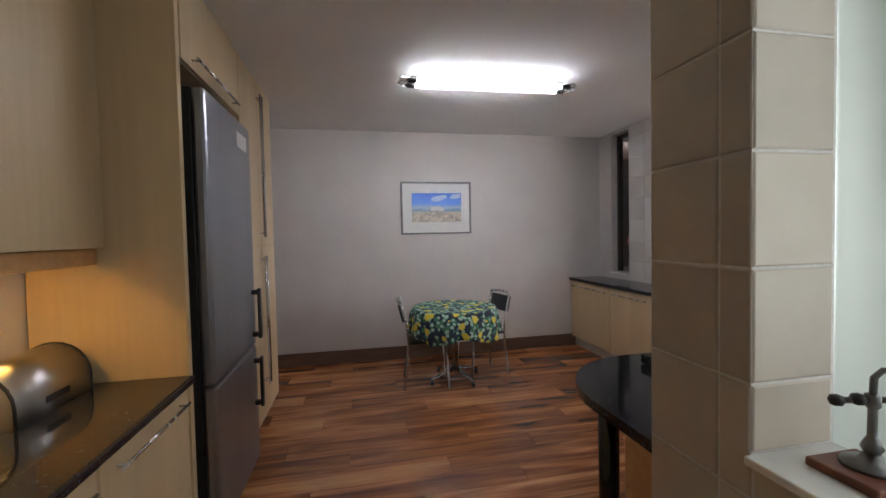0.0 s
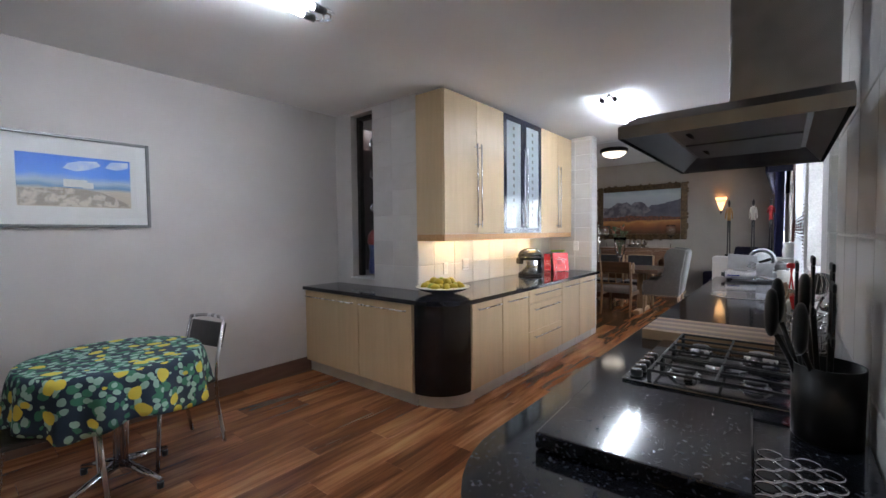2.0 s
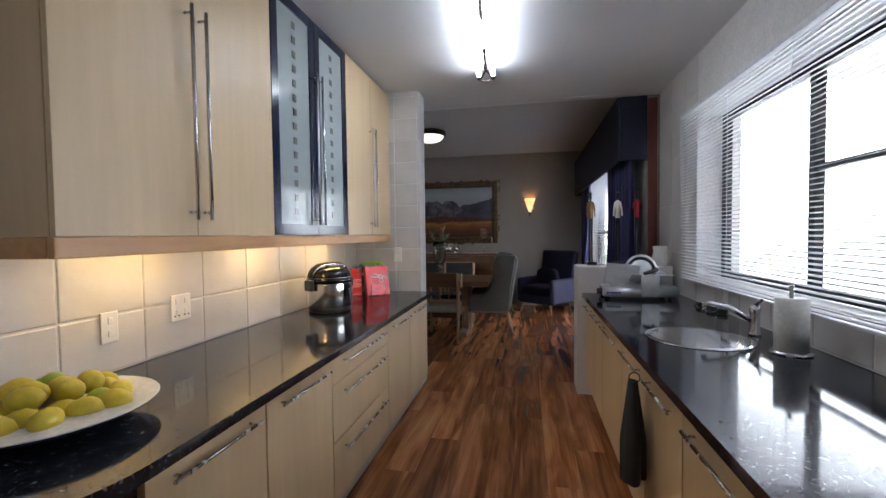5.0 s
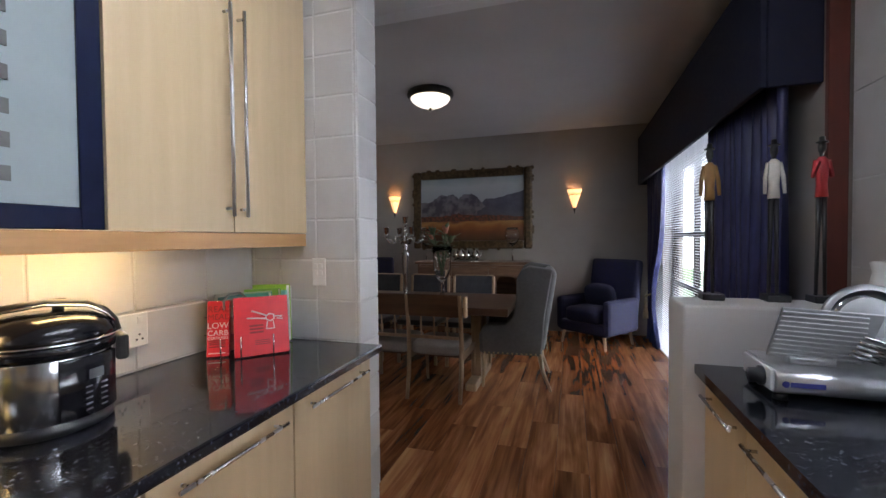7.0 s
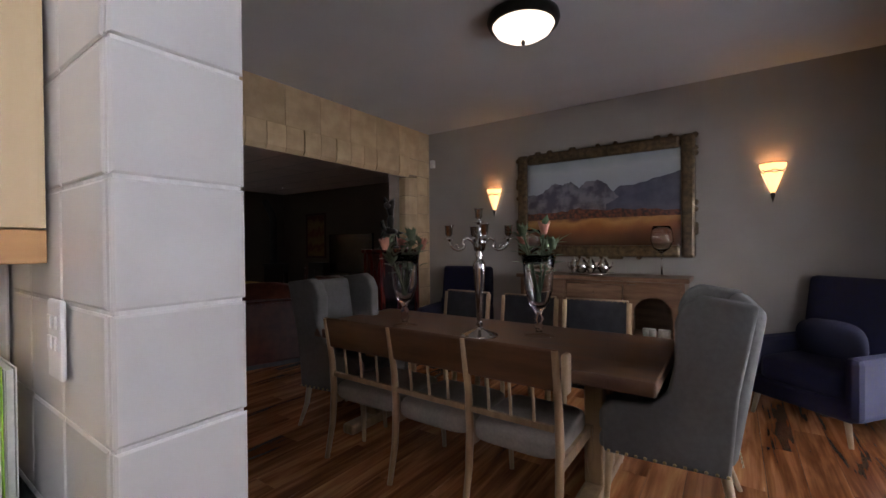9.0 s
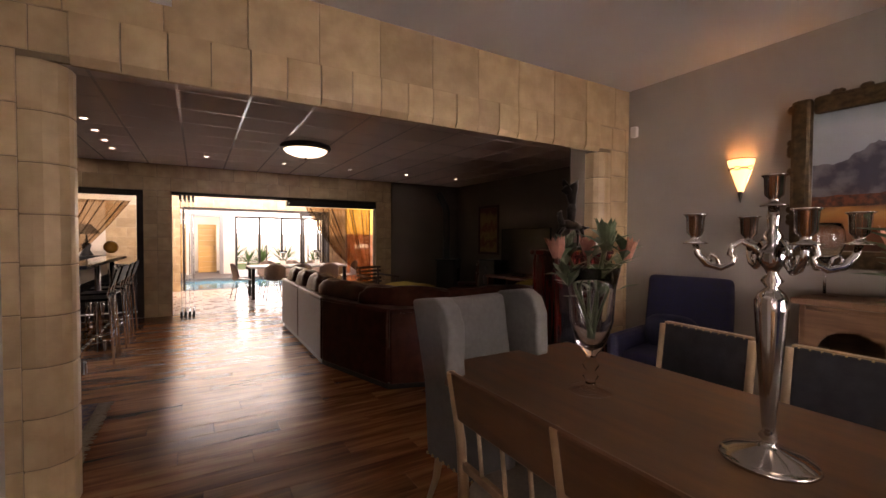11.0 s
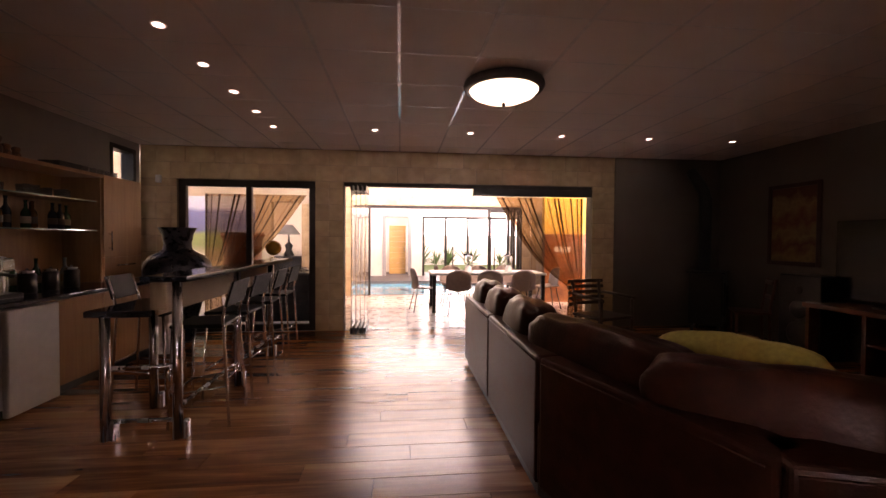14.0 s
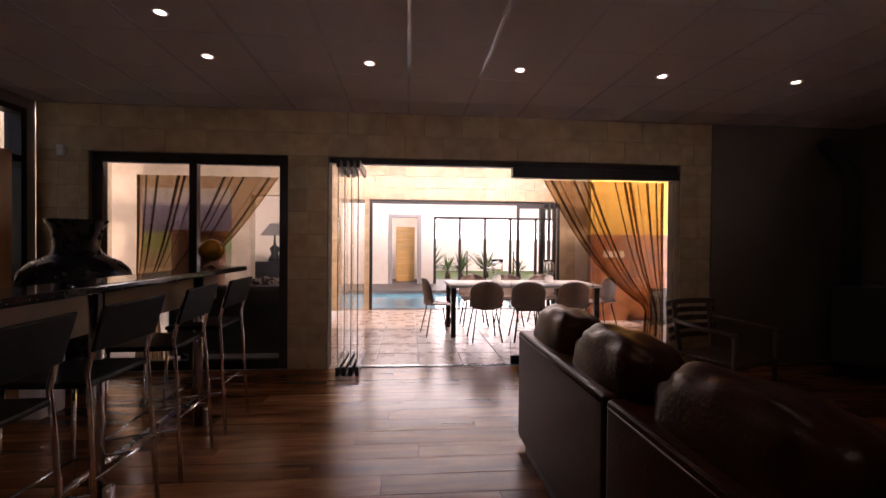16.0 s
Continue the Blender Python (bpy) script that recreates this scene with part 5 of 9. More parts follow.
prof = [(-0.12, 0.025), (-0.135, 0.045), (-0.135, 0.075), (-0.115, 0.10), (-0.06, 0.108), (0.12, 0.108), (0.12, 0.022), (-0.10, 0.02)]
ra, rb = [[bm.verts.new((x, y, z)) for x, z in prof] for y in (-0.33, 0.26)]
bm.faces.new(ra)
bm.faces.new(rb[::-1])
for i in range(8):
    bm.faces.new((ra[(i + 1) % 8], ra[i], rb[i], rb[(i + 1) % 8])).smooth = i < 4
part("base", bm, ALU, t)
box("end_cap", (-0.125, 0.261, 0.028), (0.115, 0.276, 0.104), CLEARPL, t, 0.006, "pale plastic end cap")
lathe("dial", [(0.034, 0), (0.034, 0.012), (0.026, 0.016), (0.026, 0.04), (0, 0.042)], BLACKP, t, 20).matrix_local = pose(-0.06, 0.277, 0.064, -90, 0, 0)
box("badge", (-0.1372, 0.13, 0.052), (-0.1355, 0.225, 0.068), mat("blue badge", (0.05, 0.06, 0.3), None, 0.4, 20), t, 0)
lathe("badge_ring", [(0.008, 0.0), (0.011, 0.0), (0.011, 0.0015), (0.008, 0.0015)], mat("blue ring", (0.05, 0.06, 0.3), None, 0.4, 20), t, 16).matrix_local = pose(-0.1356, 0.238, 0.06, 0, -90, 0)
g = lathe("blade_guard", [(0.118, -0.012), (0.134, -0.01), (0.137, 0.0), (0.134, 0.012), (0.118, 0.014)], ALU, t, 48, cap=False)
g.matrix_local = pose(0.045, -0.07, 0.245, 0, -90, 0)
lathe("blade", [(0.0, 0.0), (0.1175, -0.002), (0.1175, 0.001), (0.06, 0.006), (0.05, 0.012), (0, 0.013)], CHROME, g, 48, label="polished round blade")
lathe("blade_cover", [(0.0, 0.026), (0.05, 0.024), (0.088, 0.016), (0.09, 0.0075)], CLEARPL, g, 40, (0, 0, 0), cap=False)
box("blade_housing", (0.06, -0.19, 0.109), (0.125, 0.04, 0.30), ALU, t, 0.03)
bm = bmesh.new()
add_box(bm, (-0.004, -0.15, 0.0), (0.004, 0.13, 0.20), 0.003, 2)
cg = part("carriage", bm, ALU, t, "ribbed tilted food carriage")
cg.matrix_local = pose(-0.035, 0.13, 0.125, 4, -24, 0)
for k in range(10):
    box("rib", (-0.011, -0.145 + 0.004 * k, 0.012 + k * 0.019), (-0.0045, 0.125, 0.019 + k * 0.019), CLEARPL, cg, 0.003)
box("carriage_foot", (-0.06, 0.06, 0.108), (-0.01, 0.2, 0.135), ALU, t, 0.008)
bm = bmesh.new()
add_box(bm, (-0.006, -0.075, -0.11), (0.006, 0.075, 0.075), 0.012, 2)
part("thickness_plate", bm, ALU, t, "upright aluminium plate").matrix_local = pose(-0.14, -0.10, 0.14, 0, 0, 6)
box("carriage_table", (-0.14, -0.30, 0.205), (-0.04, -0.02, 0.212), ALU, t, 0.003)
tube("pusher_handle", [(-0.13, -0.05, 0.222), (-0.14, -0.16, 0.265)], [0.014, 0.018], BLACKP, t, 10)
bm = bmesh.new()
for k in range(5):
    add_box(bm, (-0.004 - 0.003 * k, -0.05, k * 0.018), (0.008 - 0.003 * k, 0.05, 0.01 + k * 0.018), 0.003, 1)
part("meat_holder", bm, CHROME, t, "toothed steel holder").matrix_local = pose(-0.12, 0.02, 0.15, 18, -15, 0)
lathe("motor", [(0.0, 0), (0.055, 0.004), (0.06, 0.02), (0.06, 0.11), (0, 0.112)], ALU, t, 24).matrix_local = pose(0.06, -0.24, 0.17, 0, 90, 0)

TOWEL = mat("black towel", (0.012, 0.012, 0.014), None, 0.95, 60, 0.2)
t = thing("towel", "black kitchen towel hanging from a ring on the cabinet", "towel", pose(4.86, 2.30, 0))
tube("ring", [(0.0, 0.038 + 0.022 * math.cos(a * 0.5236), 0.80 + 0.022 * math.sin(a * 0.5236)) for a in range(12)], 0.003, BLACKP, t, 6, closed=True)
cloth_sheet("cloth", lambda u, v: ((0.02 + 0.085 * min(1, v * 1.6)) * math.cos(2 * math.pi * u) * (1 + 0.18 * math.sin(10 * math.pi * u)), 0.045 + (0.012 + 0.028 * min(1, v * 1.6)) * math.sin(2 * math.pi * u) * (1 + 0.2 * math.sin(6 * math.pi * u)), 0.785 - 0.42 * v - 0.04 * v * math.sin(2 * math.pi * u + 1)), 40, 14, TOWEL, t, "", 0.006)
for k, (x, y) in enumerate(((6.12, 1.62), (5.98, 1.60), (5.86, 1.585))):
    t = thing("plug_adapter", "black plug and cable end on the sink counter", "plug", pose(x, y, 0.90, 0, 0, 25 * k), "plugs")
    box("plug", (-0.025, -0.02, 0.0005), (0.03, 0.02, 0.035), BLACKP, t, 0.008)
    tube("cable", [(0.03, 0, 0.015), (0.06, 0.012, 0.006), (0.10, 0.0, 0.005), (0.13, -0.012, 0.005)], 0.0035, BLACKP, t, 6)
# window and blind over the sink
t = structure(thing("window_kitchen", "dark framed kitchen window", "window"))
for lo, hi in (((4.42, 1.32, 1.08), (4.47, 1.37, 2.27)), ((6.37, 1.32, 1.08), (6.42, 1.37, 2.27)), ((4.47, 1.32, 1.08), (6.37, 1.37, 1.13)), ((4.47, 1.32, 2.22), (6.37, 1.37, 2.27)), ((5.40, 1.32, 1.13), (5.45, 1.37, 2.22)), ((4.47, 1.325, 1.72), (5.40, 1.365, 1.75)), ((4.90, 1.33, 1.13), (4.92, 1.36, 1.72))):
    box("window_frame", lo, hi, WINFRAME, t, 0.003)
for a, b in ((4.47, 5.40), (5.45, 6.37)):
    p = box("pane", (a, 1.342, 1.13), (b, 1.346, 2.22), GLASS, t, 0)
    p.visible_shadow = False
BLINDM = mat("white aluminium slat", (0.72, 0.74, 0.78), None, 0.4, 30)


def venetian(name, label, x0, x1, y, z0, z1, step, tilt=20, width=0.024):
    t = thing(name, label, "blind", pose(0, 0, 0))
    box("headrail", (x0, y - 0.02, z1), (x1, y + 0.02, z1 + 0.03), BLINDM, t, 0.003)
    box("bottom_rail", (x0, y - 0.014, z0 - 0.014), (x1, y + 0.014, z0 - 0.002), BLINDM, t, 0.003)
    bm = bmesh.new()
    pts = [(-width / 2, 0.0), (-width / 4, 0.0018), (0, 0.0026), (width / 4, 0.0018), (width / 2, 0.0)]
    rows = [[bm.verts.new((x, p, q + d)) for p, q in pts] for d in (0, 0.0007) for x in (x0, x1)]
    for k in range(4):
        bm.faces.new((rows[0][k], rows[0][k + 1], rows[1][k + 1], rows[1][k]))
        bm.faces.new((rows[2][k], rows[3][k], rows[3][k + 1], rows[2][k + 1]))
    me = bpy.data.meshes.new("slat")
    bm.to_mesh(me)
    bm.free()
    me.materials.append(BLINDM)
    z = z0 + step / 2
    while z < z1 - 0.004:
        s = new("slat", me)
        s.parent = t
        s.matrix_local = pose(0, y, z, tilt, 0, 0)
        z += step
    n = max(2, int((x1 - x0) / 0.5))
    for i in range(n):
        x = x0 + 0.12 + (x1 - x0 - 0.24) * i / (n - 1)
        tube("cord", [(x, y, z0), (x, y, z1)], 0.0012, BLINDM, t, 5)


venetian("venetian_blind", "white venetian blind over the kitchen window", 4.40, 6.46, 1.625, 1.08, 2.27, 0.0235, -14)
tube("cord", [(6.43, 1.645, 2.27), (6.43, 1.65, 1.5)], 0.002, BLINDM, bpy.data.objects["venetian_blind"], 6)

# vase and carved figures on the low wall
t = thing("owl_vase", "small white owl shaped pot", "vase", pose(6.84, 1.67, 1.13))
lathe("pot", [(0.045, 0), (0.055, 0.02), (0.06, 0.08), (0.05, 0.13), (0.058, 0.165), (0.05, 0.17)], WHITEP, t, 24)


def figure(m, shirt, label, raised=False):
    """A slim carved figure on long legs and a block, as one plain shape."""
    bm = bmesh.new()
    add_box(bm, (-0.05, -0.06, 0), (0.05, 0.04, 0.028), 0.004, 2)
    add_tube(bm, [(-0.004, -0.016, 0.026), (-0.004, -0.012, 0.26), (0.0, -0.010, 0.44)], [0.008, 0.009, 0.013], 10)
    add_tube(bm, [(0.006, 0.016, 0.026), (0.004, 0.012, 0.26), (0.0, 0.010, 0.44)], [0.008, 0.009, 0.013], 10)
    k0 = len(bm.faces)
    add_tube(bm, [(0, 0, 0.42), (0, 0, 0.47), (0, 0, 0.53), (0, 0, 0.565), (0, 0, 0.58)], [0.026, 0.022, 0.027, 0.026, 0.012], 14)
    for s in (-1, 1):
        low = (-0.02, s * 0.02, 0.56) if raised else (-0.012, s * 0.042, 0.44)
        add_tube(bm, [(0, s * 0.024, 0.565), (-0.006, s * 0.038, 0.505), low], [0.011, 0.010, 0.008], 8)
    k1 = len(bm.faces)
    add_lathe(bm, [(0.008, -0.01), (0.009, 0.006), (0.015, 0.018), (0.017, 0.035), (0.013, 0.048), (0.025, 0.05), (0.025, 0.054), (0.013, 0.057), (0.011, 0.074), (0, 0.077)], 12, (0, 0, 0.585))
    bm.faces.ensure_lookup_table()
    for i in range(k0, k1):
        bm.faces[i].material_index = 1
    ob = finish("carved_figure", bm, [BLACKP, shirt], None, label)
    tagged(ob, label, "figurine", "carved figures")
    ob.matrix_world = m


for y, c, l in ((2.22, (0.30, 0.16, 0.05), "carved black wooden figure with an ochre top"), (1.99, (0.6, 0.57, 0.5), "carved black wooden figure with a white top"), (1.83, (0.35, 0.02, 0.025), "carved black wooden figure with a red top and raised arms")):
    figure(pose(6.95, y, 1.13) @ Matrix.Diagonal((0.82, 0.82, 1, 1)), mat("painted carved top", c, None, 0.5, 30), l, "raised" in l)

# bread bin, clamp press
t = thing("bread_bin", "rounded steel bread bin on the worktop", "bread bin", pose(-0.50, 2.28, 0.90) @ Matrix.Diagonal((0.75, 1.0, 1.15, 1)))
bm = bmesh.new()
outl = [(0.17, 0), (0.17, 0.06)] + [(0.17 * math.cos(radians(a)), 0.06 + 0.11 * math.sin(radians(a))) for a in range(15, 166, 15)] + [(-0.17, 0.06), (-0.17, 0)]
va = [bm.verts.new((x, -0.19, z)) for x, z in outl]
vb = [bm.verts.new((x, 0.19, z)) for x, z in outl]
bm.faces.new(va)
bm.faces.new(vb[::-1])
for i in range(len(outl)):
    j = (i + 1) % len(outl)
    bm.faces.new((va[j], va[i], vb[i], vb[j])).smooth = True
part("body", bm, mat("satin steel lid", (0.5, 0.48, 0.45), (0.42, 0.40, 0.38), 0.33, 6, metal=1.0), t)
tube("rim", [(x, 0.192, z) for x, z in outl], 0.006, BLACKP, t)
tube("rim", [(x, -0.192, z) for x, z in outl], 0.006, BLACKP, t)
box("slot_handle", (0.171, -0.06, 0.035), (0.175, 0.06, 0.055), BLACKP, t, 0.001)
t = thing("hand_press", "old iron lever corkscrew press on a wooden foot", "press", pose(1.612, 1.125, 1.037))
box("foot", (-0.075, -0.06, 0), (0.05, 0.06, 0.018), mat("dark red wood foot", (0.16, 0.05, 0.03), None, 0.4, 30), t, 0.004)
DULL = mat("dull grey iron", (0.22, 0.22, 0.22), (0.15, 0.15, 0.15), 0.35, 30, 0.05, metal=0.9)
lathe("base_plate", [(0.045, 0.0185), (0.045, 0.024), (0.02, 0.03), (0.012, 0.045)], DULL, t, 20)
lathe("column", [(0.012, 0.045), (0.017, 0.055), (0.012, 0.066), (0.0075, 0.075), (0.007, 0.125), (0.012, 0.132), (0.012, 0.152), (0, 0.155)], DULL, t, 16)
tube("spindle", [(-0.045, 0.022, 0.138), (0.03, -0.015, 0.145)], 0.006, DULL, t, 8)
tube("lever", [(0.0, 0, 0.145), (-0.004, -0.004, 0.185), (0.004, -0.012, 0.20), (0.03, -0.03, 0.198), (0.06, -0.055, 0.178)], 0.006, DULL, t, 8)
tube("side_rod", [(0.0, 0.0, 0.145), (0.04, -0.03, 0.142), (0.075, -0.06, 0.135)], 0.005, DULL, t, 8)
for p in ((-0.05, 0.024, 0.138), (-0.02, 0.01, 0.142)):
    lathe("knob", [(0.0, -0.012), (0.01, -0.008), (0.013, 0), (0.01, 0.008), (0, 0.012)], BLACKP, t, 12, p)

# slot window
t = structure(thing("window_slot", "narrow dark framed slot window", "window"))
box("window_frame", (3.96, 5.29, 0.985), (4.02, 5.338, 2.698), WINFRAME, t, 0.003)
box("window_frame", (3.96, 4.992, 0.985), (4.02, 5.02, 2.698), WINFRAME, t, 0.003)
box("window_frame", (3.96, 5.02, 2.66), (4.02, 5.29, 2.698), WINFRAME, t, 0.003)
p = box("pane", (3.985, 5.02, 0.99), (3.99, 5.29, 2.66), GLASS, t, 0)
p.visible_shadow = False
structure(box("store_shelf", (4.055, 5.2, 0.95), (4.5, 5.98, 0.98), BASEB, None, 0.003), "dark shelf behind the slot window", "shelf")
# Near-black colour stands in for the unlit depth behind the slot window.
wall_with_holes("wall_store_back", 'x', 6.0, 0.1, 4.05, 6.4, 0, 3.1, [], mat("dark room shade", (0.06, 0.04, 0.035), None, 0.8, 4), "dark sheet standing for the unlit room behind the slot window")
t = thing("ornament", "red and blue glazed ornament behind the slot window", "ornament", pose(4.22, 5.38, 0.98))
lathe("body", [(0.05, 0), (0.06, 0.02), (0.045, 0.25), (0.06, 0.33)], mat("blue glaze", (0.02, 0.04, 0.2), None, 0.3, 20), t, 16)
lathe("top", [(0.055, 0.331), (0.075, 0.36), (0.06, 0.45), (0.02, 0.5), (0, 0.5)], mat("red glaze", (0.45, 0.03, 0.03), None, 0.3, 20), t, 16)
for k, z in enumerate((1.75, 2.15, 2.5)):
    t = thing("hanging_lantern", "hanging glass lantern behind the slot window", "lantern", pose(4.35, 5.5, z), "hanging lanterns")
    lathe("shade", [(0.02, -0.07), (0.06, -0.03), (0.05, 0.04), (0.015, 0.08)], GLASS if k % 2 else CHROME, t, 14)
    tube("chain", [(0, 0, 0.081), (0, 0, 0.34)], 0.003, CHROME, t, 6)
structure(box("slot_sill", (3.85, 4.99, 0.965), (3.96, 5.34, 0.98), WHITEP, None, 0.003), "white sill of the slot window", "sill")


# ---- dining room ----
OAK = mat("weathered oak", (0.135, 0.062, 0.028), (0.075, 0.034, 0.016), 0.42, 10, 0.05, stretch=(1.5, 0.2, 1.5))
OAKV = mat("weathered oak upright", (0.30, 0.19, 0.10), (0.21, 0.125, 0.065), 0.45, 12, 0.05, stretch=(2, 2, 0.2))
LIGHTOAK = mat("pale limed oak", (0.42, 0.30, 0.18), (0.30, 0.20, 0.115), 0.5, 12, 0.06, stretch=(2, 2, 0.25))
LINEN = mat("grey velvet upholstery", (0.13, 0.127, 0.123), (0.11, 0.107, 0.102), 0.85, 40, 0.1, bscale=300)
BENCHFAB = mat("taupe linen seat", (0.24, 0.21, 0.18), (0.2, 0.175, 0.15), 0.9, 60, 0.1, bscale=300)
NAVY = mat("navy blue upholstery", (0.010, 0.0095, 0.044), (0.006, 0.006, 0.026), 0.8, 30, 0.1, bscale=300)
NAVYD = mat("dark navy cushion", (0.014, 0.015, 0.04), (0.01, 0.01, 0.03), 0.85, 30, 0.1, bscale=300)
LEATHER = mat("dark brown leather", (0.054, 0.015, 0.009), (0.027, 0.0075, 0.0045), 0.32, 10, 0.16, bscale=70, spec=0.13)
DARKLEA = mat("dark grey leather", (0.035, 0.035, 0.04), (0.022, 0.022, 0.026), 0.35, 16, 0.1, bscale=90)
BRASS = mat("aged brass stud", (0.45, 0.34, 0.18), (0.35, 0.26, 0.13), 0.3, 30, metal=1.0)
SILVER = mat("polished silver", (0.62, 0.60, 0.57), (0.52, 0.50, 0.47), 0.12, 10, metal=1.0)

t = thing("dining_table", "long oak dining table with a thick top", "table", pose(8.97, 4.51, 0))
box("tabletop", (-0.50, -1.21, 0.725), (0.50, 1.21, 0.79), OAK, t, 0.010)
for s in (-1, 1):
    for x in (-0.1, 0.1):
        box("leg", (x - 0.045, s * 0.85 - 0.05, 0.075), (x + 0.045, s * 0.85 + 0.05, 0.724), OAKV, t, 0.01)
    box("foot", (-0.38, s * 0.85 - 0.055, 0), (0.38, s * 0.85 + 0.055, 0.074), OAKV, t, 0.02)
box("stretcher", (-0.03, -0.79, 0.2), (0.03, 0.79, 0.3), OAK, t, 0.006)

# bench along the table: three joined chair backs
t = thing("dining_bench", "long oak bench with three slatted backs", "bench", pose(8.31, 3.66, 0))
YS = (0.02, 0.50, 1.01, 1.56)
for y in YS:
    tube("back_leg", [(-0.02, y, 0.0), (0.03, y, 0.22), (0.045, y, 0.44), (0.03, y, 0.64), (-0.02, y, 0.92)], [0.016, 0.02, 0.023, 0.02, 0.017], OAKV, t, 8)
    tube("front_leg", [(0.54, y, 0.0), (0.52, y, 0.24), (0.51, y, 0.40)], [0.014, 0.019, 0.022], OAKV, t, 8)
    box("side_rail", (0.05, y - 0.012, 0.34), (0.50, y + 0.012, 0.40), OAKV, t, 0.004)
box("seat_rail", (0.495, 0.0, 0.34), (0.525, 1.58, 0.40), OAKV, t, 0.004)
for a, b in zip(YS, YS[1:]):
    pillow("seat_cushion", (0.28, (a + b) / 2, 0.435), (0.52, b - a - 0.01, 0.11), BENCHFAB, t, None, 6)
    bm = bmesh.new()
    add_box(bm, (-0.011, a - 0.015, -0.10), (0.011, b + 0.015, 0.10), 0.01, 2, pose(0.0, 0, 0.825, 0, -10, 0))
    part("back_panel", bm, OAK, t)
    box("lower_rail", (0.022, a + 0.02, 0.53), (0.046, b - 0.02, 0.56), OAKV, t, 0.004)
    for k in range(3):
        y = a + (b - a) * (k + 1) / 4
        tube("spindle", [(0.034, y, 0.561), (0.016, y, 0.73)], 0.008, LIGHTOAK, t, 8)
box("scroll_end", (-0.045, -0.045, 0.735), (0.02, -0.014, 0.915), LIGHTOAK, t, 0.012, "rolled pale wood end of the back")


def wing_chair(m):
    """An upholstered wing chair whose seat looks to +y."""
    t = thing("wing_chair", "grey velvet wing chair with studs and slim legs", "chair", m, "wing chairs")
    pillow("seat", (0, 0.04, 0.45), (0.56, 0.56, 0.15), LINEN, t, None, 6)
    box("seat_frame", (-0.29, -0.27, 0.33), (0.29, 0.30, 0.41), LINEN, t, 0.02)
    bm = bmesh.new()
    add_box(bm, (-0.30, -0.055, 0.0), (0.30, 0.055, 0.76), 0.05, 3, pose(0, -0.24, 0.36, 9, 0, 0))
    part("backrest", bm, LINEN, t, "", True)
    for s in (-1, 1):
        prof = [(-0.27, 0.33), (0.27, 0.33), (0.28, 0.56), (0.24, 0.60), (0.06, 0.61), (-0.02, 0.68), (-0.05, 0.82), (-0.05, 1.02), (-0.09, 1.11), (-0.16, 1.15), (-0.37, 1.12), (-0.30, 0.7)]
        tb = bmesh.new()
        va = [tb.verts.new((s * 0.265, y, z)) for y, z in prof]
        vb = [tb.verts.new((s * (0.335 + (0.03 if z > 0.8 else 0.0)), y, z)) for y, z in prof]
        tb.faces.new(va if s > 0 else va[::-1])
        tb.faces.new(vb[::-1] if s > 0 else vb)
        for i in range(len(prof)):
            j = (i + 1) % len(prof)
            tb.faces.new((va[i], va[j], vb[j], vb[i]) if s < 0 else (va[j], va[i], vb[i], vb[j]))
        bmesh.ops.recalc_face_normals(tb, faces=tb.faces)
        bmesh.ops.bevel(tb, geom=list(tb.edges), offset=0.018, segments=3, affect='EDGES', profile=0.5)
        wing = part("wing", tb, LINEN, t, "rounded wing and arm", True)
        for k in range(13):
            lathe("stud", [(0.009, 0), (0.007, 0.005), (0, 0.007)], BRASS, wing, 8).matrix_local = pose(s * 0.335, -0.26 + k * 0.042, 0.345, 0, s * 90, 0)
        tube("front_leg", [(s * 0.26, 0.25, 0.34), (s * 0.26, 0.26, 0.16), (s * 0.27, 0.27, 0.0)], [0.024, 0.018, 0.012], LIGHTOAK, t, 8)
        tube("back_leg", [(s * 0.26, -0.25, 0.34), (s * 0.265, -0.28, 0.18), (s * 0.275, -0.35, 0.0)], [0.024, 0.018, 0.012], LIGHTOAK, t, 8)
    for k in range(13):
        lathe("stud", [(0.009, 0), (0.007, 0.005), (0, 0.007)], BRASS, t, 8).matrix_local = pose(-0.25 + k * 0.042, -0.318, 0.375, 99, 0, 0)
    return t


w1 = wing_chair(pose(9.05, 3.33, 0, 0, 0, 4))
copy_thing(w1, pose(8.82, 5.49, 0, 0, 0, 188))


def studded_chair(m):
    t = thing("dining_chair", "oak dining chair with a studded dark leather back", "chair", m, "studded chairs")
    box("seat", (-0.24, -0.24, 0.43), (0.22, 0.24, 0.49), DARKLEA, t, 0.02)
    for s in (-1, 1):
        tube("back_leg", [(0.25, s * 0.235, 0), (0.22, s * 0.235, 0.45), (0.28, s * 0.235, 0.95)], 0.02, LIGHTOAK, t, 8)
        tube("front_leg", [(-0.22, s * 0.22, 0), (-0.21, s * 0.22, 0.43)], 0.02, LIGHTOAK, t, 8)
    bm = bmesh.new()
    add_box(bm, (-0.016, -0.22, -0.17), (0.016, 0.22, 0.17), 0.01, 2, pose(0.265, 0, 0.79, 0, 7, 0))
    b = part("back_panel", bm, DARKLEA, t, "dark leather panel")
    for z in (0.62, 0.96):
        r = box("back_rail", (0.235 + (z - 0.62) * 0.12, -0.23, z - 0.022), (0.275 + (z - 0.62) * 0.12, 0.23, z + 0.006), LIGHTOAK, t, 0.006)
        for k in range(11):
            lathe("stud", [(0.008, 0), (0.006, 0.004), (0, 0.006)], BRASS, r, 8).matrix_local = pose(0.234 + (z - 0.62) * 0.12, -0.2 + k * 0.04, z - 0.008, 0, -90, 0)
    return t


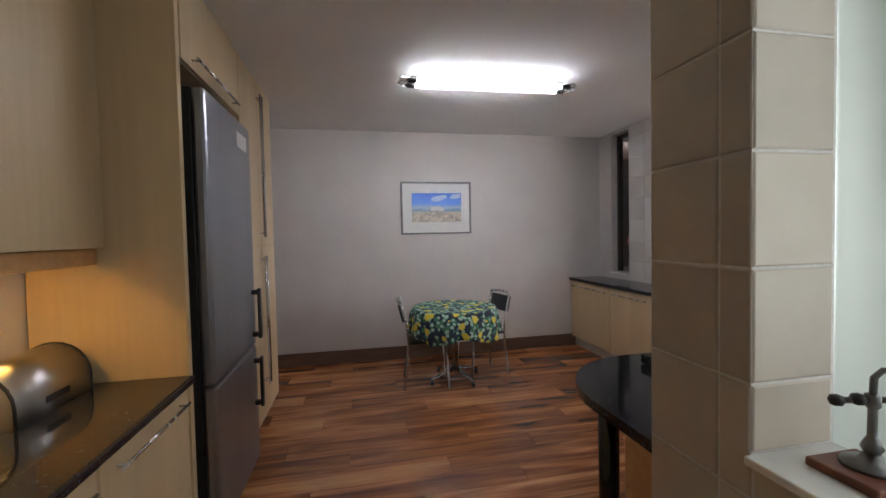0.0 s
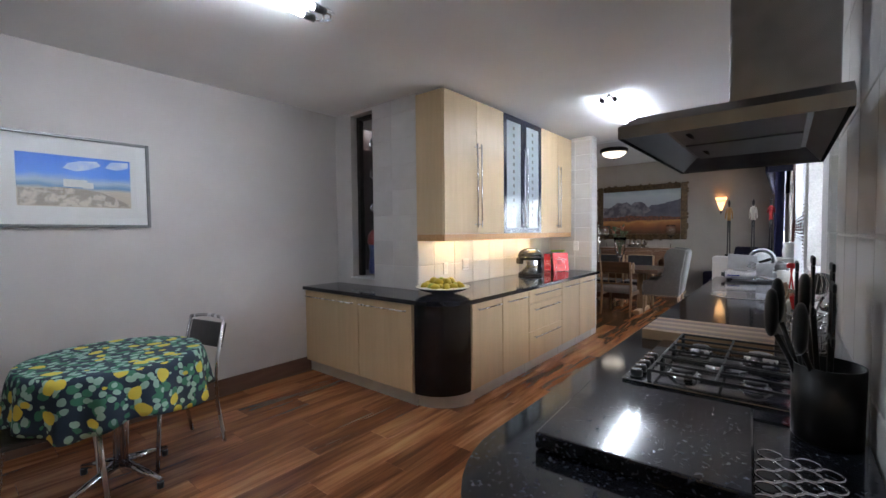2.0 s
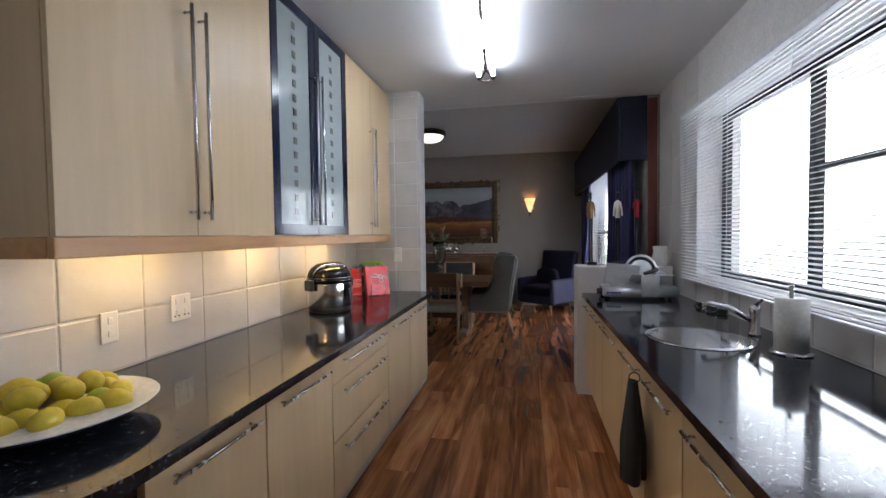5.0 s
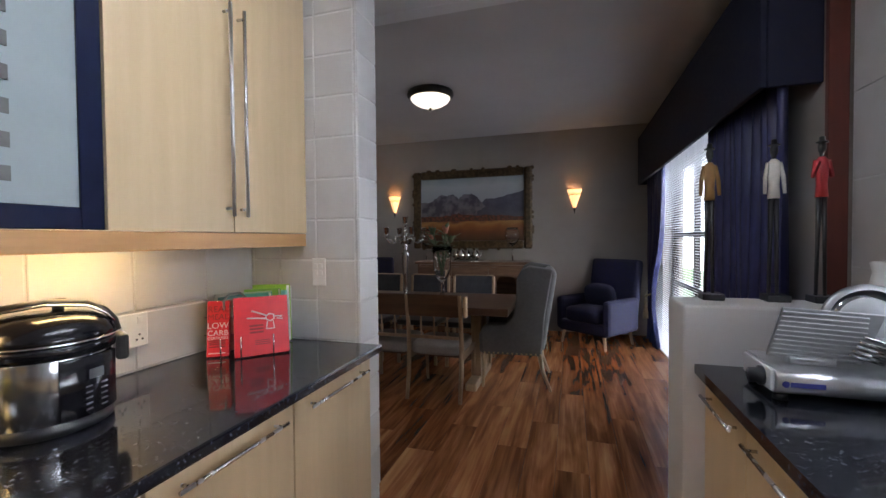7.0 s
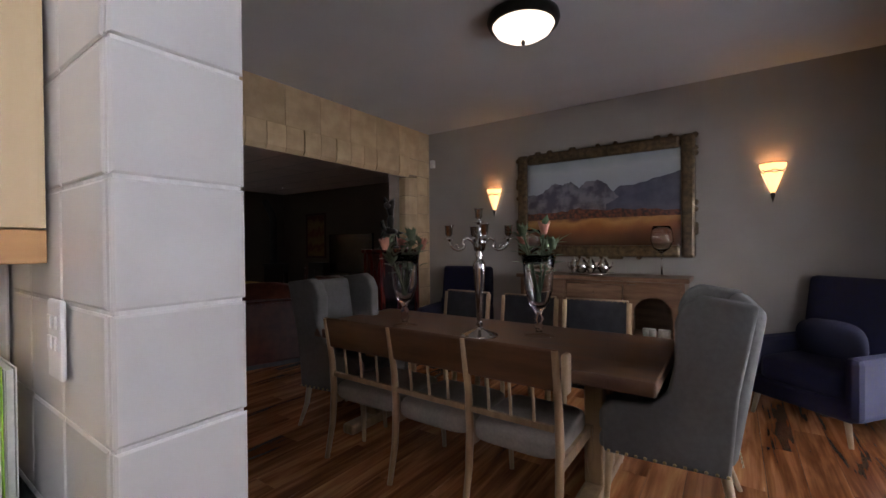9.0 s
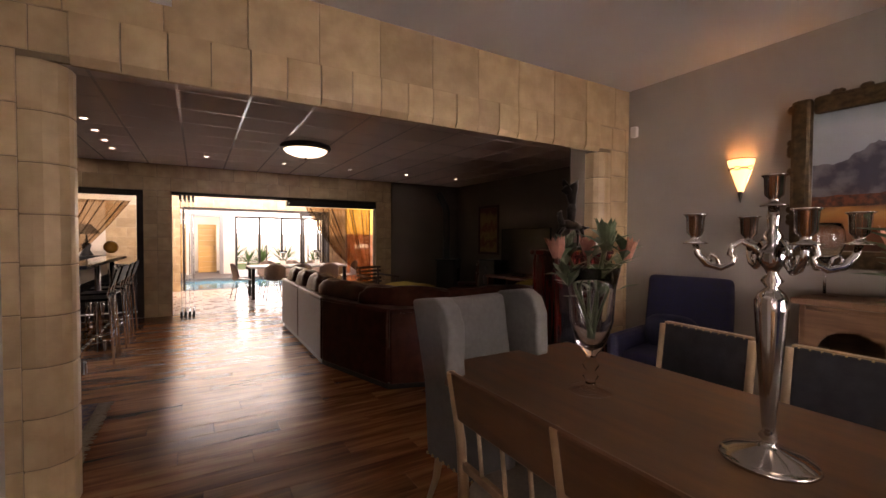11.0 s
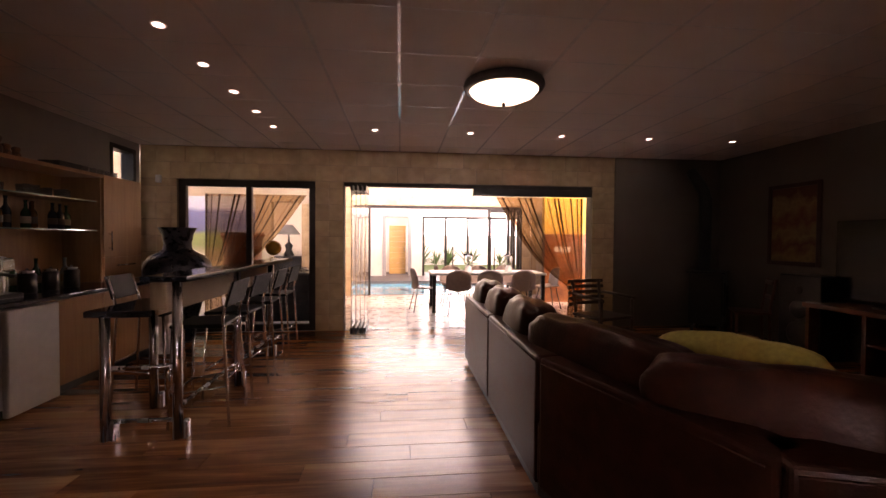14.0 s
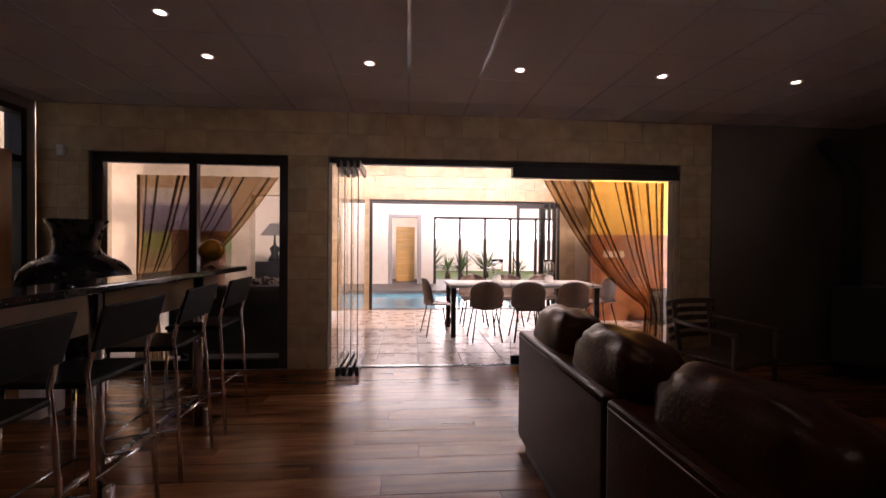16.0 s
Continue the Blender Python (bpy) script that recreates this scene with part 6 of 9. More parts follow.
c1 = studded_chair(pose(9.50, 5.07, 0, 0, 0, -4))
copy_thing(c1, pose(9.50, 4.44, 0, 0, 0, 0))
copy_thing(c1, pose(9.50, 3.88, 0, 0, 0, 3))

# candelabra
t = thing("candelabra", "tall five branch silver candelabra on the table", "candelabra", pose(8.885, 4.405, 0.79) @ Matrix.Diagonal((1.1, 1.1, 1.1, 1)))
CUP = [(0.03, 0), (0.032, 0.003), (0.012, 0.01), (0.011, 0.02), (0.021, 0.03), (0.023, 0.075), (0.028, 0.08), (0.03, 0.083)]
lathe("stem", [(0.105, 0), (0.112, 0.005), (0.108, 0.012), (0.092, 0.016), (0.075, 0.026), (0.03, 0.04), (0.013, 0.055), (0.022, 0.068), (0.013, 0.082), (0.016, 0.1), (0.026, 0.24), (0.037, 0.40), (0.038, 0.43), (0.030, 0.45), (0.013, 0.466),
               (0.026, 0.484), (0.013, 0.503), (0.018, 0.515), (0.036, 0.54), (0.030, 0.562), (0.013, 0.585), (0.022, 0.602), (0.012, 0.62), (0.015, 0.65), (0.012, 0.68)], SILVER, t, 32)
lathe("cup", CUP, SILVER, t, 20, (0, 0, 0.68))
for k in range(4):
    a = radians(40 + 90 * k)
    c, s = math.cos(a), math.sin(a)
    path_ = [(0.02, 0.545), (0.045, 0.575), (0.07, 0.588), (0.092, 0.575), (0.098, 0.552), (0.085, 0.545), (0.092, 0.528), (0.118, 0.515), (0.15, 0.525), (0.172, 0.552), (0.18, 0.58)]
    arm = tube("arm", [(r * c, r * s, z) for r, z in path_], [0.010, 0.009, 0.008, 0.008, 0.007, 0.007, 0.008, 0.009, 0.010, 0.009, 0.008], SILVER, t, 10)
    tube("scroll", [(q * c, q * s, z) for q, z in ((0.118, 0.515), (0.128, 0.545), (0.142, 0.552), (0.148, 0.54), (0.14, 0.532))], 0.005, SILVER, arm, 8)
    lathe("cup", CUP, SILVER, arm, 20, (0.18 * c, 0.18 * s, 0.58))

# vases with protea
GREENL = mat("grey green leaf", (0.10, 0.14, 0.07), (0.06, 0.09, 0.045), 0.6, 30, spread=0.1)
PINKB = mat("pink protea bract", (0.50, 0.22, 0.15), (0.36, 0.14, 0.10), 0.6, 30)


def leaf(bm, p, d, length, width, m_index=0):
    d = Vector(d).normalized()
    side = d.cross(Vector((0, 0, 1)))
    side = side.normalized() if side.length > 0.01 else Vector((1, 0, 0))
    nrm = side.cross(d)
    p = Vector(p)
    a = bm.verts.new(p)
    l, r = bm.verts.new(p + d * length * 0.5 + side * width / 2 + nrm * width * 0.15), bm.verts.new(p + d * length * 0.5 - side * width / 2 + nrm * width * 0.15)
    c, e = bm.verts.new(p + d * length * 0.5), bm.verts.new(p + d * length + Vector((0, 0, -0.1 * length)))
    for q in ((a, c, l), (a, r, c), (c, e, l), (c, r, e)):
        bm.faces.new(q).material_index = m_index


def vase(m, seed, n=5):
    r = random.Random(seed)
    t = thing("glass_vase", "footed clear glass vase on the table", "vase", m, "glass vases")
    lathe("bowl", [(0.068, 0), (0.07, 0.003), (0.02, 0.012), (0.013, 0.03), (0.024, 0.045), (0.013, 0.06), (0.026, 0.08), (0.013, 0.1), (0.02, 0.115), (0.045, 0.15), (0.065, 0.22), (0.07, 0.32), (0.083, 0.385),
                   (0.081, 0.386), (0.067, 0.32), (0.06, 0.22), (0.04, 0.155), (0.0, 0.13)], GLASS, t, 28, cap=False).visible_shadow = False
    f = thing("protea_bouquet", "protea stems with grey green leaves in the vase", "flowers", m, "protea bouquets")
    for k in range(n):
        a = 2 * math.pi * k / n + r.uniform(-0.3, 0.3)
        lean = r.uniform(0.05, 0.13)
        top = Vector((lean * math.cos(a), lean * math.sin(a), r.uniform(0.42, 0.50)))
        st = tube("stem", [(0.01 * math.cos(a + 2), 0.01 * math.sin(a + 2), 0.16), top * 0.6 + Vector((0, 0, 0.1)), top], 0.005, GREENL, f, 6)
        bm = bmesh.new()
        for i in range(16):
            b = 2.4 * i
            d = Vector((math.cos(b) * (0.35 + 0.03 * (i % 5)), math.sin(b) * (0.35 + 0.03 * (i % 5)), 1.0)) + top.normalized() * 0.6
            leaf(bm, top - Vector((0, 0, 0.02)) + Vector((math.cos(b), math.sin(b), 0)) * 0.012, d, r.uniform(0.06, 0.085), 0.028)
        part("flower_head", bm, PINKB if k % 2 else GREENL, st, "protea head")
        bm = bmesh.new()
        for i in range(9):
            b = r.uniform(0, 6.28)
            leaf(bm, top * r.uniform(0.55, 0.95) + Vector((0, 0, 0.03)), (math.cos(b), math.sin(b), r.uniform(0.2, 0.9)), r.uniform(0.08, 0.13), 0.032)
        part("foliage", bm, GREENL, st)
    return t


vase(pose(8.90, 5.06, 0.79) @ Matrix.Diagonal((1.38, 1.38, 1.38, 1)), 4, 6)
vase(pose(9.10, 4.08, 0.79) @ Matrix.Diagonal((1.38, 1.38, 1.38, 1)), 9, 5)

# sideboard
SIDEOAK = mat("aged brown oak", (0.20, 0.11, 0.06), (0.12, 0.06, 0.032), 0.45, 12, 0.06, stretch=(2, 0.25, 2))
t = thing("sideboard", "carved aged oak sideboard with arched niches", "sideboard", pose(11.39, 4.22, 0))
for y0, y1 in ((-0.82, -0.785), (-0.32, -0.285), (0.285, 0.32), (0.785, 0.82)):
    box("upright", (-0.46, y0, 0.08), (-0.01, y1, 1.015), SIDEOAK, t, 0.004)
box("back_board", (-0.02, -0.785, 0.08), (-0.005, 0.785, 1.015), SIDEOAK, t, 0)
for z in (0.10, 0.44, 0.985):
    box("shelf", (-0.45, -0.785, z), (-0.02, 0.785, z + 0.025), SIDEOAK, t, 0.003)
box("top", (-0.50, -0.86, 1.016), (-0.002, 0.86, 1.06), SIDEOAK, t, 0.012)
box("plinth", (-0.44, -0.82, 0), (-0.02, 0.82, 0.079), SIDEOAK, t, 0.005)
dr = box("drawer", (-0.475, -0.28, 0.80), (-0.44, 0.28, 0.98), SIDEOAK, t, 0.008)
lathe("knob", [(0.008, 0), (0.008, 0.015), (0.016, 0.02), (0.012, 0.03), (0, 0.031)], SIDEOAK, dr, 12).matrix_local = pose(-0.475, 0, 0.89, 0, -90, 0)
for k in (-1, 1):
    box("door_panel", (-0.472, k * 0.14 - 0.135, 0.13), (-0.44, k * 0.14 + 0.135, 0.79), SIDEOAK, t, 0.008)
for y0 in (-0.785, 0.32):
    bm = bmesh.new()
    c, z, r = y0 + 0.2325, 0.70, 0.17
    pts = arc(c, z, r, 0, 180, 12)
    outer_ = [(y0, 0.98), (y0 + 0.465, 0.98)]
    for xa in (-0.468, -0.445):
        va = [bm.verts.new((xa, y, q)) for y, q in pts]
        vb = [bm.verts.new((xa, y0 + 0.465 - 0.465 * i / 12, 0.98)) for i in range(13)]
        for i in range(12):
            bm.faces.new((va[i], va[i + 1], vb[i + 1], vb[i]))
        for s in (0, 1):
            e = va[0] if s == 0 else va[12]
            o = y0 + 0.465 if s == 0 else y0
            q = [bm.verts.new((xa, o, 0.98)), bm.verts.new((xa, o, 0.465)), bm.verts.new((xa, e.co.y, 0.465))]
            bm.faces.new([e] + q)
    ring_ = [[bm.verts.new((xa, y, q)) for y, q in pts] for xa in (-0.468, -0.445)]
    for i in range(12):
        bm.faces.new((ring_[0][i], ring_[0][i + 1], ring_[1][i + 1], ring_[1][i]))
    part("arched_front", bm, SIDEOAK, t, "arched niche front")
for y, z in ((-0.62, 0.466), (-0.53, 0.466), (-0.66, 0.466), (-0.48, 0.466), (0.5, 0.466), (0.6, 0.466)):
    tagged(lathe("cup", [(0.03, 0), (0.034, 0.01), (0.036, 0.08), (0.034, 0.082), (0.03, 0.012), (0, 0.01)], PAPER, None, 16), "white china cup with blue bands in the sideboard", "cup", "china cups").matrix_world = pose(11.39 - 0.36, 4.22 + y, z)
# tea service and large goblets
t = thing("tray", "oval silver tray on the sideboard", "tray", pose(11.14, 4.30, 1.06))
lathe("tray", [(0.2, 0), (0.24, 0.004), (0.25, 0.014), (0.245, 0.015), (0.22, 0.006), (0, 0.005)], SILVER, t, 32)
for dy, s in ((-0.13, 0.9), (0.0, 0.75), (0.1, 1.1), (0.18, 0.7)):
    p = thing("teapot", "silver teapot on the tray", "teapot", pose(11.12, 4.30 + dy, 1.075), "tea service")
    lathe("body", [(0.035 * s, 0), (0.04 * s, 0.01), (0.065 * s, 0.05), (0.06 * s, 0.1), (0.035 * s, 0.13), (0.036 * s, 0.135), (0.02 * s, 0.155), (0.006, 0.16), (0.009, 0.175), (0, 0.18)], SILVER, p, 20)
    tube("spout", [(0, -0.055 * s, 0.05), (0, -0.09 * s, 0.07), (0, -0.10 * s, 0.12)], [0.012, 0.009, 0.006], SILVER, p, 8)
    tube("handle", [(0, 0.055 * s, 0.11), (0, 0.10 * s, 0.11), (0, 0.105 * s, 0.07), (0, 0.06 * s, 0.04)], 0.005, SILVER, p, 8)
for y in (3.62, 4.98):
    t = thing("goblet", "large glass balloon goblet on the sideboard", "glass", pose(11.16, y, 1.06), "balloon goblets")
    lathe("glass", [(0.07, 0), (0.07, 0.004), (0.008, 0.012), (0.007, 0.22), (0.02, 0.235), (0.075, 0.28), (0.105, 0.36), (0.095, 0.45), (0.08, 0.50), (0.078, 0.50), (0.092, 0.45), (0.101, 0.36), (0.07, 0.285), (0, 0.245)], GLASS, t, 28, cap=False)

# painting
LAND = blocks_mat("mountain landscape painting", [(0.0, (0.07, 0.03, 0.014)), (0.12, (0.16, 0.055, 0.02)), (0.20, (0.30, 0.11, 0.03)), (0.25, (0.42, 0.20, 0.06)), (0.30, (0.10, 0.035, 0.025)), (0.40, (0.30, 0.33, 0.36)),
                  (0.62, (0.36, 0.39, 0.42)), (0.80, (0.42, 0.46, 0.48)), (1.0, (0.20, 0.27, 0.31))], 0.35, 3.4, 0.20, 2, 0.92, -0.12)
GILT = mat("dark gilt frame", (0.13, 0.085, 0.04), (0.06, 0.036, 0.016), 0.42, 24, 0.35, metal=0.35, bscale=50)
t = thing("landscape_painting", "large mountain landscape in a carved dark gilt frame", "painting", pose(11.395, 4.30, 1.24, 0, 0, -90))
box("canvas", (-0.84, -0.022, 0.12), (0.84, -0.006, 1.13), LAND, t, 0, "brown field under dark mountains and a pale sky")
for lo, hi in (((-0.96, -0.07, 0), (-0.83, -0.004, 1.25)), ((0.83, -0.07, 0), (0.96, -0.004, 1.25)), ((-0.828, -0.07, 0), (0.828, -0.004, 0.13)), ((-0.828, -0.07, 1.12), (0.828, -0.004, 1.25))):
    f = box("frame", lo, hi, GILT, t, 0.03)
r_ = random.Random(8)
for k in range(44):
    s = k % 4
    u = r_.uniform(-0.9, 0.9)
    p = ((-0.955, r_.uniform(0.02, 1.23)), (0.955, r_.uniform(0.02, 1.23)), (u, 0.005), (u, 1.245))[s]
    lathe("carving", [(0.0, -0.02), (0.025, -0.012), (0.032, 0), (0.02, 0.014), (0, 0.018)], GILT, t, 8).matrix_local = pose(p[0], -0.045, p[1], 90, r_.uniform(0, 90), 0)

# painted relief of the landscape
def painted(name, outline, y, material, parent):
    bm = bmesh.new()
    fr = [bm.verts.new((x, y, z)) for x, z in outline]
    bk = [bm.verts.new((x, y + 0.0025, z)) for x, z in outline]
    bm.faces.new(fr)
    for i in range(len(fr)):
        j = (i + 1) % len(fr)
        bm.faces.new((fr[j], fr[i], bk[i], bk[j]))
    bmesh.ops.recalc_face_normals(bm, faces=bm.faces)
    return part(name, bm, material, parent)


MTN = mat("slate violet paint", (0.17, 0.16, 0.18), (0.06, 0.055, 0.075), 0.45, 9, 0.2, lo=0.4, hi=0.6)
HILL = mat("dark blue paint", (0.085, 0.09, 0.12), (0.05, 0.05, 0.075), 0.45, 7, 0.2)
BUSH = mat("rust brown paint", (0.17, 0.05, 0.025), (0.05, 0.022, 0.015), 0.45, 26, 0.2, lo=0.4, hi=0.6)
r_ = random.Random(21)


def ridge(pts, base):
    line = []
    for (x0, z0), (x1, z1) in zip(pts, pts[1:]):
        for k in range(6):
            u = k / 6
            line.append((x0 + (x1 - x0) * u, z0 + (z1 - z0) * u + r_.uniform(-0.012, 0.012)))
    line.append(pts[-1])
    return [(pts[0][0], base)] + line[::1] + [(pts[-1][0], base)]


painted("painted_hill", ridge([(0.05, 0.66), (0.25, 0.78), (0.45, 0.80), (0.828, 0.90)], 0.50), -0.0245, HILL, t)
painted("painted_mountain", ridge([(-0.828, 0.74), (-0.66, 0.76), (-0.50, 0.87), (-0.40, 0.85), (-0.30, 0.87), (-0.20, 0.80), (-0.10, 0.87), (0.06, 0.86), (0.16, 0.74), (0.30, 0.60)], 0.50), -0.027, MTN, t)
painted("painted_hill", ridge([(0.10, 0.60), (0.35, 0.70), (0.60, 0.72), (0.828, 0.74)], 0.50), -0.0295, HILL, t)
painted("painted_scrub", ridge([(-0.828, 0.51), (-0.4, 0.53), (-0.2, 0.56), (0.1, 0.53), (0.4, 0.52), (0.828, 0.50)], 0.44), -0.032, BUSH, t)

# wall sconces
t0 = None
for y in (2.735, 5.61):
    if t0 is None:
        t0 = thing("wall_sconce", "lit amber glass cone wall light", "wall light", pose(11.394, y, 1.80, 0, 0, -90), "wall sconces")
        bm = bmesh.new()
        vs = []
        for z, w, d in ((0.03, 0.012, 0.018), (0.15, 0.05, 0.06), (0.29, 0.098, 0.10), (0.315, 0.10, 0.10)):
            vs.append([bm.verts.new((w * math.cos(math.pi * k / 12), -d * math.sin(math.pi * k / 12) - 0.003, z)) for k in range(13)])
        for a, b in zip(vs, vs[1:]):
            for k in range(12):
                bm.faces.new((a[k], b[k], b[k + 1], a[k + 1])).smooth = True
        part("shade", bm, SCONCE, t0, "glowing amber glass")
        lathe("tip", [(0.0, -0.05), (0.012, 0.0), (0.02, 0.035), (0.014, 0.05)], WINFRAME, t0, 12, (0, -0.012, 0.0))
        lathe("bulb", [(0.0, 0.15), (0.014, 0.16), (0.022, 0.19), (0.016, 0.215), (0, 0.22)], BULB, t0, 12, (0, -0.04, 0), "lit bulb inside the open shade")
        tube("band", [(0.088 * math.cos(math.pi * k / 12), -0.094 * math.sin(math.pi * k / 12) - 0.006, 0.24 + 0.012 * math.sin(k * 1.4)) for k in range(13)], 0.004, WINFRAME, t0, 6)
        tube("band", [(0.084 * math.cos(math.pi * k / 12), -0.09 * math.sin(math.pi * k / 12) - 0.006, 0.232 - 0.012 * math.sin(k * 1.4)) for k in range(13)], 0.004, WINFRAME, t0, 6)
        tube("rim", [(0.101 * math.cos(math.pi * k / 12), -0.101 * math.sin(math.pi * k / 12) - 0.003, 0.315) for k in range(13)], 0.005, WINFRAME, t0, 6)
    else:
        copy_thing(t0, pose(11.394, y, 1.80, 0, 0, -90))
t = thing("alarm_sensor", "small white alarm sensor in the corner", "sensor", pose(11.394, 6.60, 2.50, 0, 0, -90))
box("case", (-0.035, -0.05, 0), (0.035, -0.001, 0.11), WHITEP, t, 0.012)


def ceiling_bowl(m, r=0.28):
    t = thing("ceiling_lamp", "lit opal bowl ceiling lamp with a dark bronze rim", "ceiling lamp", m, "bowl ceiling lamps")
    lathe("rim", [(r * 0.86, -0.08), (r * 0.98, -0.075), (r * 1.03, -0.045), (r * 1.0, -0.012), (r * 0.9, 0)], WINFRAME, t, 48)
    lathe("bowl", [(0.0, -0.175), (r * 0.25, -0.17), (r * 0.55, -0.15), (r * 0.78, -0.115), (r * 0.87, -0.081)], BOWL, t, 48, cap=False)
    lathe("finial", [(0.0, -0.215), (0.012, -0.21), (0.016, -0.195), (0.01, -0.176)], WINFRAME, t, 12)
    return t


ceiling_bowl(pose(9.24, 4.24, DC), 0.245)
ceiling_bowl(pose(8.77, 9.93, LC), 0.335)


def armchair(m):
    t = thing("armchair", "navy blue armchair on slanted wooden feet", "armchair", m, "navy armchairs")
    pillow("seat", (0, 0.02, 0.40), (0.56, 0.66, 0.2), NAVY, t, None, 6)
    box("seat_frame", (-0.36, -0.36, 0.17), (0.36, 0.33, 0.32), NAVY, t, 0.03)
    bm = bmesh.new()
    add_box(bm, (-0.36, -0.07, 0), (0.36, 0.07, 0.78), 0.05, 3, pose(0, -0.33, 0.33, 10, 0, 0))
    part("backrest", bm, NAVY, t, "", True)
    for s in (-1, 1):
        box("arm", (s * 0.35 - 0.05, -0.34, 0.18), (s * 0.35 + 0.05, 0.34, 0.62), NAVY, t, 0.045)
        for y in (-0.28, 0.28):
            tube("foot", [(s * 0.30, y, 0.17), (s * 0.33, y * 1.06, 0.0)], [0.022, 0.014], LIGHTOAK, t, 10)
    pillow("cushion", (0.02, -0.10, 0.62), (0.44, 0.14, 0.34), NAVYD, t, pose(0, 0, 0, -14, 0, 6), 3, "dark scatter cushion")
    return t


a1 = armchair(pose(10.78, 2.46, 0, 0, 0, 52))
copy_thing(a1, pose(10.92, 5.92, 0, 0, 0, 100))

# dining window, blind, curtains, pelmet
t = structure(thing("window_dining", "wide dark framed dining room window", "window"))
for lo, hi in (((8.05, 1.46, 0), (8.11, 1.53, 2.28)), ((10.89, 1.46, 0), (10.95, 1.53, 2.28)), ((8.11, 1.46, 2.22), (10.89, 1.53, 2.28)), ((8.11, 1.46, 0), (10.89, 1.53, 0.05)), ((9.0, 1.465, 0.05), (9.06, 1.525, 2.22)), ((9.94, 1.465, 0.05), (10.0, 1.525, 2.22)),
               ((8.11, 1.465, 0.80), (10.89, 1.525, 0.86)), ((8.11, 1.465, 1.40), (10.89, 1.525, 1.46))):
    box("window_frame", lo, hi, WINFRAME, t, 0.003)
p = box("pane", (8.11, 1.493, 0.05), (10.89, 1.498, 2.22), GLASS, t, 0)
p.visible_shadow = False
venetian("venetian_blind", "white venetian blind over the dining room window", 8.0, 10.93, 1.72, 0.03, 2.28, 0.025, 18)
CURT = mat("royal blue satin curtain", (0.020, 0.024, 0.125), (0.012, 0.014, 0.075), 0.45, 12, 0.05, stretch=(4, 4, 0.5))
CURTD = mat("navy pelmet fabric", (0.010, 0.011, 0.034), (0.007, 0.008, 0.024), 0.8, 30, 0.08, bscale=300)


def curtain(name, label, x0, x1, y, z0, z1, folds, tie=None, amp=0.035, material=None):
    t = thing(name, label, "curtain", pose(0, 0, 0), "curtains")

    def f(u, v):
        z = z1 + (z0 - z1) * v
        k = 1.0
        if tie:
            k = 1 - 0.72 * math.exp(-((z - tie[0]) / 0.55) ** 2) - (0.35 if z < tie[0] else 0) * min(1, (tie[0] - z) / 0.3) * 0.4
        xa = tie[1] if tie else x0
        x = xa + ((x0 + (x1 - x0) * u) - xa) * k
        return (x, y + amp * (0.6 + 0.4 * k) * math.sin(2 * math.pi * folds * u + 0.6 * math.sin(3 * v)) + 0.01 * math.sin(17 * u + 4 * v), z)
    cloth_sheet("drape", f, folds * 10, 26, material or CURT, t, "", 0.004)
    return t


curtain("curtain", "royal blue satin curtain tied back with a tassel", 10.25, 11.25, 1.765, 0.02, 2.3, 9, (0.62, 11.12))
curtain("curtain", "royal blue satin curtain hanging closed", 7.37, 8.62, 1.765, 0.02, 2.3, 11)
t = thing("tie_back_tassel", "gold rope tie back with a tassel", "tassel", pose(11.0, 1.835, 0.62))
GOLDR = mat("gold rope", (0.42, 0.36, 0.24), (0.3, 0.25, 0.16), 0.6, 60, 0.2)
lathe("tassel", [(0.035, -0.30), (0.03, -0.2), (0.018, -0.16), (0.026, -0.14), (0.012, -0.11), (0.022, -0.08), (0.01, -0.05), (0.01, 0)], GOLDR, t, 14)
tube("rope", [(-0.14, -0.03, 0.04), (-0.06, 0.02, 0.0), (0.0, 0.0, 0.0), (0.12, -0.04, 0.05)], 0.012, GOLDR, t, 8)
t = thing("pelmet", "deep navy fabric pelmet above the window", "pelmet", pose(0, 0, 0))
box("front", (7.335, 1.87, 2.12), (11.25, 1.90, 2.76), CURTD, t, 0.008)
box("side", (11.22, 1.645, 2.12), (11.25, 1.868, 2.76), CURTD, t, 0.006)
box("side", (7.335, 1.645, 2.12), (7.362, 1.868, 2.76), CURTD, t, 0.006)
box("top", (7.364, 1.645, 2.73), (11.218, 1.868, 2.755), CURTD, t, 0.004)
t = thing("door_trim", "dark red wooden trim beside the curtain", "trim", pose(0, 0, 0), "", "structure")
box("board", (7.298, 1.565, 0), (7.328, 1.645, 2.7), mat("dark red wood", (0.13, 0.03, 0.02), None, 0.4, 20, stretch=(2, 2, 0.2)), t, 0.003)

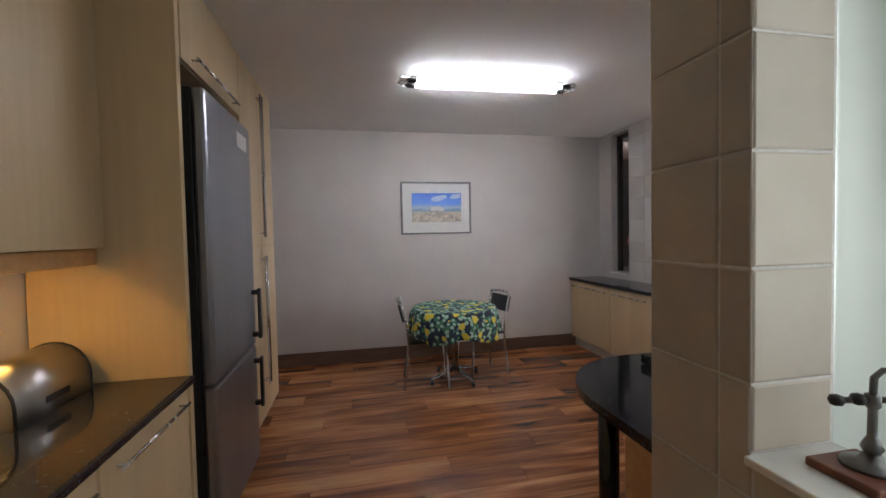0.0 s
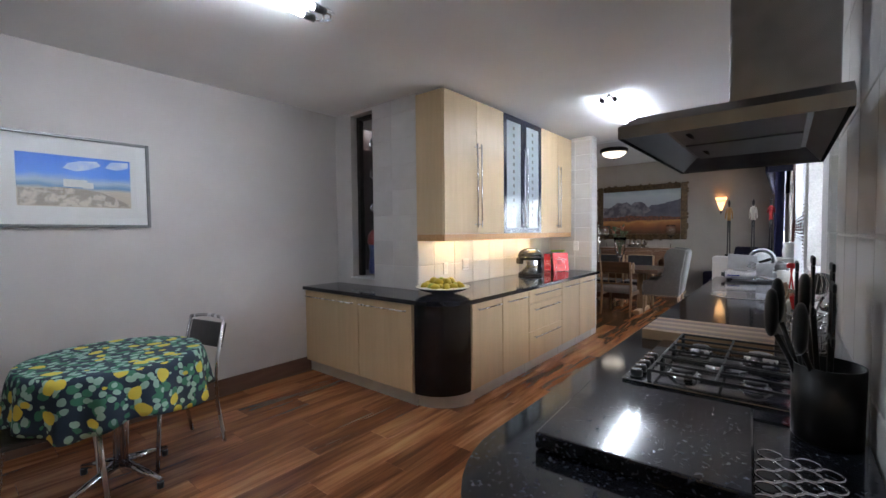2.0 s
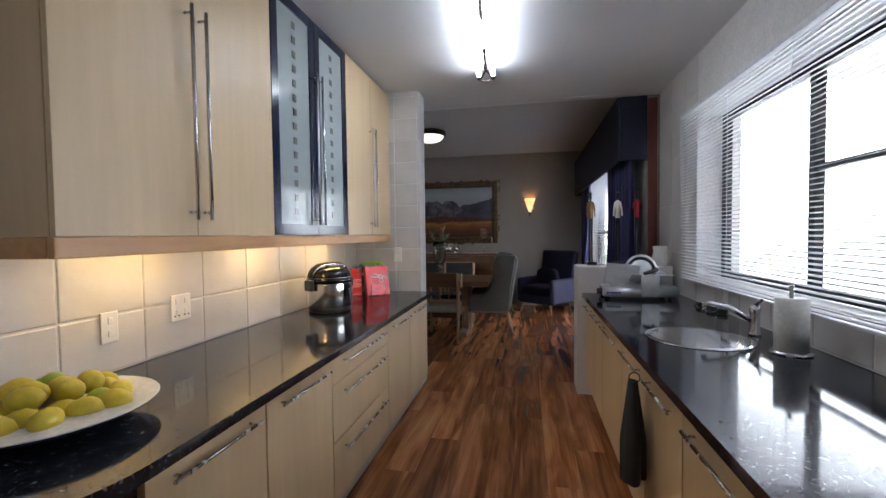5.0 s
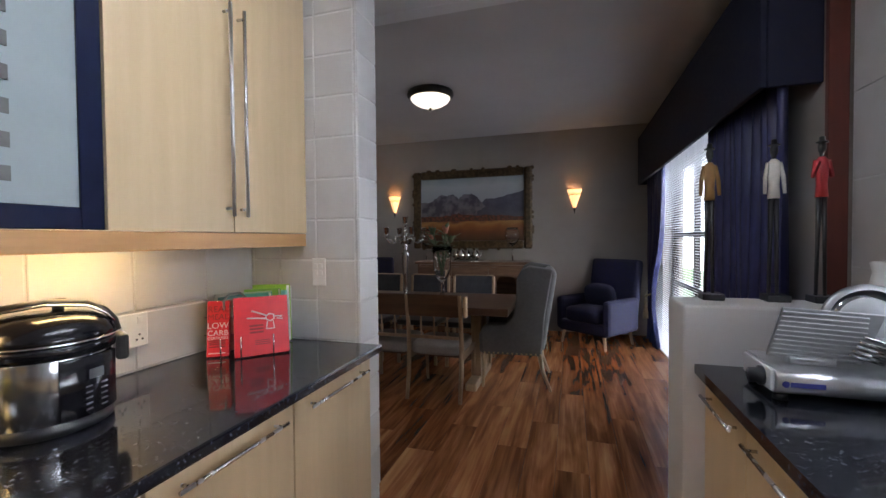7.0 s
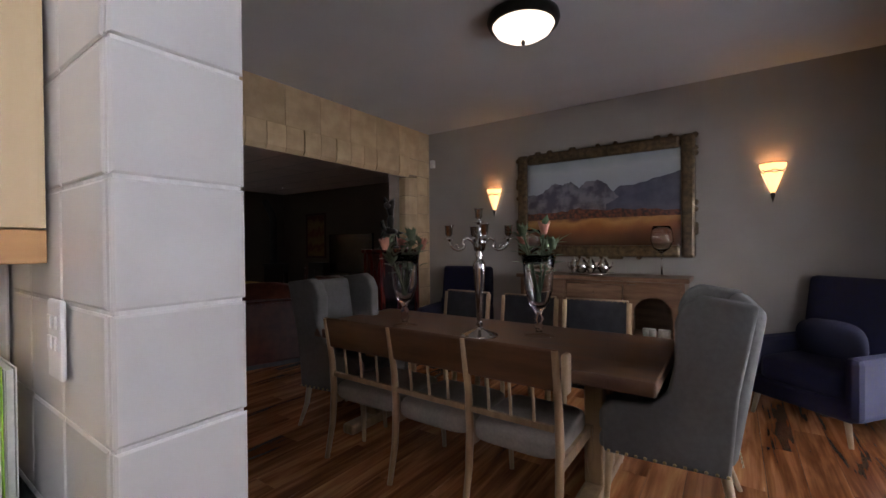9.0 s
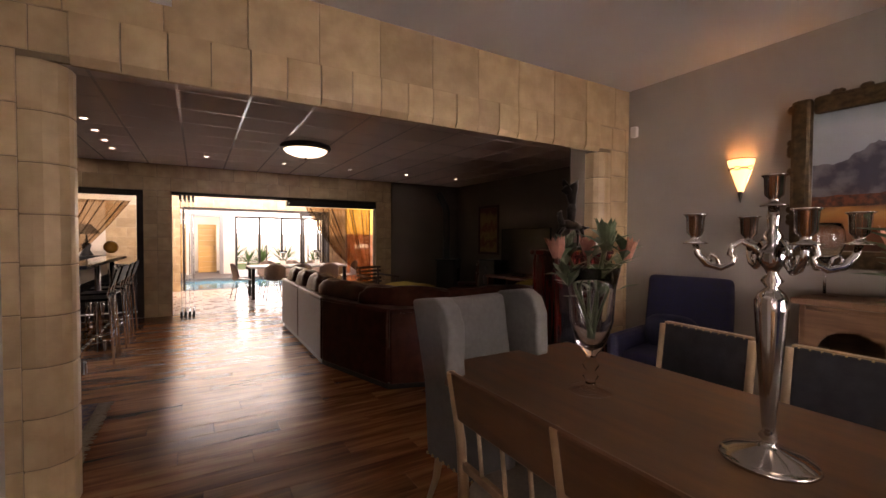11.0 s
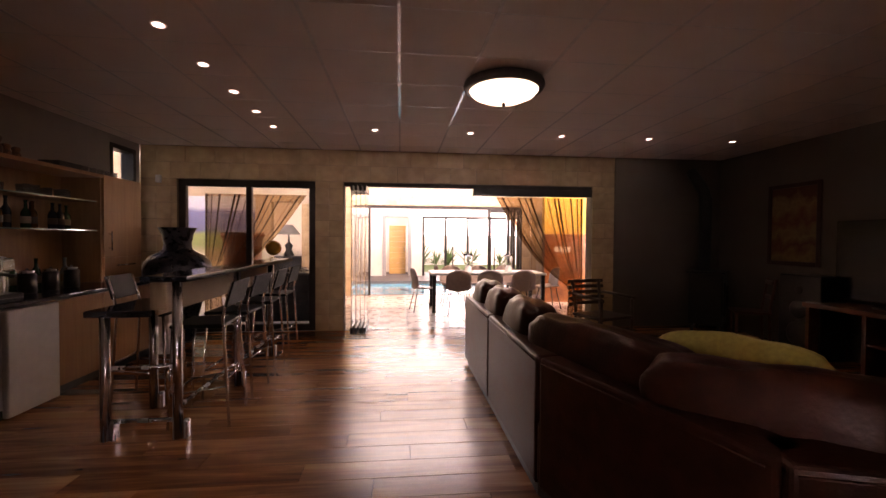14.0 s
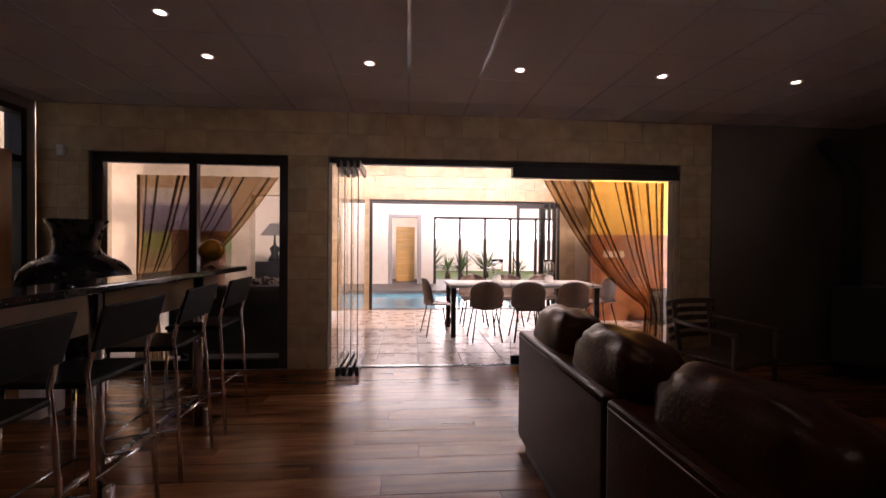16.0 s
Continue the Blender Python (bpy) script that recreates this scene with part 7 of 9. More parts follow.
# red cabinet with bronze
REDW = mat("polished red mahogany", (0.060, 0.007, 0.005), (0.03, 0.0035, 0.003), 0.2, 14, 0.02, stretch=(2, 2, 0.25))
t = thing("display_cabinet", "polished red mahogany display cabinet with glass doors", "cabinet", pose(10.36, 6.50, 0) @ Matrix.Diagonal((0.78, 1, 1, 1)))
box("body", (-0.42, -0.13, 0.10), (0.42, 0.155, 1.30), REDW, t, 0.004)
box("top", (-0.46, -0.17, 1.302), (0.46, 0.165, 1.345), REDW, t, 0.012)
box("plinth", (-0.44, -0.15, 0), (0.44, 0.16, 0.098), REDW, t, 0.006)
for s in (-1, 1):
    x0, x1 = sorted((s * 0.01, s * 0.41))
    bm = bmesh.new()
    for lo, hi in (((x0, -0.15, 0.13), (x0 + 0.06, -0.131, 1.28)), ((x1 - 0.06, -0.15, 0.13), (x1, -0.131, 1.28)), ((x0 + 0.06, -0.15, 0.13), (x1 - 0.06, -0.131, 0.2)), ((x0 + 0.06, -0.15, 1.21), (x1 - 0.06, -0.131, 1.28))):
        add_box(bm, lo, hi, 0.004, 1)
    d = part("door", bm, REDW, t)
    box("pane", (x0 + 0.06, -0.142, 0.2), (x1 - 0.06, -0.138, 1.21), BLACKGLOSS, d, 0, "dark glass")
    lathe("turned_post", [(0.02, 0.1), (0.026, 0.14), (0.014, 0.2), (0.02, 0.7), (0.014, 1.2), (0.026, 1.26), (0.02, 1.3)], REDW, t, 14, (s * 0.43, -0.14, 0))
BRONZE = mat("dark bronze", (0.03, 0.026, 0.022), (0.018, 0.016, 0.014), 0.35, 30, 0.1, metal=0.7)
bm = bmesh.new()
add_lathe(bm, [(0.17, 0), (0.18, 0.01), (0.15, 0.03), (0.05, 0.04), (0, 0.04)], 20)
add_tube(bm, [(-0.13, 0, 0.24), (-0.06, 0, 0.25), (0.04, 0, 0.25), (0.12, 0, 0.23)], [0.03, 0.05, 0.045, 0.035], 12)
add_tube(bm, [(-0.12, 0, 0.25), (-0.155, 0, 0.33), (-0.15, 0, 0.37), (-0.19, 0, 0.35)], [0.035, 0.026, 0.024, 0.012], 10)
for x, y, k in ((-0.12, 0.02, -0.10), (-0.11, -0.02, -0.14), (0.10, 0.02, 0.05), (0.12, -0.02, 0.07)):
    add_tube(bm, [(x, y, 0.22), (x + k * 0.6, y, 0.14), (x + k * 0.4, y, 0.03)], [0.02, 0.013, 0.009], 8)
add_tube(bm, [(0.13, 0, 0.24), (0.2, 0, 0.22), (0.27, 0, 0.23)], [0.014, 0.02, 0.006], 8)
add_tube(bm, [(0.0, 0, 0.27), (0.01, 0, 0.40), (0.02, 0, 0.48)], [0.04, 0.05, 0.03], 10)
add_tube(bm, [(0.02, 0, 0.45), (0.0, 0, 0.55), (0.03, 0, 0.62), (0.09, 0, 0.70)], [0.035, 0.055, 0.05, 0.01], 8)
add_tube(bm, [(0.0, 0, 0.56), (-0.07, 0.01, 0.60), (-0.11, 0.01, 0.58)], [0.04, 0.045, 0.012], 8)
add_tube(bm, [(0.0, 0.02, 0.58), (-0.04, 0.05, 0.66), (-0.05, 0.06, 0.71)], [0.04, 0.03, 0.008], 8)
ob = finish("bronze_statue", bm, BRONZE)
tagged(ob, "dark bronze statue of a horse under a tall figure", "statue")
ob.matrix_world = pose(10.34, 6.50, 1.345) @ Matrix.Diagonal((0.9, 0.9, 0.9, 1))
t = thing("candle", "small white candle on the cabinet", "candle", pose(10.62, 6.46, 1.345))
lathe("wax", [(0.02, 0), (0.02, 0.07), (0.016, 0.075), (0, 0.074)], PAPER, t, 14)


# ---- living room ----
# corner sofa
t = thing("corner_sofa", "large brown leather corner sofa with plump back cushions", "sofa", pose(0, 0, 0))
outer = [(8.74, 11.18), (8.66, 11.0), (8.66, 8.62), (9.0, 7.5), (9.97, 7.2), (11.7, 7.1)]
inner = [(11.7, 8.08), (10.2, 8.12), (9.72, 8.42), (9.66, 9.2), (9.66, 11.18)]
bm = bmesh.new()
add_prism(bm, outer[::1] + inner, 0.0, 0.06)
part("plinth", bm, BLACKP, t, "dark recessed base")
bm = bmesh.new()
add_prism(bm, outer + inner, 0.061, 0.40, 0.02)
part("base", bm, LEATHER, t)
segs = [((8.66, 11.15), (8.66, 9.9)), ((8.66, 9.89), (8.66, 8.63)), ((8.665, 8.61), (9.0, 7.51)), ((9.01, 7.495), (9.97, 7.2)), ((9.98, 7.197), (11.7, 7.1))]
for (ax, ay), (bx, by) in segs:
    d = Vector((bx - ax, by - ay, 0))
    nrm = Vector((-d.y, d.x, 0)).normalized()
    L_ = d.length
    bm = bmesh.new()
    add_box(bm, (0, -0.014, 0.045), (L_ - 0.004, 0.20, 0.765), 0.022, 3)
    ob = part("back_panel", bm, LEATHER, t, "leather back panel with a seam")
    ob.matrix_local = Matrix.Translation((ax, ay, 0)) @ Matrix.Rotation(math.atan2(d.y, d.x), 4, 'Z')
    tube("seam", [(0.02, -0.015, 0.735), (L_ - 0.03, -0.015, 0.735)], 0.004, LEATHER, ob, 6)
cush = [((8.84, 10.78), 0.62, 90), ((8.84, 10.12), 0.66, 90), ((8.85, 9.42), 0.72, 90), ((8.97, 8.55), 1.10, 104), ((9.32, 7.77), 1.0, 138), ((10.12, 7.40), 1.12, 171), ((11.15, 7.30), 1.1, 177)]
for i, ((x, y), w, a) in enumerate(cush):
    bm = bmesh.new()
    add_pillow(bm, (0, 0, 0), (w, 0.30 if i < 3 else 0.34, 0.46 if i < 3 else 0.40), pose(0, 0, 0, 0, 0, 0), 3.2 if i < 3 else 5.0, 12, 0.025)
    ob = part("back_cushion", bm, LEATHER, t, "plump leather back cushion")
    ob.matrix_local = pose(x, y, 0.74, 0, 0, a) @ pose(0, 0, 0, 8, 0, 0)
for x0, y0, x1, y1 in ((8.95, 10.3, 9.68, 11.15), (8.95, 9.4, 9.68, 10.29), (8.98, 8.5, 9.7, 9.39), (10.2, 7.45, 10.95, 8.12), (10.96, 7.42, 11.7, 8.1)):
    pillow("seat_cushion", ((x0 + x1) / 2, (y0 + y1) / 2, 0.44), (x1 - x0, y1 - y0, 0.18), LEATHER, t, None, 6)
YELLOW = mat("mustard fabric", (0.42, 0.34, 0.08), (0.33, 0.26, 0.06), 0.85, 40, 0.1, bscale=200)
for x, y, a, s in ((9.64, 8.42, -55, 0.85), (11.0, 7.62, -8, 0.7)):
    ob = tagged(pillow("throw_cushion", (0, 0, 0), (s, 0.18, 0.42), YELLOW, None, None, 3, "", 10, 0.02), "mustard yellow cushion leaning on the sofa back", "cushion", "throw cushions")
    ob.matrix_world = pose(x, y, 0.70 if s > 0.8 else 0.74, -18, 0, a)
ob = tagged(pillow("throw_cushion", (0, 0, 0), (0.4, 0.16, 0.36), YELLOW, None, None, 3, "", 10, 0.02), "mustard yellow cushion in the sofa corner", "cushion", "throw cushions")
ob.matrix_world = pose(9.12, 10.75, 0.70, -12, 0, 95)

# bar
BARWOOD = mat("honey veneer", (0.36, 0.19, 0.085), (0.30, 0.15, 0.065), 0.38, 12, 0.02, stretch=(2, 2, 0.2))
t = thing("bar_counter", "raised black granite bar with steel posts", "bar", pose(0, 0, 0))
prism("raised_top", [(6.16, 9.40), (6.46, 9.40), (6.46, 12.2), (6.16, 12.2)], 1.10, 1.14, GRANITE, t, 0.008)
prism("lower_top", [(5.78, 9.44), (6.19, 9.44), (6.19, 10.1), (5.78, 10.1)], 0.855, 0.90, GRANITE, t, 0.008)
box("panel", (6.20, 9.50, 0.86), (6.225, 12.15, 1.098), mat("cream bar panel", (0.34, 0.24, 0.16), None, 0.5, 10), t, 0.003)
box("panel_end", (6.19, 9.46, 0.902), (6.30, 9.485, 1.098), LIGHTOAK, t, 0.003)
for x, y, z in ((6.355, 9.485, 1.099), (5.885, 9.485, 0.854), (6.36, 10.55, 1.099), (6.36, 11.55, 1.099), (5.885, 10.05, 0.854)):
    p = lathe("post", [(0.032, 0), (0.032, z)], STEEL, t, 18, (x, y, 0))
    box("floor_bracket", (x + 0.036, y - 0.03, 0), (x + 0.075, y + 0.03, 0.13), STEEL, p, 0.012)
for z in (0.13, 0.50):
    tube("cross_rail", [(5.92, 9.485, z), (6.32, 9.485, z)], 0.015, STEEL, t)
tube("foot_rail", [(6.36, 9.52, 0.22), (6.36, 11.52, 0.22)], 0.016, STEEL, t)


STOOLB = mat("matt black stool vinyl", (0.007, 0.007, 0.007), (0.011, 0.010, 0.010), 0.5, 30, 0.03, spec=0.08)


def bar_stool(m):
    """A bar stool that looks to -x."""
    t = thing("bar_stool", "black and chrome bar stool at the bar", "bar stool", m, "bar stools")
    box("seat", (-0.20, -0.2, 0.735), (0.17, 0.2, 0.765), STOOLB, t, 0.014)
    for s in (-1, 1):
        tube("front_leg", [(-0.21, s * 0.20, 0.0), (-0.18, s * 0.18, 0.735)], 0.011, CHROME, t, 8)
        tube("back_leg", [(0.21, s * 0.20, 0.0), (0.17, s * 0.185, 0.70), (0.16, s * 0.185, 0.80), (0.19, s * 0.185, 0.93), (0.23, s * 0.18, 1.07)], 0.011, CHROME, t, 8)
        tube("side_rail", [(-0.2, s * 0.192, 0.25), (0.2, s * 0.196, 0.30)], 0.008, CHROME, t, 8)
    tube("foot_rest", [(-0.2, -0.192, 0.25), (-0.2, 0.192, 0.25)], 0.009, CHROME, t, 8)
    tube("back_rail", [(0.195, -0.195, 0.36), (0.195, 0.195, 0.36)], 0.008, CHROME, t, 8)
    bm = bmesh.new()
    add_box(bm, (-0.008, -0.2, -0.1), (0.008, 0.2, 0.1), 0.007, 2, pose(0.215, 0, 0.985, 0, 16, 0))
    part("backrest", bm, STOOLB, t, "curved black back")
    return t


st = bar_stool(pose(6.42, 9.82, 0, 0, 0, 3))
for y, a in ((10.38, -2), (10.98, 2), (11.57, 0)):
    copy_thing(st, pose(6.42, y, 0, 0, 0, a))
copy_thing(st, pose(5.72, 10.3, 0, 0, 0, 185))

t = thing("urn", "huge dark glazed urn standing on the floor", "urn", pose(4.90, 12.40, 0))
lathe("urn", [(0.19, 0), (0.2, 0.03), (0.24, 0.3), (0.31, 0.6), (0.385, 0.85), (0.41, 0.98), (0.39, 1.08), (0.32, 1.16), (0.22, 1.21), (0.175, 1.25), (0.165, 1.32), (0.185, 1.45), (0.225, 1.525), (0.228, 1.54), (0.205, 1.54), (0.165, 1.44), (0.145, 1.30)], mat("dark pewter", (0.05, 0.05, 0.055), (0.03, 0.03, 0.035), 0.28, 14, 0.05, metal=0.8), t, 32)
t = thing("globe_lamp", "amber glass disc ornament on a small stand", "ornament", pose(6.31, 11.86, 1.14))
lathe("disc", [(0.0, -0.05), (0.06, -0.04), (0.095, 0), (0.06, 0.04), (0, 0.05)], mat("amber glass", (0.65, 0.33, 0.05), (0.45, 0.2, 0.03), 0.12, 10, metal=0.6), t, 24).matrix_local = pose(0, 0, 0.145, 80, 0, 20)
tube("stand", [(-0.05, 0, 0.005), (0, 0, 0.03), (0.05, 0, 0.005), (0.0, 0, 0.03), (0, 0, 0.06)], 0.006, BRASS, t, 8)

# back bar
t = thing("bar_base_cabinet", "honey veneer bar base cabinet with a dark top", "cabinet", pose(0, 0, 0))
box("body", (4.16, 7.6, 0.09), (4.93, 9.80, 0.858), BARWOOD, t, 0.003)
box("body", (4.16, 10.33, 0.09), (4.93, 12.0, 0.858), BARWOOD, t, 0.003)
box("plinth", (4.16, 7.6, 0), (4.88, 12.0, 0.088), BLACKP, t, 0.002)
for y0, y1 in ((8.6, 9.2), (9.21, 9.79), (10.34, 10.9), (10.91, 11.45), (11.46, 11.99)):
    box("door", (4.931, y0, 0.1), (4.95, y1, 0.85), BARWOOD, t, 0.002)
t = thing("bar_worktop", "dark granite top of the back bar", "worktop", pose(0, 0, 0))
box("slab", (4.16, 7.6, 0.862), (4.98, 12.02, 0.90), GRANITE, t, 0.006)
t = thing("bar_fridge", "small white bar fridge under the counter", "fridge", pose(0, 0, 0))
box("body", (4.4, 9.83, 0.09), (4.93, 10.31, 0.84), WHITEP, t, 0.006)
box("door", (4.935, 9.83, 0.03), (4.985, 10.31, 0.845), WHITEP, t, 0.012)
t = thing("bin", "white pedal bin beside the bar cabinet", "bin", pose(5.08, 11.82, 0))
box("body", (-0.08, -0.12, 0), (0.08, 0.12, 0.66), WHITEP, t, 0.02)
box("lid", (-0.085, -0.125, 0.662), (0.085, 0.125, 0.70), WHITEP, t, 0.015)
t = thing("bar_cupboard", "tall honey veneer cupboard with a steel handle", "cupboard", pose(0, 0, 0))
box("body", (4.16, 11.45, 0.902), (4.58, 12.12, 2.10), BARWOOD, t, 0.003)
d = box("door", (4.581, 11.45, 1.18), (4.60, 12.12, 2.10), BARWOOD, t, 0.002)
bar_handle(d, (4.60, 11.53, 1.25), (4.60, 11.53, 1.47), (0.03, 0, 0))
d = box("drawer_front", (4.581, 11.45, 0.905), (4.60, 12.12, 1.172), BARWOOD, t, 0.002)
bar_handle(d, (4.60, 11.62, 1.08), (4.60, 11.95, 1.08), (0.03, 0, 0))
t = thing("bar_shelves", "veneered shelf unit with glass shelves of bottles", "shelves", pose(0, 0, 0))
box("back_board", (4.16, 8.6, 0.902), (4.18, 11.44, 2.06), BARWOOD, t, 0)
box("top_shelf", (4.16, 8.6, 2.062), (4.60, 11.445, 2.10), BARWOOD, t, 0.004)
box("side", (4.18, 11.42, 0.902), (4.58, 11.44, 2.06), BARWOOD, t, 0)
for z in (1.47, 1.79):
    box("glass_shelf", (4.19, 8.62, z), (4.55, 11.415, z + 0.012), mat("green glass shelf", (0.25, 0.35, 0.32), None, 0.08, 10, metal=0.2), t, 0)
r_ = random.Random(21)
BCOLS = [mat("bottle glass", c, None, 0.1, 10) for c in ((0.02, 0.05, 0.02), (0.10, 0.04, 0.01), (0.2, 0.2, 0.2), (0.25, 0.12, 0.03), (0.03, 0.03, 0.04))]
BLABEL = [mat("bottle label", c, None, 0.6, 30) for c in ((0.30, 0.25, 0.17), (0.07, 0.045, 0.03), (0.16, 0.10, 0.05))]
THINGLASS = bpy.data.materials.new("thin drinking glass")
THINGLASS.use_nodes = True
_n = THINGLASS.node_tree
_b = _n.nodes["Principled BSDF"]
_b.inputs["Base Color"].default_value = (0.55, 0.57, 0.57, 1)
_b.inputs["Roughness"].default_value = 0.06
_tr, _mx = _n.nodes.new("ShaderNodeBsdfTransparent"), _n.nodes.new("ShaderNodeMixShader")
_mx.inputs[0].default_value = 0.62
_n.links.new(_b.outputs[0], _mx.inputs[1])
_n.links.new(_tr.outputs[0], _mx.inputs[2])
_n.links.new(_mx.outputs[0], _n.nodes["Material Output"].inputs[0])
BOT = [(0.035, 0), (0.038, 0.005), (0.038, 0.15), (0.03, 0.18), (0.014, 0.21), (0.013, 0.27), (0.016, 0.272), (0.016, 0.29), (0, 0.29)]
TUMB = [(0.028, 0), (0.034, 0.09), (0.032, 0.09), (0.026, 0.006), (0, 0.006)]
proto = {}
y = 9.2
while y < 11.35:
    for z in (0.9005, 1.4825, 1.8025):
        k = r_.randrange(5)
        x = 4.36 + r_.uniform(-0.08, 0.1)
        s = r_.uniform(0.75, 1.05)
        if z > 1.7:
            if "t" not in proto:
                proto["t"] = tagged(lathe("tumbler", TUMB, THINGLASS, None, 14, cap=False), "clear glass tumbler on the bar shelf", "glass", "bar glasses")
                proto["t"].matrix_world = pose(x, y, z)
            else:
                copy_thing(proto["t"], pose(x, y, z))
            copy_thing(proto["t"], pose(x - 0.09, y + 0.04, z))
        elif r_.random() < 0.85 and not (z > 1 and y < 10.18):
            if k not in proto:
                b = proto[k] = thing("bottle", "dark liquor bottle on the bar shelf", "bottle", pose(x, y, z), "liquor bottles")
                lathe("glass", BOT, BCOLS[k], b, 14)
                lathe("label", [(0.0386, 0.05), (0.0386, 0.12)], BLABEL[k % 3], b, 14, cap=False)
            else:
                b = copy_thing(proto[k], pose(x, y, z))
                if z > 1:
                    b.scale = (1, 1, 0.9)
    y += 0.105
CLAY = mat("painted brown clay", (0.20, 0.10, 0.05), (0.06, 0.035, 0.025), 0.5, 24, 0.1, lo=0.42, hi=0.58)
for y, s_, lb in ((10.0, 1.9, "tall carved brown clay mask jar on the shelf top"), (10.16, 1.15, "small brown clay jar on the shelf top"), (10.27, 1.0, "small brown clay jar on the shelf top"), (10.39, 1.1, "small brown clay jar on the shelf top"), (10.5, 0.75, "little clay bowl on the shelf top"), (10.6, 0.7, "little clay bowl on the shelf top")):
    tagged(lathe("clay_jar", [(0.03 * s_, 0), (0.05 * s_, 0.03 * s_), (0.053 * s_, 0.07 * s_), (0.036 * s_, 0.10 * s_), (0.046 * s_, 0.125 * s_), (0.048 * s_, 0.15 * s_), (0.03 * s_, 0.165 * s_), (0, 0.17 * s_)], CLAY, None, 18), lb, "jar", "clay jars").matrix_world = pose(4.42, y, 2.10)
t = thing("black_box", "low black box on the shelf top", "box", pose(4.42, 11.1, 2.10))
box("case", (-0.10, -0.15, 0), (0.10, 0.15, 0.07), BLACKP, t, 0.006)
for y in (11.46, 11.58, 11.70, 11.82, 11.94):
    copy_thing(proto["t"], pose(4.40, y, 2.1015))
t = thing("microwave", "small black microwave on the glass shelf", "microwave", pose(4.38, 9.92, 1.4825))
box("body", (-0.16, -0.22, 0.006), (0.14, 0.22, 0.25), BLACKP, t, 0.008)
box("door", (0.141, -0.21, 0.02), (0.155, 0.12, 0.24), BLACKGLOSS, t, 0.004, "glossy black door")
box("panel", (0.141, 0.125, 0.02), (0.152, 0.21, 0.24), BLACKP, t, 0.003)
for x in (-0.12, 0.10):
    for y in (-0.18, 0.18):
        lathe("foot", [(0.012, 0), (0.012, 0.006)], BLACKP, t, 8, (x, y, 0))
t = thing("coffee_machine", "steel coffee machine on the back bar", "coffee machine", pose(4.62, 9.98, 0.90))
box("body", (-0.18, -0.2, 0.012), (0.1, 0.2, 0.34), STEEL, t, 0.03)
box("drip_tray", (0.101, -0.17, 0.012), (0.22, 0.17, 0.05), BLACKP, t, 0.01)
box("head", (0.101, -0.15, 0.22), (0.18, 0.15, 0.33), STEEL, t, 0.02)
tube("portafilter", [(0.14, 0.03, 0.21), (0.26, 0.05, 0.19)], 0.014, BLACKP, t)
box("foot_pad", (-0.17, -0.19, 0), (0.2, 0.19, 0.011), BLACKP, t, 0.002)
for y in (10.45, 10.7, 10.95):
    t = thing("kitchen_canister", "black canister on the back bar", "canister", pose(4.62, y, 0.90), "canisters")
    lathe("body", [(0.06, 0), (0.065, 0.01), (0.065, 0.17), (0.05, 0.18)], BLACKP, t, 20)
    lathe("lid", [(0.052, 0.181), (0.052, 0.2), (0.01, 0.205), (0.012, 0.22), (0, 0.222)], STEEL, t, 20)

# west tall window
t = structure(thing("window_west", "narrow tall window beside the bar cupboard", "window"))
for lo, hi in (((4.0, 12.25, 0.95), (4.16, 12.31, 2.64)), ((4.0, 12.72, 0.95), (4.16, 12.78, 2.64)), ((4.0, 12.31, 2.58), (4.16, 12.72, 2.64)), ((4.0, 12.31, 0.95), (4.16, 12.72, 1.0)), ((4.0, 12.31, 2.11), (4.16, 12.72, 2.17))):
    box("window_frame", lo, hi, WINFRAME, t, 0.004)
p = box("pane", (4.05, 12.31, 1.0), (4.055, 12.72, 2.58), GLASS, t, 0)
p.visible_shadow = False
t = thing("alarm_sensor", "small white alarm sensor by the window", "sensor", pose(4.42, 12.87, 2.2))
box("case", (-0.035, -0.05, 0), (0.035, -0.001, 0.11), WHITEP, t, 0.012)

# far glazing
t = structure(thing("window_bar", "dark framed sliding window behind the bar", "window"))
for lo, hi in (((4.65, 12.93, 0), (4.75, 13.01, 2.27)), ((6.52, 12.93, 0), (6.62, 13.01, 2.27)), ((4.75, 12.93, 2.17), (6.52, 13.01, 2.27)), ((5.60, 12.93, 0.10), (5.68, 13.01, 2.17)), ((4.75, 12.93, 0), (6.52, 13.01, 0.1))):
    box("window_frame", lo, hi, WINFRAME, t, 0.004)
for a, b in ((4.75, 5.60), (5.68, 6.52)):
    p = box("pane", (a, 12.967, 0.1), (b, 12.973, 2.17), GLASS, t, 0)
    p.visible_shadow = False
t = structure(thing("door_folding", "frameless folding glass doors, stacked open on one side", "door"))
box("head_track", (7.04, 12.93, 2.21), (10.98, 13.02, 2.27), WINFRAME, t, 0.004)
box("head_cover", (9.04, 12.90, 2.10), (10.98, 13.0, 2.209), BLACKP, t, 0.004)
box("floor_track", (7.04, 12.95, -0.006), (10.98, 13.0, 0.006), STEEL, t, 0.001)
for k in range(4):
    x = 7.18 + k * 0.065
    p = box("leaf", (x, 12.62 + 0.01 * k, 0.10), (x + 0.010, 13.25, 2.11), GLASS, t, 0.002, "clear glass leaf folded back")
    p.visible_shadow = False
    for z0, z1 in ((0.008, 0.10), (2.11, 2.2)):
        box("clamp_rail", (x - 0.015, 12.61, z0), (x + 0.025, 13.26, z1), BLACKP, p, 0.006)
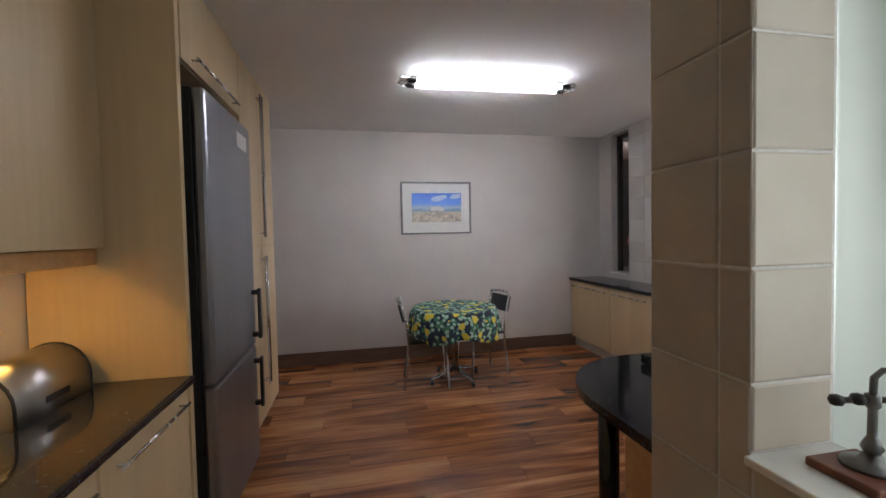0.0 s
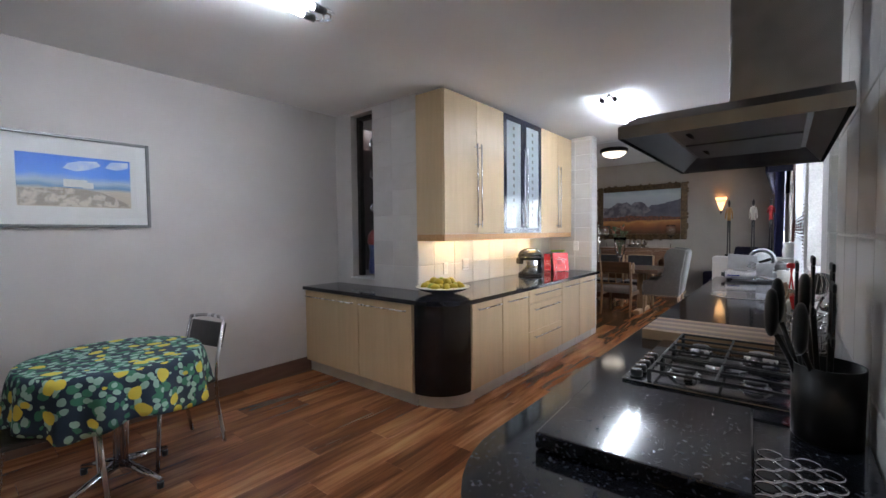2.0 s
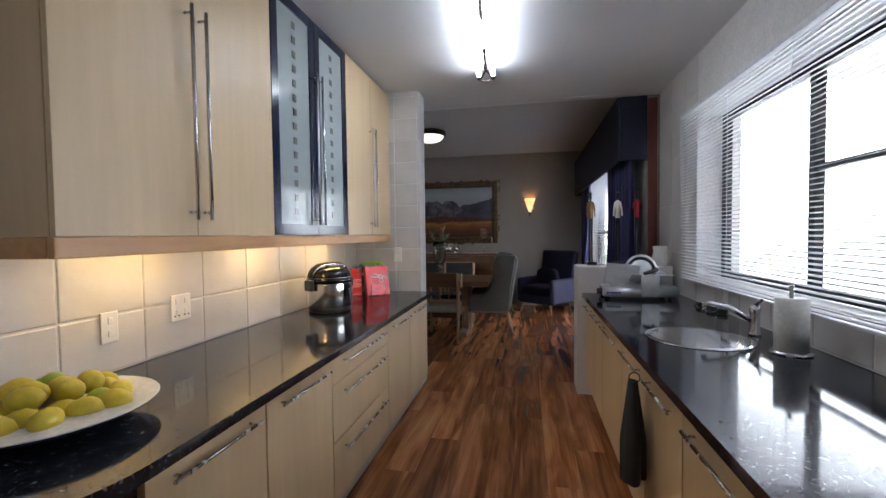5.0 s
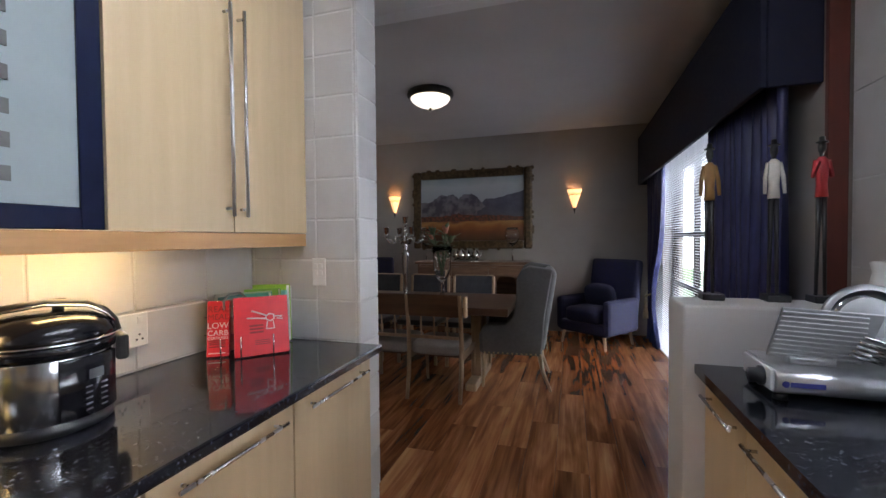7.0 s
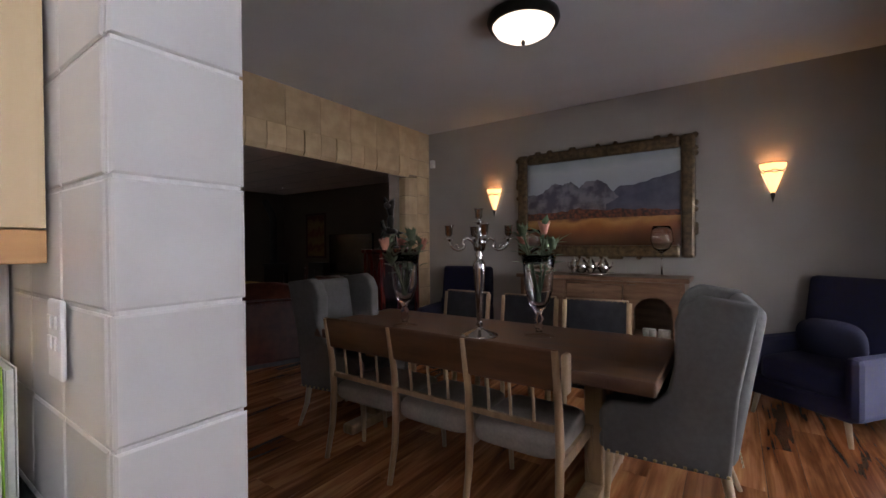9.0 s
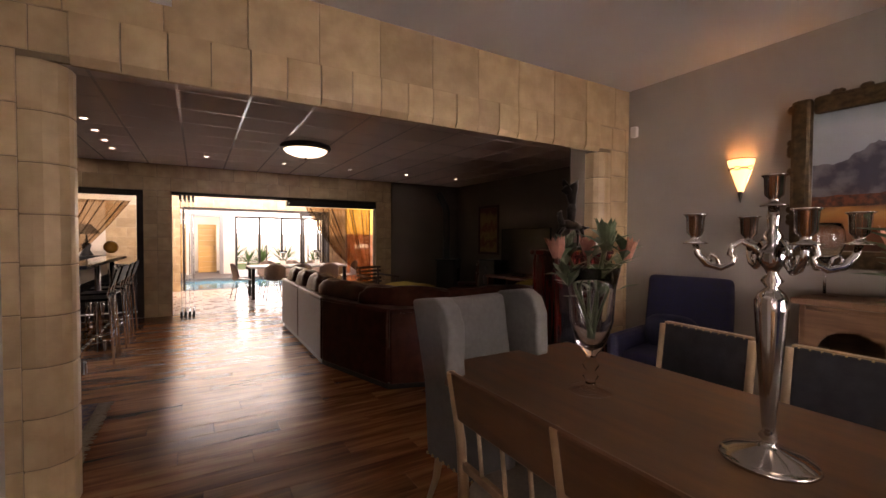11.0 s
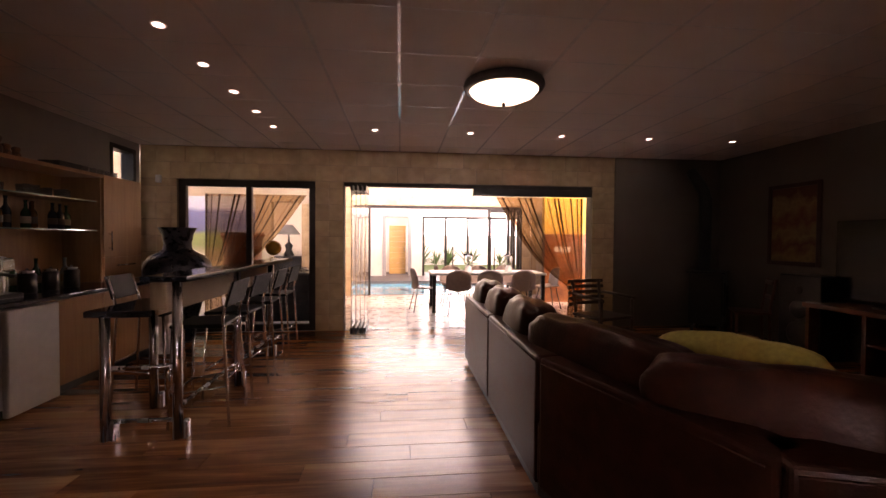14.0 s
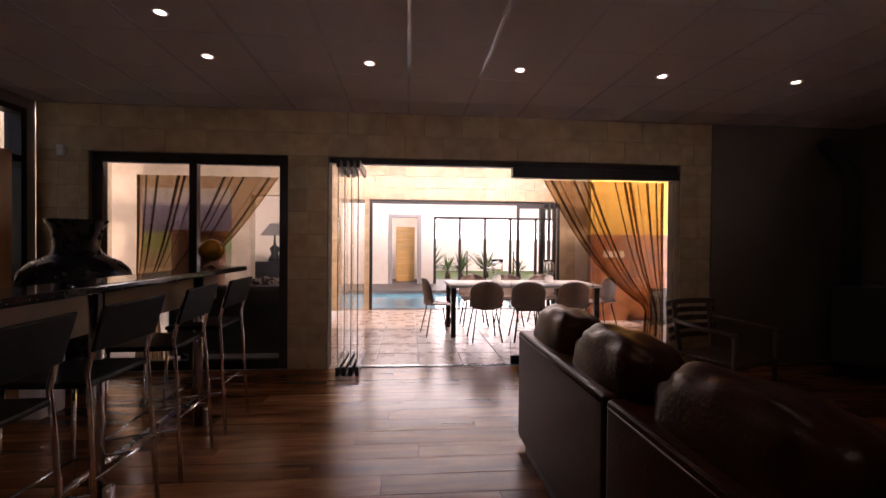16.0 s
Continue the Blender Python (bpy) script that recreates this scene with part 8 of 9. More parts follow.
for a, b in ((9.05, 10.0), (10.01, 10.96)):
    p = box("leaf", (a, 12.97, 0.10), (b, 12.98, 2.11), GLASS, t, 0.002, "clear glass leaf, closed")
    p.visible_shadow = False
    box("clamp_rail", (a, 12.955, 0.008), (b, 12.995, 0.10), BLACKP, p, 0.006)
SHEER = mat("brown sheer curtain", (0.13, 0.050, 0.024), (0.09, 0.034, 0.016), 0.7, 20, 0.05)
_n = SHEER.node_tree
_b = _n.nodes["Principled BSDF"]
_tr, _mx = _n.nodes.new("ShaderNodeBsdfTransparent"), _n.nodes.new("ShaderNodeMixShader")
_tr.inputs[0].default_value = (0.93, 0.80, 0.66, 1)
_mx.inputs[0].default_value = 0.74
_n.links.new(_b.outputs[0], _mx.inputs[1])
_n.links.new(_tr.outputs[0], _mx.inputs[2])
_n.links.new(_mx.outputs[0], _n.nodes["Material Output"].inputs[0])


def sheer(label, x_in, x_out, y, flip, ztie=0.62):
    t = thing("sheer_curtain", label, "curtain", pose(0, 0, 0), "sheer curtains")

    def ripple(u):
        return 2 * math.pi * 14 * u + 3.2 * math.sin(5 * u) + 1.7 * math.sin(19 * u) + 0.9 * math.sin(41 * u)

    def f(u, v):
        z = 2.10 + (0.01 - 2.10) * v
        d = min(1, (2.10 - z) / (2.10 - ztie))
        k = 1.0 - 0.60 * d - 0.25 * d ** 4 if z > ztie else 0.15 + 0.06 * (ztie - z)
        x = x_out + (x_in - x_out) * k * (u + 0.021 * math.sin(ripple(u)))
        return (x, y + 0.022 * math.cos(ripple(u)) * (0.4 + 0.6 * k) + 0.008 * math.sin(13 * u + 5 * v), z)
    cloth_sheet("drape", f, 400, 26, SHEER, t, "", 0.002)


sheer("brown sheer curtain swept aside by the glass doors", 9.45, 10.92, 13.09, 1)
sheer("brown sheer curtain swept aside behind the bar window", 6.40, 4.85, 13.30, -1, 0.75)

# slatted chair, stove, art, television
t = thing("slatted_armchair", "dark wooden armchair with a curved slatted back", "chair", pose(10.55, 11.65, 0, 0, 0, 200))
DKWOOD = mat("dark stained wood", (0.055, 0.028, 0.016), (0.035, 0.018, 0.01), 0.35, 14, 0.03, stretch=(1, 1, 0.3))
box("seat", (-0.28, -0.25, 0.40), (0.28, 0.27, 0.44), DKWOOD, t, 0.012)
for s in (-1, 1):
    tube("front_leg", [(s * 0.27, 0.24, 0), (s * 0.27, 0.24, 0.66)], 0.02, DKWOOD, t, 8)
    tube("back_leg", [(s * 0.22, -0.27, 0), (s * 0.22, -0.24, 0.42), (s * 0.24, -0.30, 0.86)], 0.02, DKWOOD, t, 8)
    tube("arm", [(s * 0.29, 0.27, 0.67), (s * 0.31, 0.0, 0.68), (s * 0.25, -0.27, 0.70)], 0.02, DKWOOD, t, 8)
for k in range(5):
    z = 0.52 + k * 0.075
    bm = bmesh.new()
    rows_ = []
    for i in range(13):
        a = -0.32 + 0.64 * i / 12
        y_ = -0.26 - 0.09 * math.cos(a * 4.4) - (z - 0.5) * 0.12
        rows_.append([bm.verts.new((a, y_ + dy, z + dz)) for dy, dz in ((0, 0), (0.016, 0), (0.016, 0.045), (0, 0.045))])
    for a, b in zip(rows_, rows_[1:]):
        for i in range(4):
            bm.faces.new((a[i], a[(i + 1) % 4], b[(i + 1) % 4], b[i]))
    bm.faces.new(rows_[0])
    bm.faces.new(rows_[-1][::-1])
    part("back_slat", bm, DKWOOD, t)
t = thing("wood_stove", "black cast iron corner stove with a bent flue pipe", "stove", pose(12.62, 12.38, 0, 0, 0, 45))
for x in (-0.24, 0.24):
    for y in (-0.16, 0.16):
        tube("leg", [(x, y, 0.16), (x * 1.1, y * 1.1, 0)], 0.02, IRON, t, 8)
box("body", (-0.3, -0.22, 0.16), (0.3, 0.22, 0.92), IRON, t, 0.02)
box("top_plate", (-0.33, -0.25, 0.921), (0.33, 0.25, 0.955), IRON, t, 0.01)
d = box("door", (-0.22, -0.245, 0.3), (0.22, -0.222, 0.8), IRON, t, 0.01)
box("window", (-0.16, -0.25, 0.42), (0.16, -0.2455, 0.74), BLACKGLOSS, d, 0.002)
tube("flue", [(0, 0.05, 0.956), (0, 0.05, 2.05), (0.02, 0.08, 2.18), (0.12, 0.22, 2.42), (0.15, 0.28, 2.52)], 0.085, IRON, t, 18)
OXB = mat("oxblood frame", (0.05, 0.012, 0.008), None, 0.35, 20)
ARTM = blocks_mat("red and ochre abstract", [(0.0, (0.06, 0.015, 0.01)), (0.2, (0.26, 0.17, 0.06)), (0.35, (0.14, 0.03, 0.015)), (0.5, (0.28, 0.19, 0.07)), (0.65, (0.18, 0.045, 0.02)), (0.85, (0.30, 0.20, 0.08)), (1.0, (0.12, 0.03, 0.015))], 0.4, 6, 0.6, 2, 0.9, 0.1)
for y, z, nm in ((11.55, 1.08, "framed red and ochre abstract print"), (8.45, 1.08, "framed red and ochre abstract print on the long wall")):
    t = picture("art_print", nm, pose(13.198, y, z, 0, 0, -90), 0.77, 1.12, 0.06, 0.03, OXB)
    box("print", (-0.325, -0.012, 0.06), (0.325, -0.004, 1.06), ARTM, t, 0)
t = thing("television", "large flat black television on the console", "television", pose(12.95, 10.08, 0.70))
box("screen", (0.0, -0.70, 0.06), (0.045, 0.70, 0.95), mat("dark screen glass", (0.006, 0.006, 0.007), None, 0.22, 8, spec=0.2), t, 0.008)
box("stand", (-0.08, -0.25, 0), (0.12, 0.25, 0.02), BLACKP, t, 0.006)
box("neck", (0.012, -0.06, 0.021), (0.035, 0.06, 0.062), BLACKP, t, 0.003)
t = thing("tv_console", "low dark wooden television console", "console", pose(12.85, 9.85, 0))
CONS = mat("reddish brown wood", (0.14, 0.045, 0.022), (0.09, 0.028, 0.014), 0.35, 14, 0.03, stretch=(1, 0.3, 1))
box("top", (-0.25, -1.0, 0.65), (0.33, 1.0, 0.70), CONS, t, 0.006)
for y in (-0.98, -0.35, 0.35, 0.95):
    box("upright", (-0.23, y - 0.02, 0.0), (0.31, y + 0.02, 0.649), CONS, t, 0.004)
box("shelf", (-0.22, -0.95, 0.34), (0.31, -0.37, 0.37), CONS, t, 0.003)
box("shelf", (-0.22, -0.33, 0.34), (0.31, 0.33, 0.37), CONS, t, 0.003)
for y in (-0.6, 0.0):
    b = thing("media_box", "silver media player on the console shelf", "media player", pose(12.85, 9.85 + y, 0.37), "media players")
    box("case", (-0.15, -0.2, 0), (0.2, 0.2, 0.075), WHITEP, b, 0.006)
t = thing("loudspeaker", "black floor loudspeaker beside the television", "loudspeaker", pose(12.9, 11.03, 0))
box("cabinet", (-0.15, -0.27, 0), (0.2, 0.27, 1.0), BLACKP, t, 0.012)
for z, r in ((0.28, 0.15), (0.58, 0.11), (0.82, 0.05)):
    lathe("driver", [(r, 0), (r * 1.02, 0.006), (r * 0.92, 0.01), (r * 0.3, 0.002), (0, 0.012)], DARKLEA, t, 24).matrix_local = pose(-0.152, 0, z, 0, -90, 0)
t = thing("side_chair", "dark wooden side chair by the wall", "chair", pose(12.75, 11.75, 0, 0, 0, 60))
box("seat", (-0.21, -0.21, 0.42), (0.21, 0.21, 0.45), CONS, t, 0.01)
for s in (-1, 1):
    tube("front_leg", [(s * 0.18, 0.18, 0), (s * 0.18, 0.18, 0.42)], 0.018, CONS, t, 8)
    tube("back_leg", [(s * 0.18, -0.2, 0), (s * 0.18, -0.18, 0.42), (s * 0.18, -0.25, 0.9)], 0.018, CONS, t, 8)
for z in (0.62, 0.82):
    box("back_rail", (-0.17, -0.245, z), (0.17, -0.21, z + 0.05), CONS, t, 0.006)

# rug
RUGM = mat("dark red woven rug", (0.10, 0.018, 0.028), (0.035, 0.012, 0.03), 0.95, 14, 0.3, bscale=300, lo=0.42, hi=0.58)
RUGB = mat("rug border", (0.035, 0.02, 0.045), (0.12, 0.06, 0.04), 0.95, 30, 0.3, bscale=300, lo=0.45, hi=0.55)
FRINGE = mat("rug fringe", (0.38, 0.33, 0.25), (0.28, 0.24, 0.18), 0.95, 60)
t = thing("rug", "dark red patterned rug with a pale fringe", "rug", pose(0, 0, 0))
box("field", (4.9, 7.05, 0.001), (6.62, 8.30, 0.010), RUGM, t, 0.002)
box("border", (4.9, 8.301, 0.001), (6.62, 8.42, 0.0105), RUGB, t, 0.002)
box("border", (6.621, 7.05, 0.001), (6.70, 8.42, 0.0105), RUGB, t, 0.002)
bm = bmesh.new()
r_ = random.Random(2)
for k in range(110):
    y = 7.06 + k * 0.0123
    add_tube(bm, [(6.70, y, 0.005), (6.745 + r_.uniform(0, 0.02), y + r_.uniform(-0.01, 0.01), 0.004), (6.78 + r_.uniform(0, 0.03), y + r_.uniform(-0.02, 0.02), 0.003)], 0.0035, 5)
tagged(part("fringe", bm, FRINGE, t, "pale knotted fringe"), kind="stuff")

# downlights and ceiling joints
spots = [(6.37, 7.99 + 0.0)] + [(6.37, 8.655 + 0.6 * k) for k in range(6)] + [(7.58 + 1.193 * k, 11.65) for k in range(5)] + [(7.56 + 1.165 * k, 7.98) for k in range(5)]
d0 = None
for x, y in spots:
    m_ = pose(x, y, LC)
    if d0 is None:
        d0 = thing("downlight", "small lit round ceiling downlight", "downlight", m_, "downlights")
        lathe("ring", [(0.032, -0.004), (0.045, -0.008), (0.048, 0.0)], WHITEP, d0, 24, cap=False)
        lathe("lens", [(0.0, -0.0035), (0.032, -0.0035)], SPOTGLOW, d0, 20, cap=False)
    else:
        copy_thing(d0, m_)
STRIP = mat("white ceiling joint strip", (0.74, 0.70, 0.68), None, 0.16, 20, spec=0.8)
ceil_l = bpy.data.objects["ceiling_living"]
for k in range(-6, 9):
    x = 7.885 + 0.588 * k
    if 4.2 < x < 13.1:
        box("joint_strip", (x - 0.012, 6.86, LC - 0.004), (x + 0.012, 12.86, LC - 0.0005), STRIP, ceil_l, 0)
for k in range(-6, 4):
    y = 10.68 + 0.6 * k
    if 6.9 < y < 12.85:
        box("joint_strip", (4.2, y - 0.004, LC - 0.0035), (13.15, y + 0.004, LC - 0.0006), STRIP, ceil_l, 0)


# ---- beyond the glass ----
TERRA = mat("terracotta floor tile", (0.56, 0.45, 0.37), (0.48, 0.37, 0.30), 0.28, 6, 0.03, spread=0.06)
WATER = mat("pool water", (0.10, 0.46, 0.60), (0.07, 0.38, 0.54), 0.06, 3, 0.15)
GRASS = mat("lawn", (0.10, 0.16, 0.04), (0.06, 0.11, 0.025), 0.9, 12, 0.2)
CREAM = mat("cream brick wall", (0.62, 0.51, 0.37), (0.55, 0.44, 0.31), 0.75, 5, 0.08)
PALE = mat("pale sunlit render", (0.72, 0.66, 0.58), (0.68, 0.62, 0.54), 0.8, 4, 0.05)
COPING = mat("dark pool coping", (0.10, 0.085, 0.08), None, 0.6, 10, 0.05)
structure(box("ground", (-300, -300, -0.6), (320, 320, -0.2), GRASS, bevel=0), "green lawn round the house", "ground")
pfloor = structure(box("pool_room_floor", (2.2, 12.86, -0.2), (15.0, 16.95, -0.010), GROUT, bevel=0), "pale grout of the terracotta floor", "floor")
structure(box("pool_water", (3.0, 17.25, -0.2), (10.5, 20.6, -0.10), WATER, bevel=0), "pale blue swimming pool water", "water")
structure(box("pool_coping", (3.0, 16.95, -0.2), (15, 17.25, -0.012), COPING, bevel=0.004), "dark stone coping along the pool", "coping")
structure(box("pool_side_deck", (10.5, 17.25, -0.2), (15, 20.6, -0.012), TERRA, bevel=0), "terracotta deck beside the pool", "floor")
structure(box("pool_deck", (3.0, 20.6, -0.2), (15, 24.6, -0.005), COPING, bevel=0), "dark deck beyond the pool", "floor")
wall_with_holes("wall_pool_room", 'x', 16.9, 0.25, 2.2, 15.0, 0, 3.2, [(7.1, 11.0, -0.02, 2.25), (4.78, 5.5, -0.02, 2.3)], CREAM, "sandy brick wall with folding doors to the pool")
wall_with_holes("wall_pool_far", 'x', 22.6, 0.25, 3.0, 15.0, 0, 3.4, [(8.75, 13.2, -0.01, 2.3), (7.35, 8.2, -0.01, 2.25)], PALE, "pale far wall with sliding doors")
wall_with_holes("wall_pool_east", 'y', 15.0, 0.2, 12.9, 24.6, 0, 3.4, [], CREAM, "sandy side wall of the pool room")
wall_with_holes("wall_pool_west", 'y', 2.0, 0.2, 12.9, 24.6, 0, 3.4, [], CREAM, "sandy side wall of the courtyard")
wall_with_holes("wall_change_room", 'x', 24.4, 0.2, 6.8, 8.75, 0, 3.4, [], PALE, "back wall behind the wooden door")
structure(box("pool_roof_beam", (2.0, 16.0, 3.05), (15.2, 16.2, 3.2), PAPER, bevel=0.01), "white beam of the open pool roof", "beam")
# Slab added to cut daylight behind the bar window; west strip stays open.
structure(box("ceiling_pool_room", (2.9, 13.12, 3.2), (6.8, 17.1, 3.3), PALE, bevel=0), "pale ceiling added to shade the side of the pool room", "ceiling")
t = structure(thing("door_pool", "dark framed folding doors, folded open", "door"))
for lo, hi in (((7.1, 16.95, 0), (7.16, 17.05, 2.25)), ((10.94, 16.95, 0), (11.0, 17.05, 2.25)), ((7.16, 16.95, 2.18), (10.94, 17.05, 2.25))):
    box("door_frame", lo, hi, WINFRAME, t, 0.004)
for k in range(3):
    x = 10.62 + k * 0.09
    bm = bmesh.new()
    for lo, hi in (((x, 16.3, 0.02), (x + 0.04, 16.36, 2.16)), ((x, 16.88, 0.02), (x + 0.04, 16.94, 2.16)), ((x, 16.36, 0.02), (x + 0.04, 16.88, 0.1)), ((x, 16.36, 2.08), (x + 0.04, 16.88, 2.16))):
        add_box(bm, lo, hi, 0.003, 1)
    part("folded_leaf", bm, WINFRAME, t, "dark folded door leaf")
bm = bmesh.new()
for lo, hi in (((10.05, 16.55, 0.02), (10.11, 16.59, 2.16)), ((10.54, 16.55, 0.02), (10.60, 16.59, 2.16)), ((10.11, 16.55, 0.02), (10.54, 16.59, 0.1)), ((10.11, 16.55, 2.08), (10.54, 16.59, 2.16))):
    add_box(bm, lo, hi, 0.003, 1)
lf = part("open_leaf", bm, WINFRAME, t, "dark framed leaf standing open")
p = box("pane", (10.11, 16.567, 0.1), (10.54, 16.573, 2.08), GLASS, lf, 0)
p.visible_shadow = False
t = structure(thing("door_sliding_far", "far sliding glass doors to the garden", "door"))
for x in (8.75, 9.62, 10.5, 11.4, 12.3, 13.12):
    box("door_frame", (x, 22.65, 0), (x + 0.09, 22.75, 2.3), WINFRAME, t, 0.004)
box("door_frame", (8.84, 22.65, 2.22), (13.12, 22.75, 2.3), WINFRAME, t, 0.004)
WDOOR = mat("honey pine boards", (0.50, 0.29, 0.10), (0.42, 0.235, 0.075), 0.4, 12, 0.03, stretch=(0.2, 2, 2))
t = structure(thing("door_wooden", "honey coloured boarded wooden door, ajar", "door", pose(7.46, 23.3, 0, 0, 0, 8)))
for k in range(9):
    box("board", (0, -0.02, 0.02 + k * 0.216), (0.66, 0.02, 0.02 + k * 0.216 + 0.213), WDOOR, t, 0.006)
box("door_handle", (0.58, -0.055, 0.95), (0.61, -0.021, 1.10), STEEL, t, 0.005)
t = structure(thing("trim_wooden_door", "grey door surround", "trim"))
GREYT = mat("grey painted trim", (0.30, 0.28, 0.27), None, 0.5, 10)
for lo, hi in (((7.22, 22.55, 0), (7.349, 22.6, 2.36)), ((8.201, 22.55, 0), (8.33, 22.6, 2.36)), ((7.349, 22.55, 2.251), (8.201, 22.6, 2.36))):
    box("surround", lo, hi, GREYT, t, 0.004)

# outdoor dining set
t = thing("patio_table", "long white topped table on dark legs", "table", pose(9.62, 14.75, 0))
box("tabletop", (-1.13, -0.45, 0.72), (1.13, 0.45, 0.76), PAPER, t, 0.006)
for sx in (-1, 1):
    for sy in (-1, 1):
        box("leg", (sx * 1.07 - 0.035, sy * 0.39 - 0.035, 0), (sx * 1.07 + 0.035, sy * 0.39 + 0.035, 0.719), WINFRAME, t, 0.004)
SHELL = mat("taupe moulded shell", (0.30, 0.22, 0.18), (0.26, 0.19, 0.155), 0.5, 20)


def shell_chair(m):
    """A moulded shell chair that looks to +y."""
    t = thing("shell_chair", "taupe moulded shell chair on thin metal legs", "chair", m, "chairs round the patio table")

    def f(u, v):
        a = (u - 0.5) * 2
        if v < 0.45:
            k = v / 0.45
            return (a * 0.23 * (0.9 + 0.1 * k), 0.22 - 0.40 * k, 0.44 + 0.05 * a * a * k)
        k = (v - 0.45) / 0.55
        w = 0.24 * math.sqrt(max(0.0, 1 - (max(0, k - 0.55) / 0.47) ** 2))
        return (a * w, -0.18 - 0.07 * k + 0.07 * a * a, 0.44 + 0.05 * a * a * (1 - k) + 0.40 * k)
    cloth_sheet("shell", f, 12, 18, SHELL, t, "", 0.012)
    for sx in (-1, 1):
        for sy in (-1, 1):
            tube("leg", [(sx * 0.14, sy * 0.12, 0.437), (sx * 0.21, sy * 0.21, 0.0)], 0.010, WINFRAME, t, 6)
    return t


s1 = shell_chair(pose(8.98, 14.22, 0, 0, 0, 2))
for x, y, a in ((9.58, 14.2, -3), (10.22, 14.22, 3), (8.33, 14.6, -80), (9.0, 15.3, 180), (9.6, 15.3, 178), (10.2, 15.3, 182), (10.95, 14.8, 92)):
    copy_thing(s1, pose(x, y, 0, 0, 0, a))
for x in (9.27, 10.10):
    t = thing("hurricane_lamp", "white based glass hurricane lamp on the table", "lantern", pose(x, 14.75, 0.76), "hurricane lamps")
    lathe("base", [(0.09, 0), (0.10, 0.01), (0.06, 0.04), (0.07, 0.08), (0.04, 0.12), (0, 0.125)], PAPER, t, 20)
    lathe("chimney", [(0.07, 0.13), (0.09, 0.2), (0.085, 0.3), (0.10, 0.36), (0.097, 0.36), (0.082, 0.3), (0.087, 0.2), (0.066, 0.13)], GLASS, t, 20, cap=False)
# copper toned bar wall with plant in a tall pot
COPPER = mat("rust toned stone cladding", (0.34, 0.12, 0.04), (0.16, 0.05, 0.02), 0.35, 4, 0.15)
YEL = mat("yellow ochre paint", (0.62, 0.40, 0.08), (0.56, 0.35, 0.07), 0.7, 5, 0.04)
structure(box("wall_ochre", (11.15, 15.6, 1.55), (15.0, 15.75, 3.2), YEL, None, 0), "ochre painted upper wall", "wall")
structure(box("wall_copper", (11.15, 15.58, 0), (15.0, 15.74, 1.549), COPPER, None, 0.003), "rust toned stone clad wall", "wall")
for k in range(4):
    socket(pose(11.42 + k * 0.1, 15.575, 1.2), 0.08, 0.12)
t = thing("fire_screen", "black fire screen by the clad wall", "screen", pose(12.3, 15.2, 0))
box("panel", (-0.25, -0.02, 0), (0.25, 0.02, 0.62), BLACKP, t, 0.01)
t = thing("tall_pot", "tall brown pot with stacked green cactus balls", "plant", pose(12.35, 14.4, 0))
lathe("pot", [(0.16, 0), (0.2, 0.05), (0.24, 0.7), (0.2, 1.15), (0.22, 1.2), (0.19, 1.2), (0.15, 1.1)], mat("brown glazed pot", (0.16, 0.07, 0.04), None, 0.3, 10, 0.05), t, 28)
CACT = mat("green cactus", (0.05, 0.14, 0.04), (0.03, 0.09, 0.025), 0.6, 40, 0.3)
for k, r in enumerate((0.14, 0.12, 0.09)):
    lathe("cactus_ball", [(0, -r), (r * 0.6, -r * 0.8), (r, 0), (r * 0.6, r * 0.8), (0, r)], CACT, t, 20, (0, 0, 1.3 + sum((0.14, 0.12, 0.09)[:k]) * 1.9))
# room corner seen through the bar window
t = thing("table_lamp", "grey table lamp with a wide cone shade", "table lamp", pose(4.98, 17.75, 0.95))
lathe("base", [(0.13, 0), (0.14, 0.03), (0.07, 0.16), (0.11, 0.28), (0.03, 0.36), (0.015, 0.56)], DARKLEA, t, 20)
lathe("shade", [(0.30, 0.56), (0.10, 0.82), (0.098, 0.82), (0.295, 0.56)], mat("grey linen shade", (0.35, 0.33, 0.30), None, 0.9, 40), t, 28, cap=False)
t = thing("dark_cabinet", "dark low cabinet under the table lamp", "cabinet", pose(5.0, 17.75, 0))
box("body", (-0.6, -0.25, 0), (0.6, 0.25, 0.92), DARKLEA, t, 0.01)
box("top", (-0.63, -0.28, 0.921), (0.63, 0.28, 0.95), DARKLEA, t, 0.006)
structure(box("wall_den_back", (3.6, 18.6, -0.1), (6.5, 18.7, 3.2), PALE, None, 0), "pale wall behind the table lamp", "wall")
structure(box("wall_den_side", (6.4, 17.16, -0.1), (6.5, 18.59, 3.2), PALE, None, 0), "pale side wall of the lamp corner", "wall")
t = thing("dark_settee", "black leather settee behind the bar window", "sofa", pose(5.98, 13.62, 0))
box("seat", (-0.62, -0.25, 0.08), (0.62, 0.30, 0.44), DARKLEA, t, 0.04)
box("backrest", (-0.62, -0.40, 0.08), (0.62, -0.252, 0.86), DARKLEA, t, 0.05)
for sx in (-1, 1):
    box("arm", (sx * 0.69 - 0.065, -0.40, 0.06), (sx * 0.69 + 0.065, 0.30, 0.62), DARKLEA, t, 0.04)
    for y in (-0.3, 0.22):
        box("foot", (sx * 0.62 - 0.03, y - 0.03, 0), (sx * 0.62 + 0.03, y + 0.03, 0.079), BLACKP, t, 0.004)
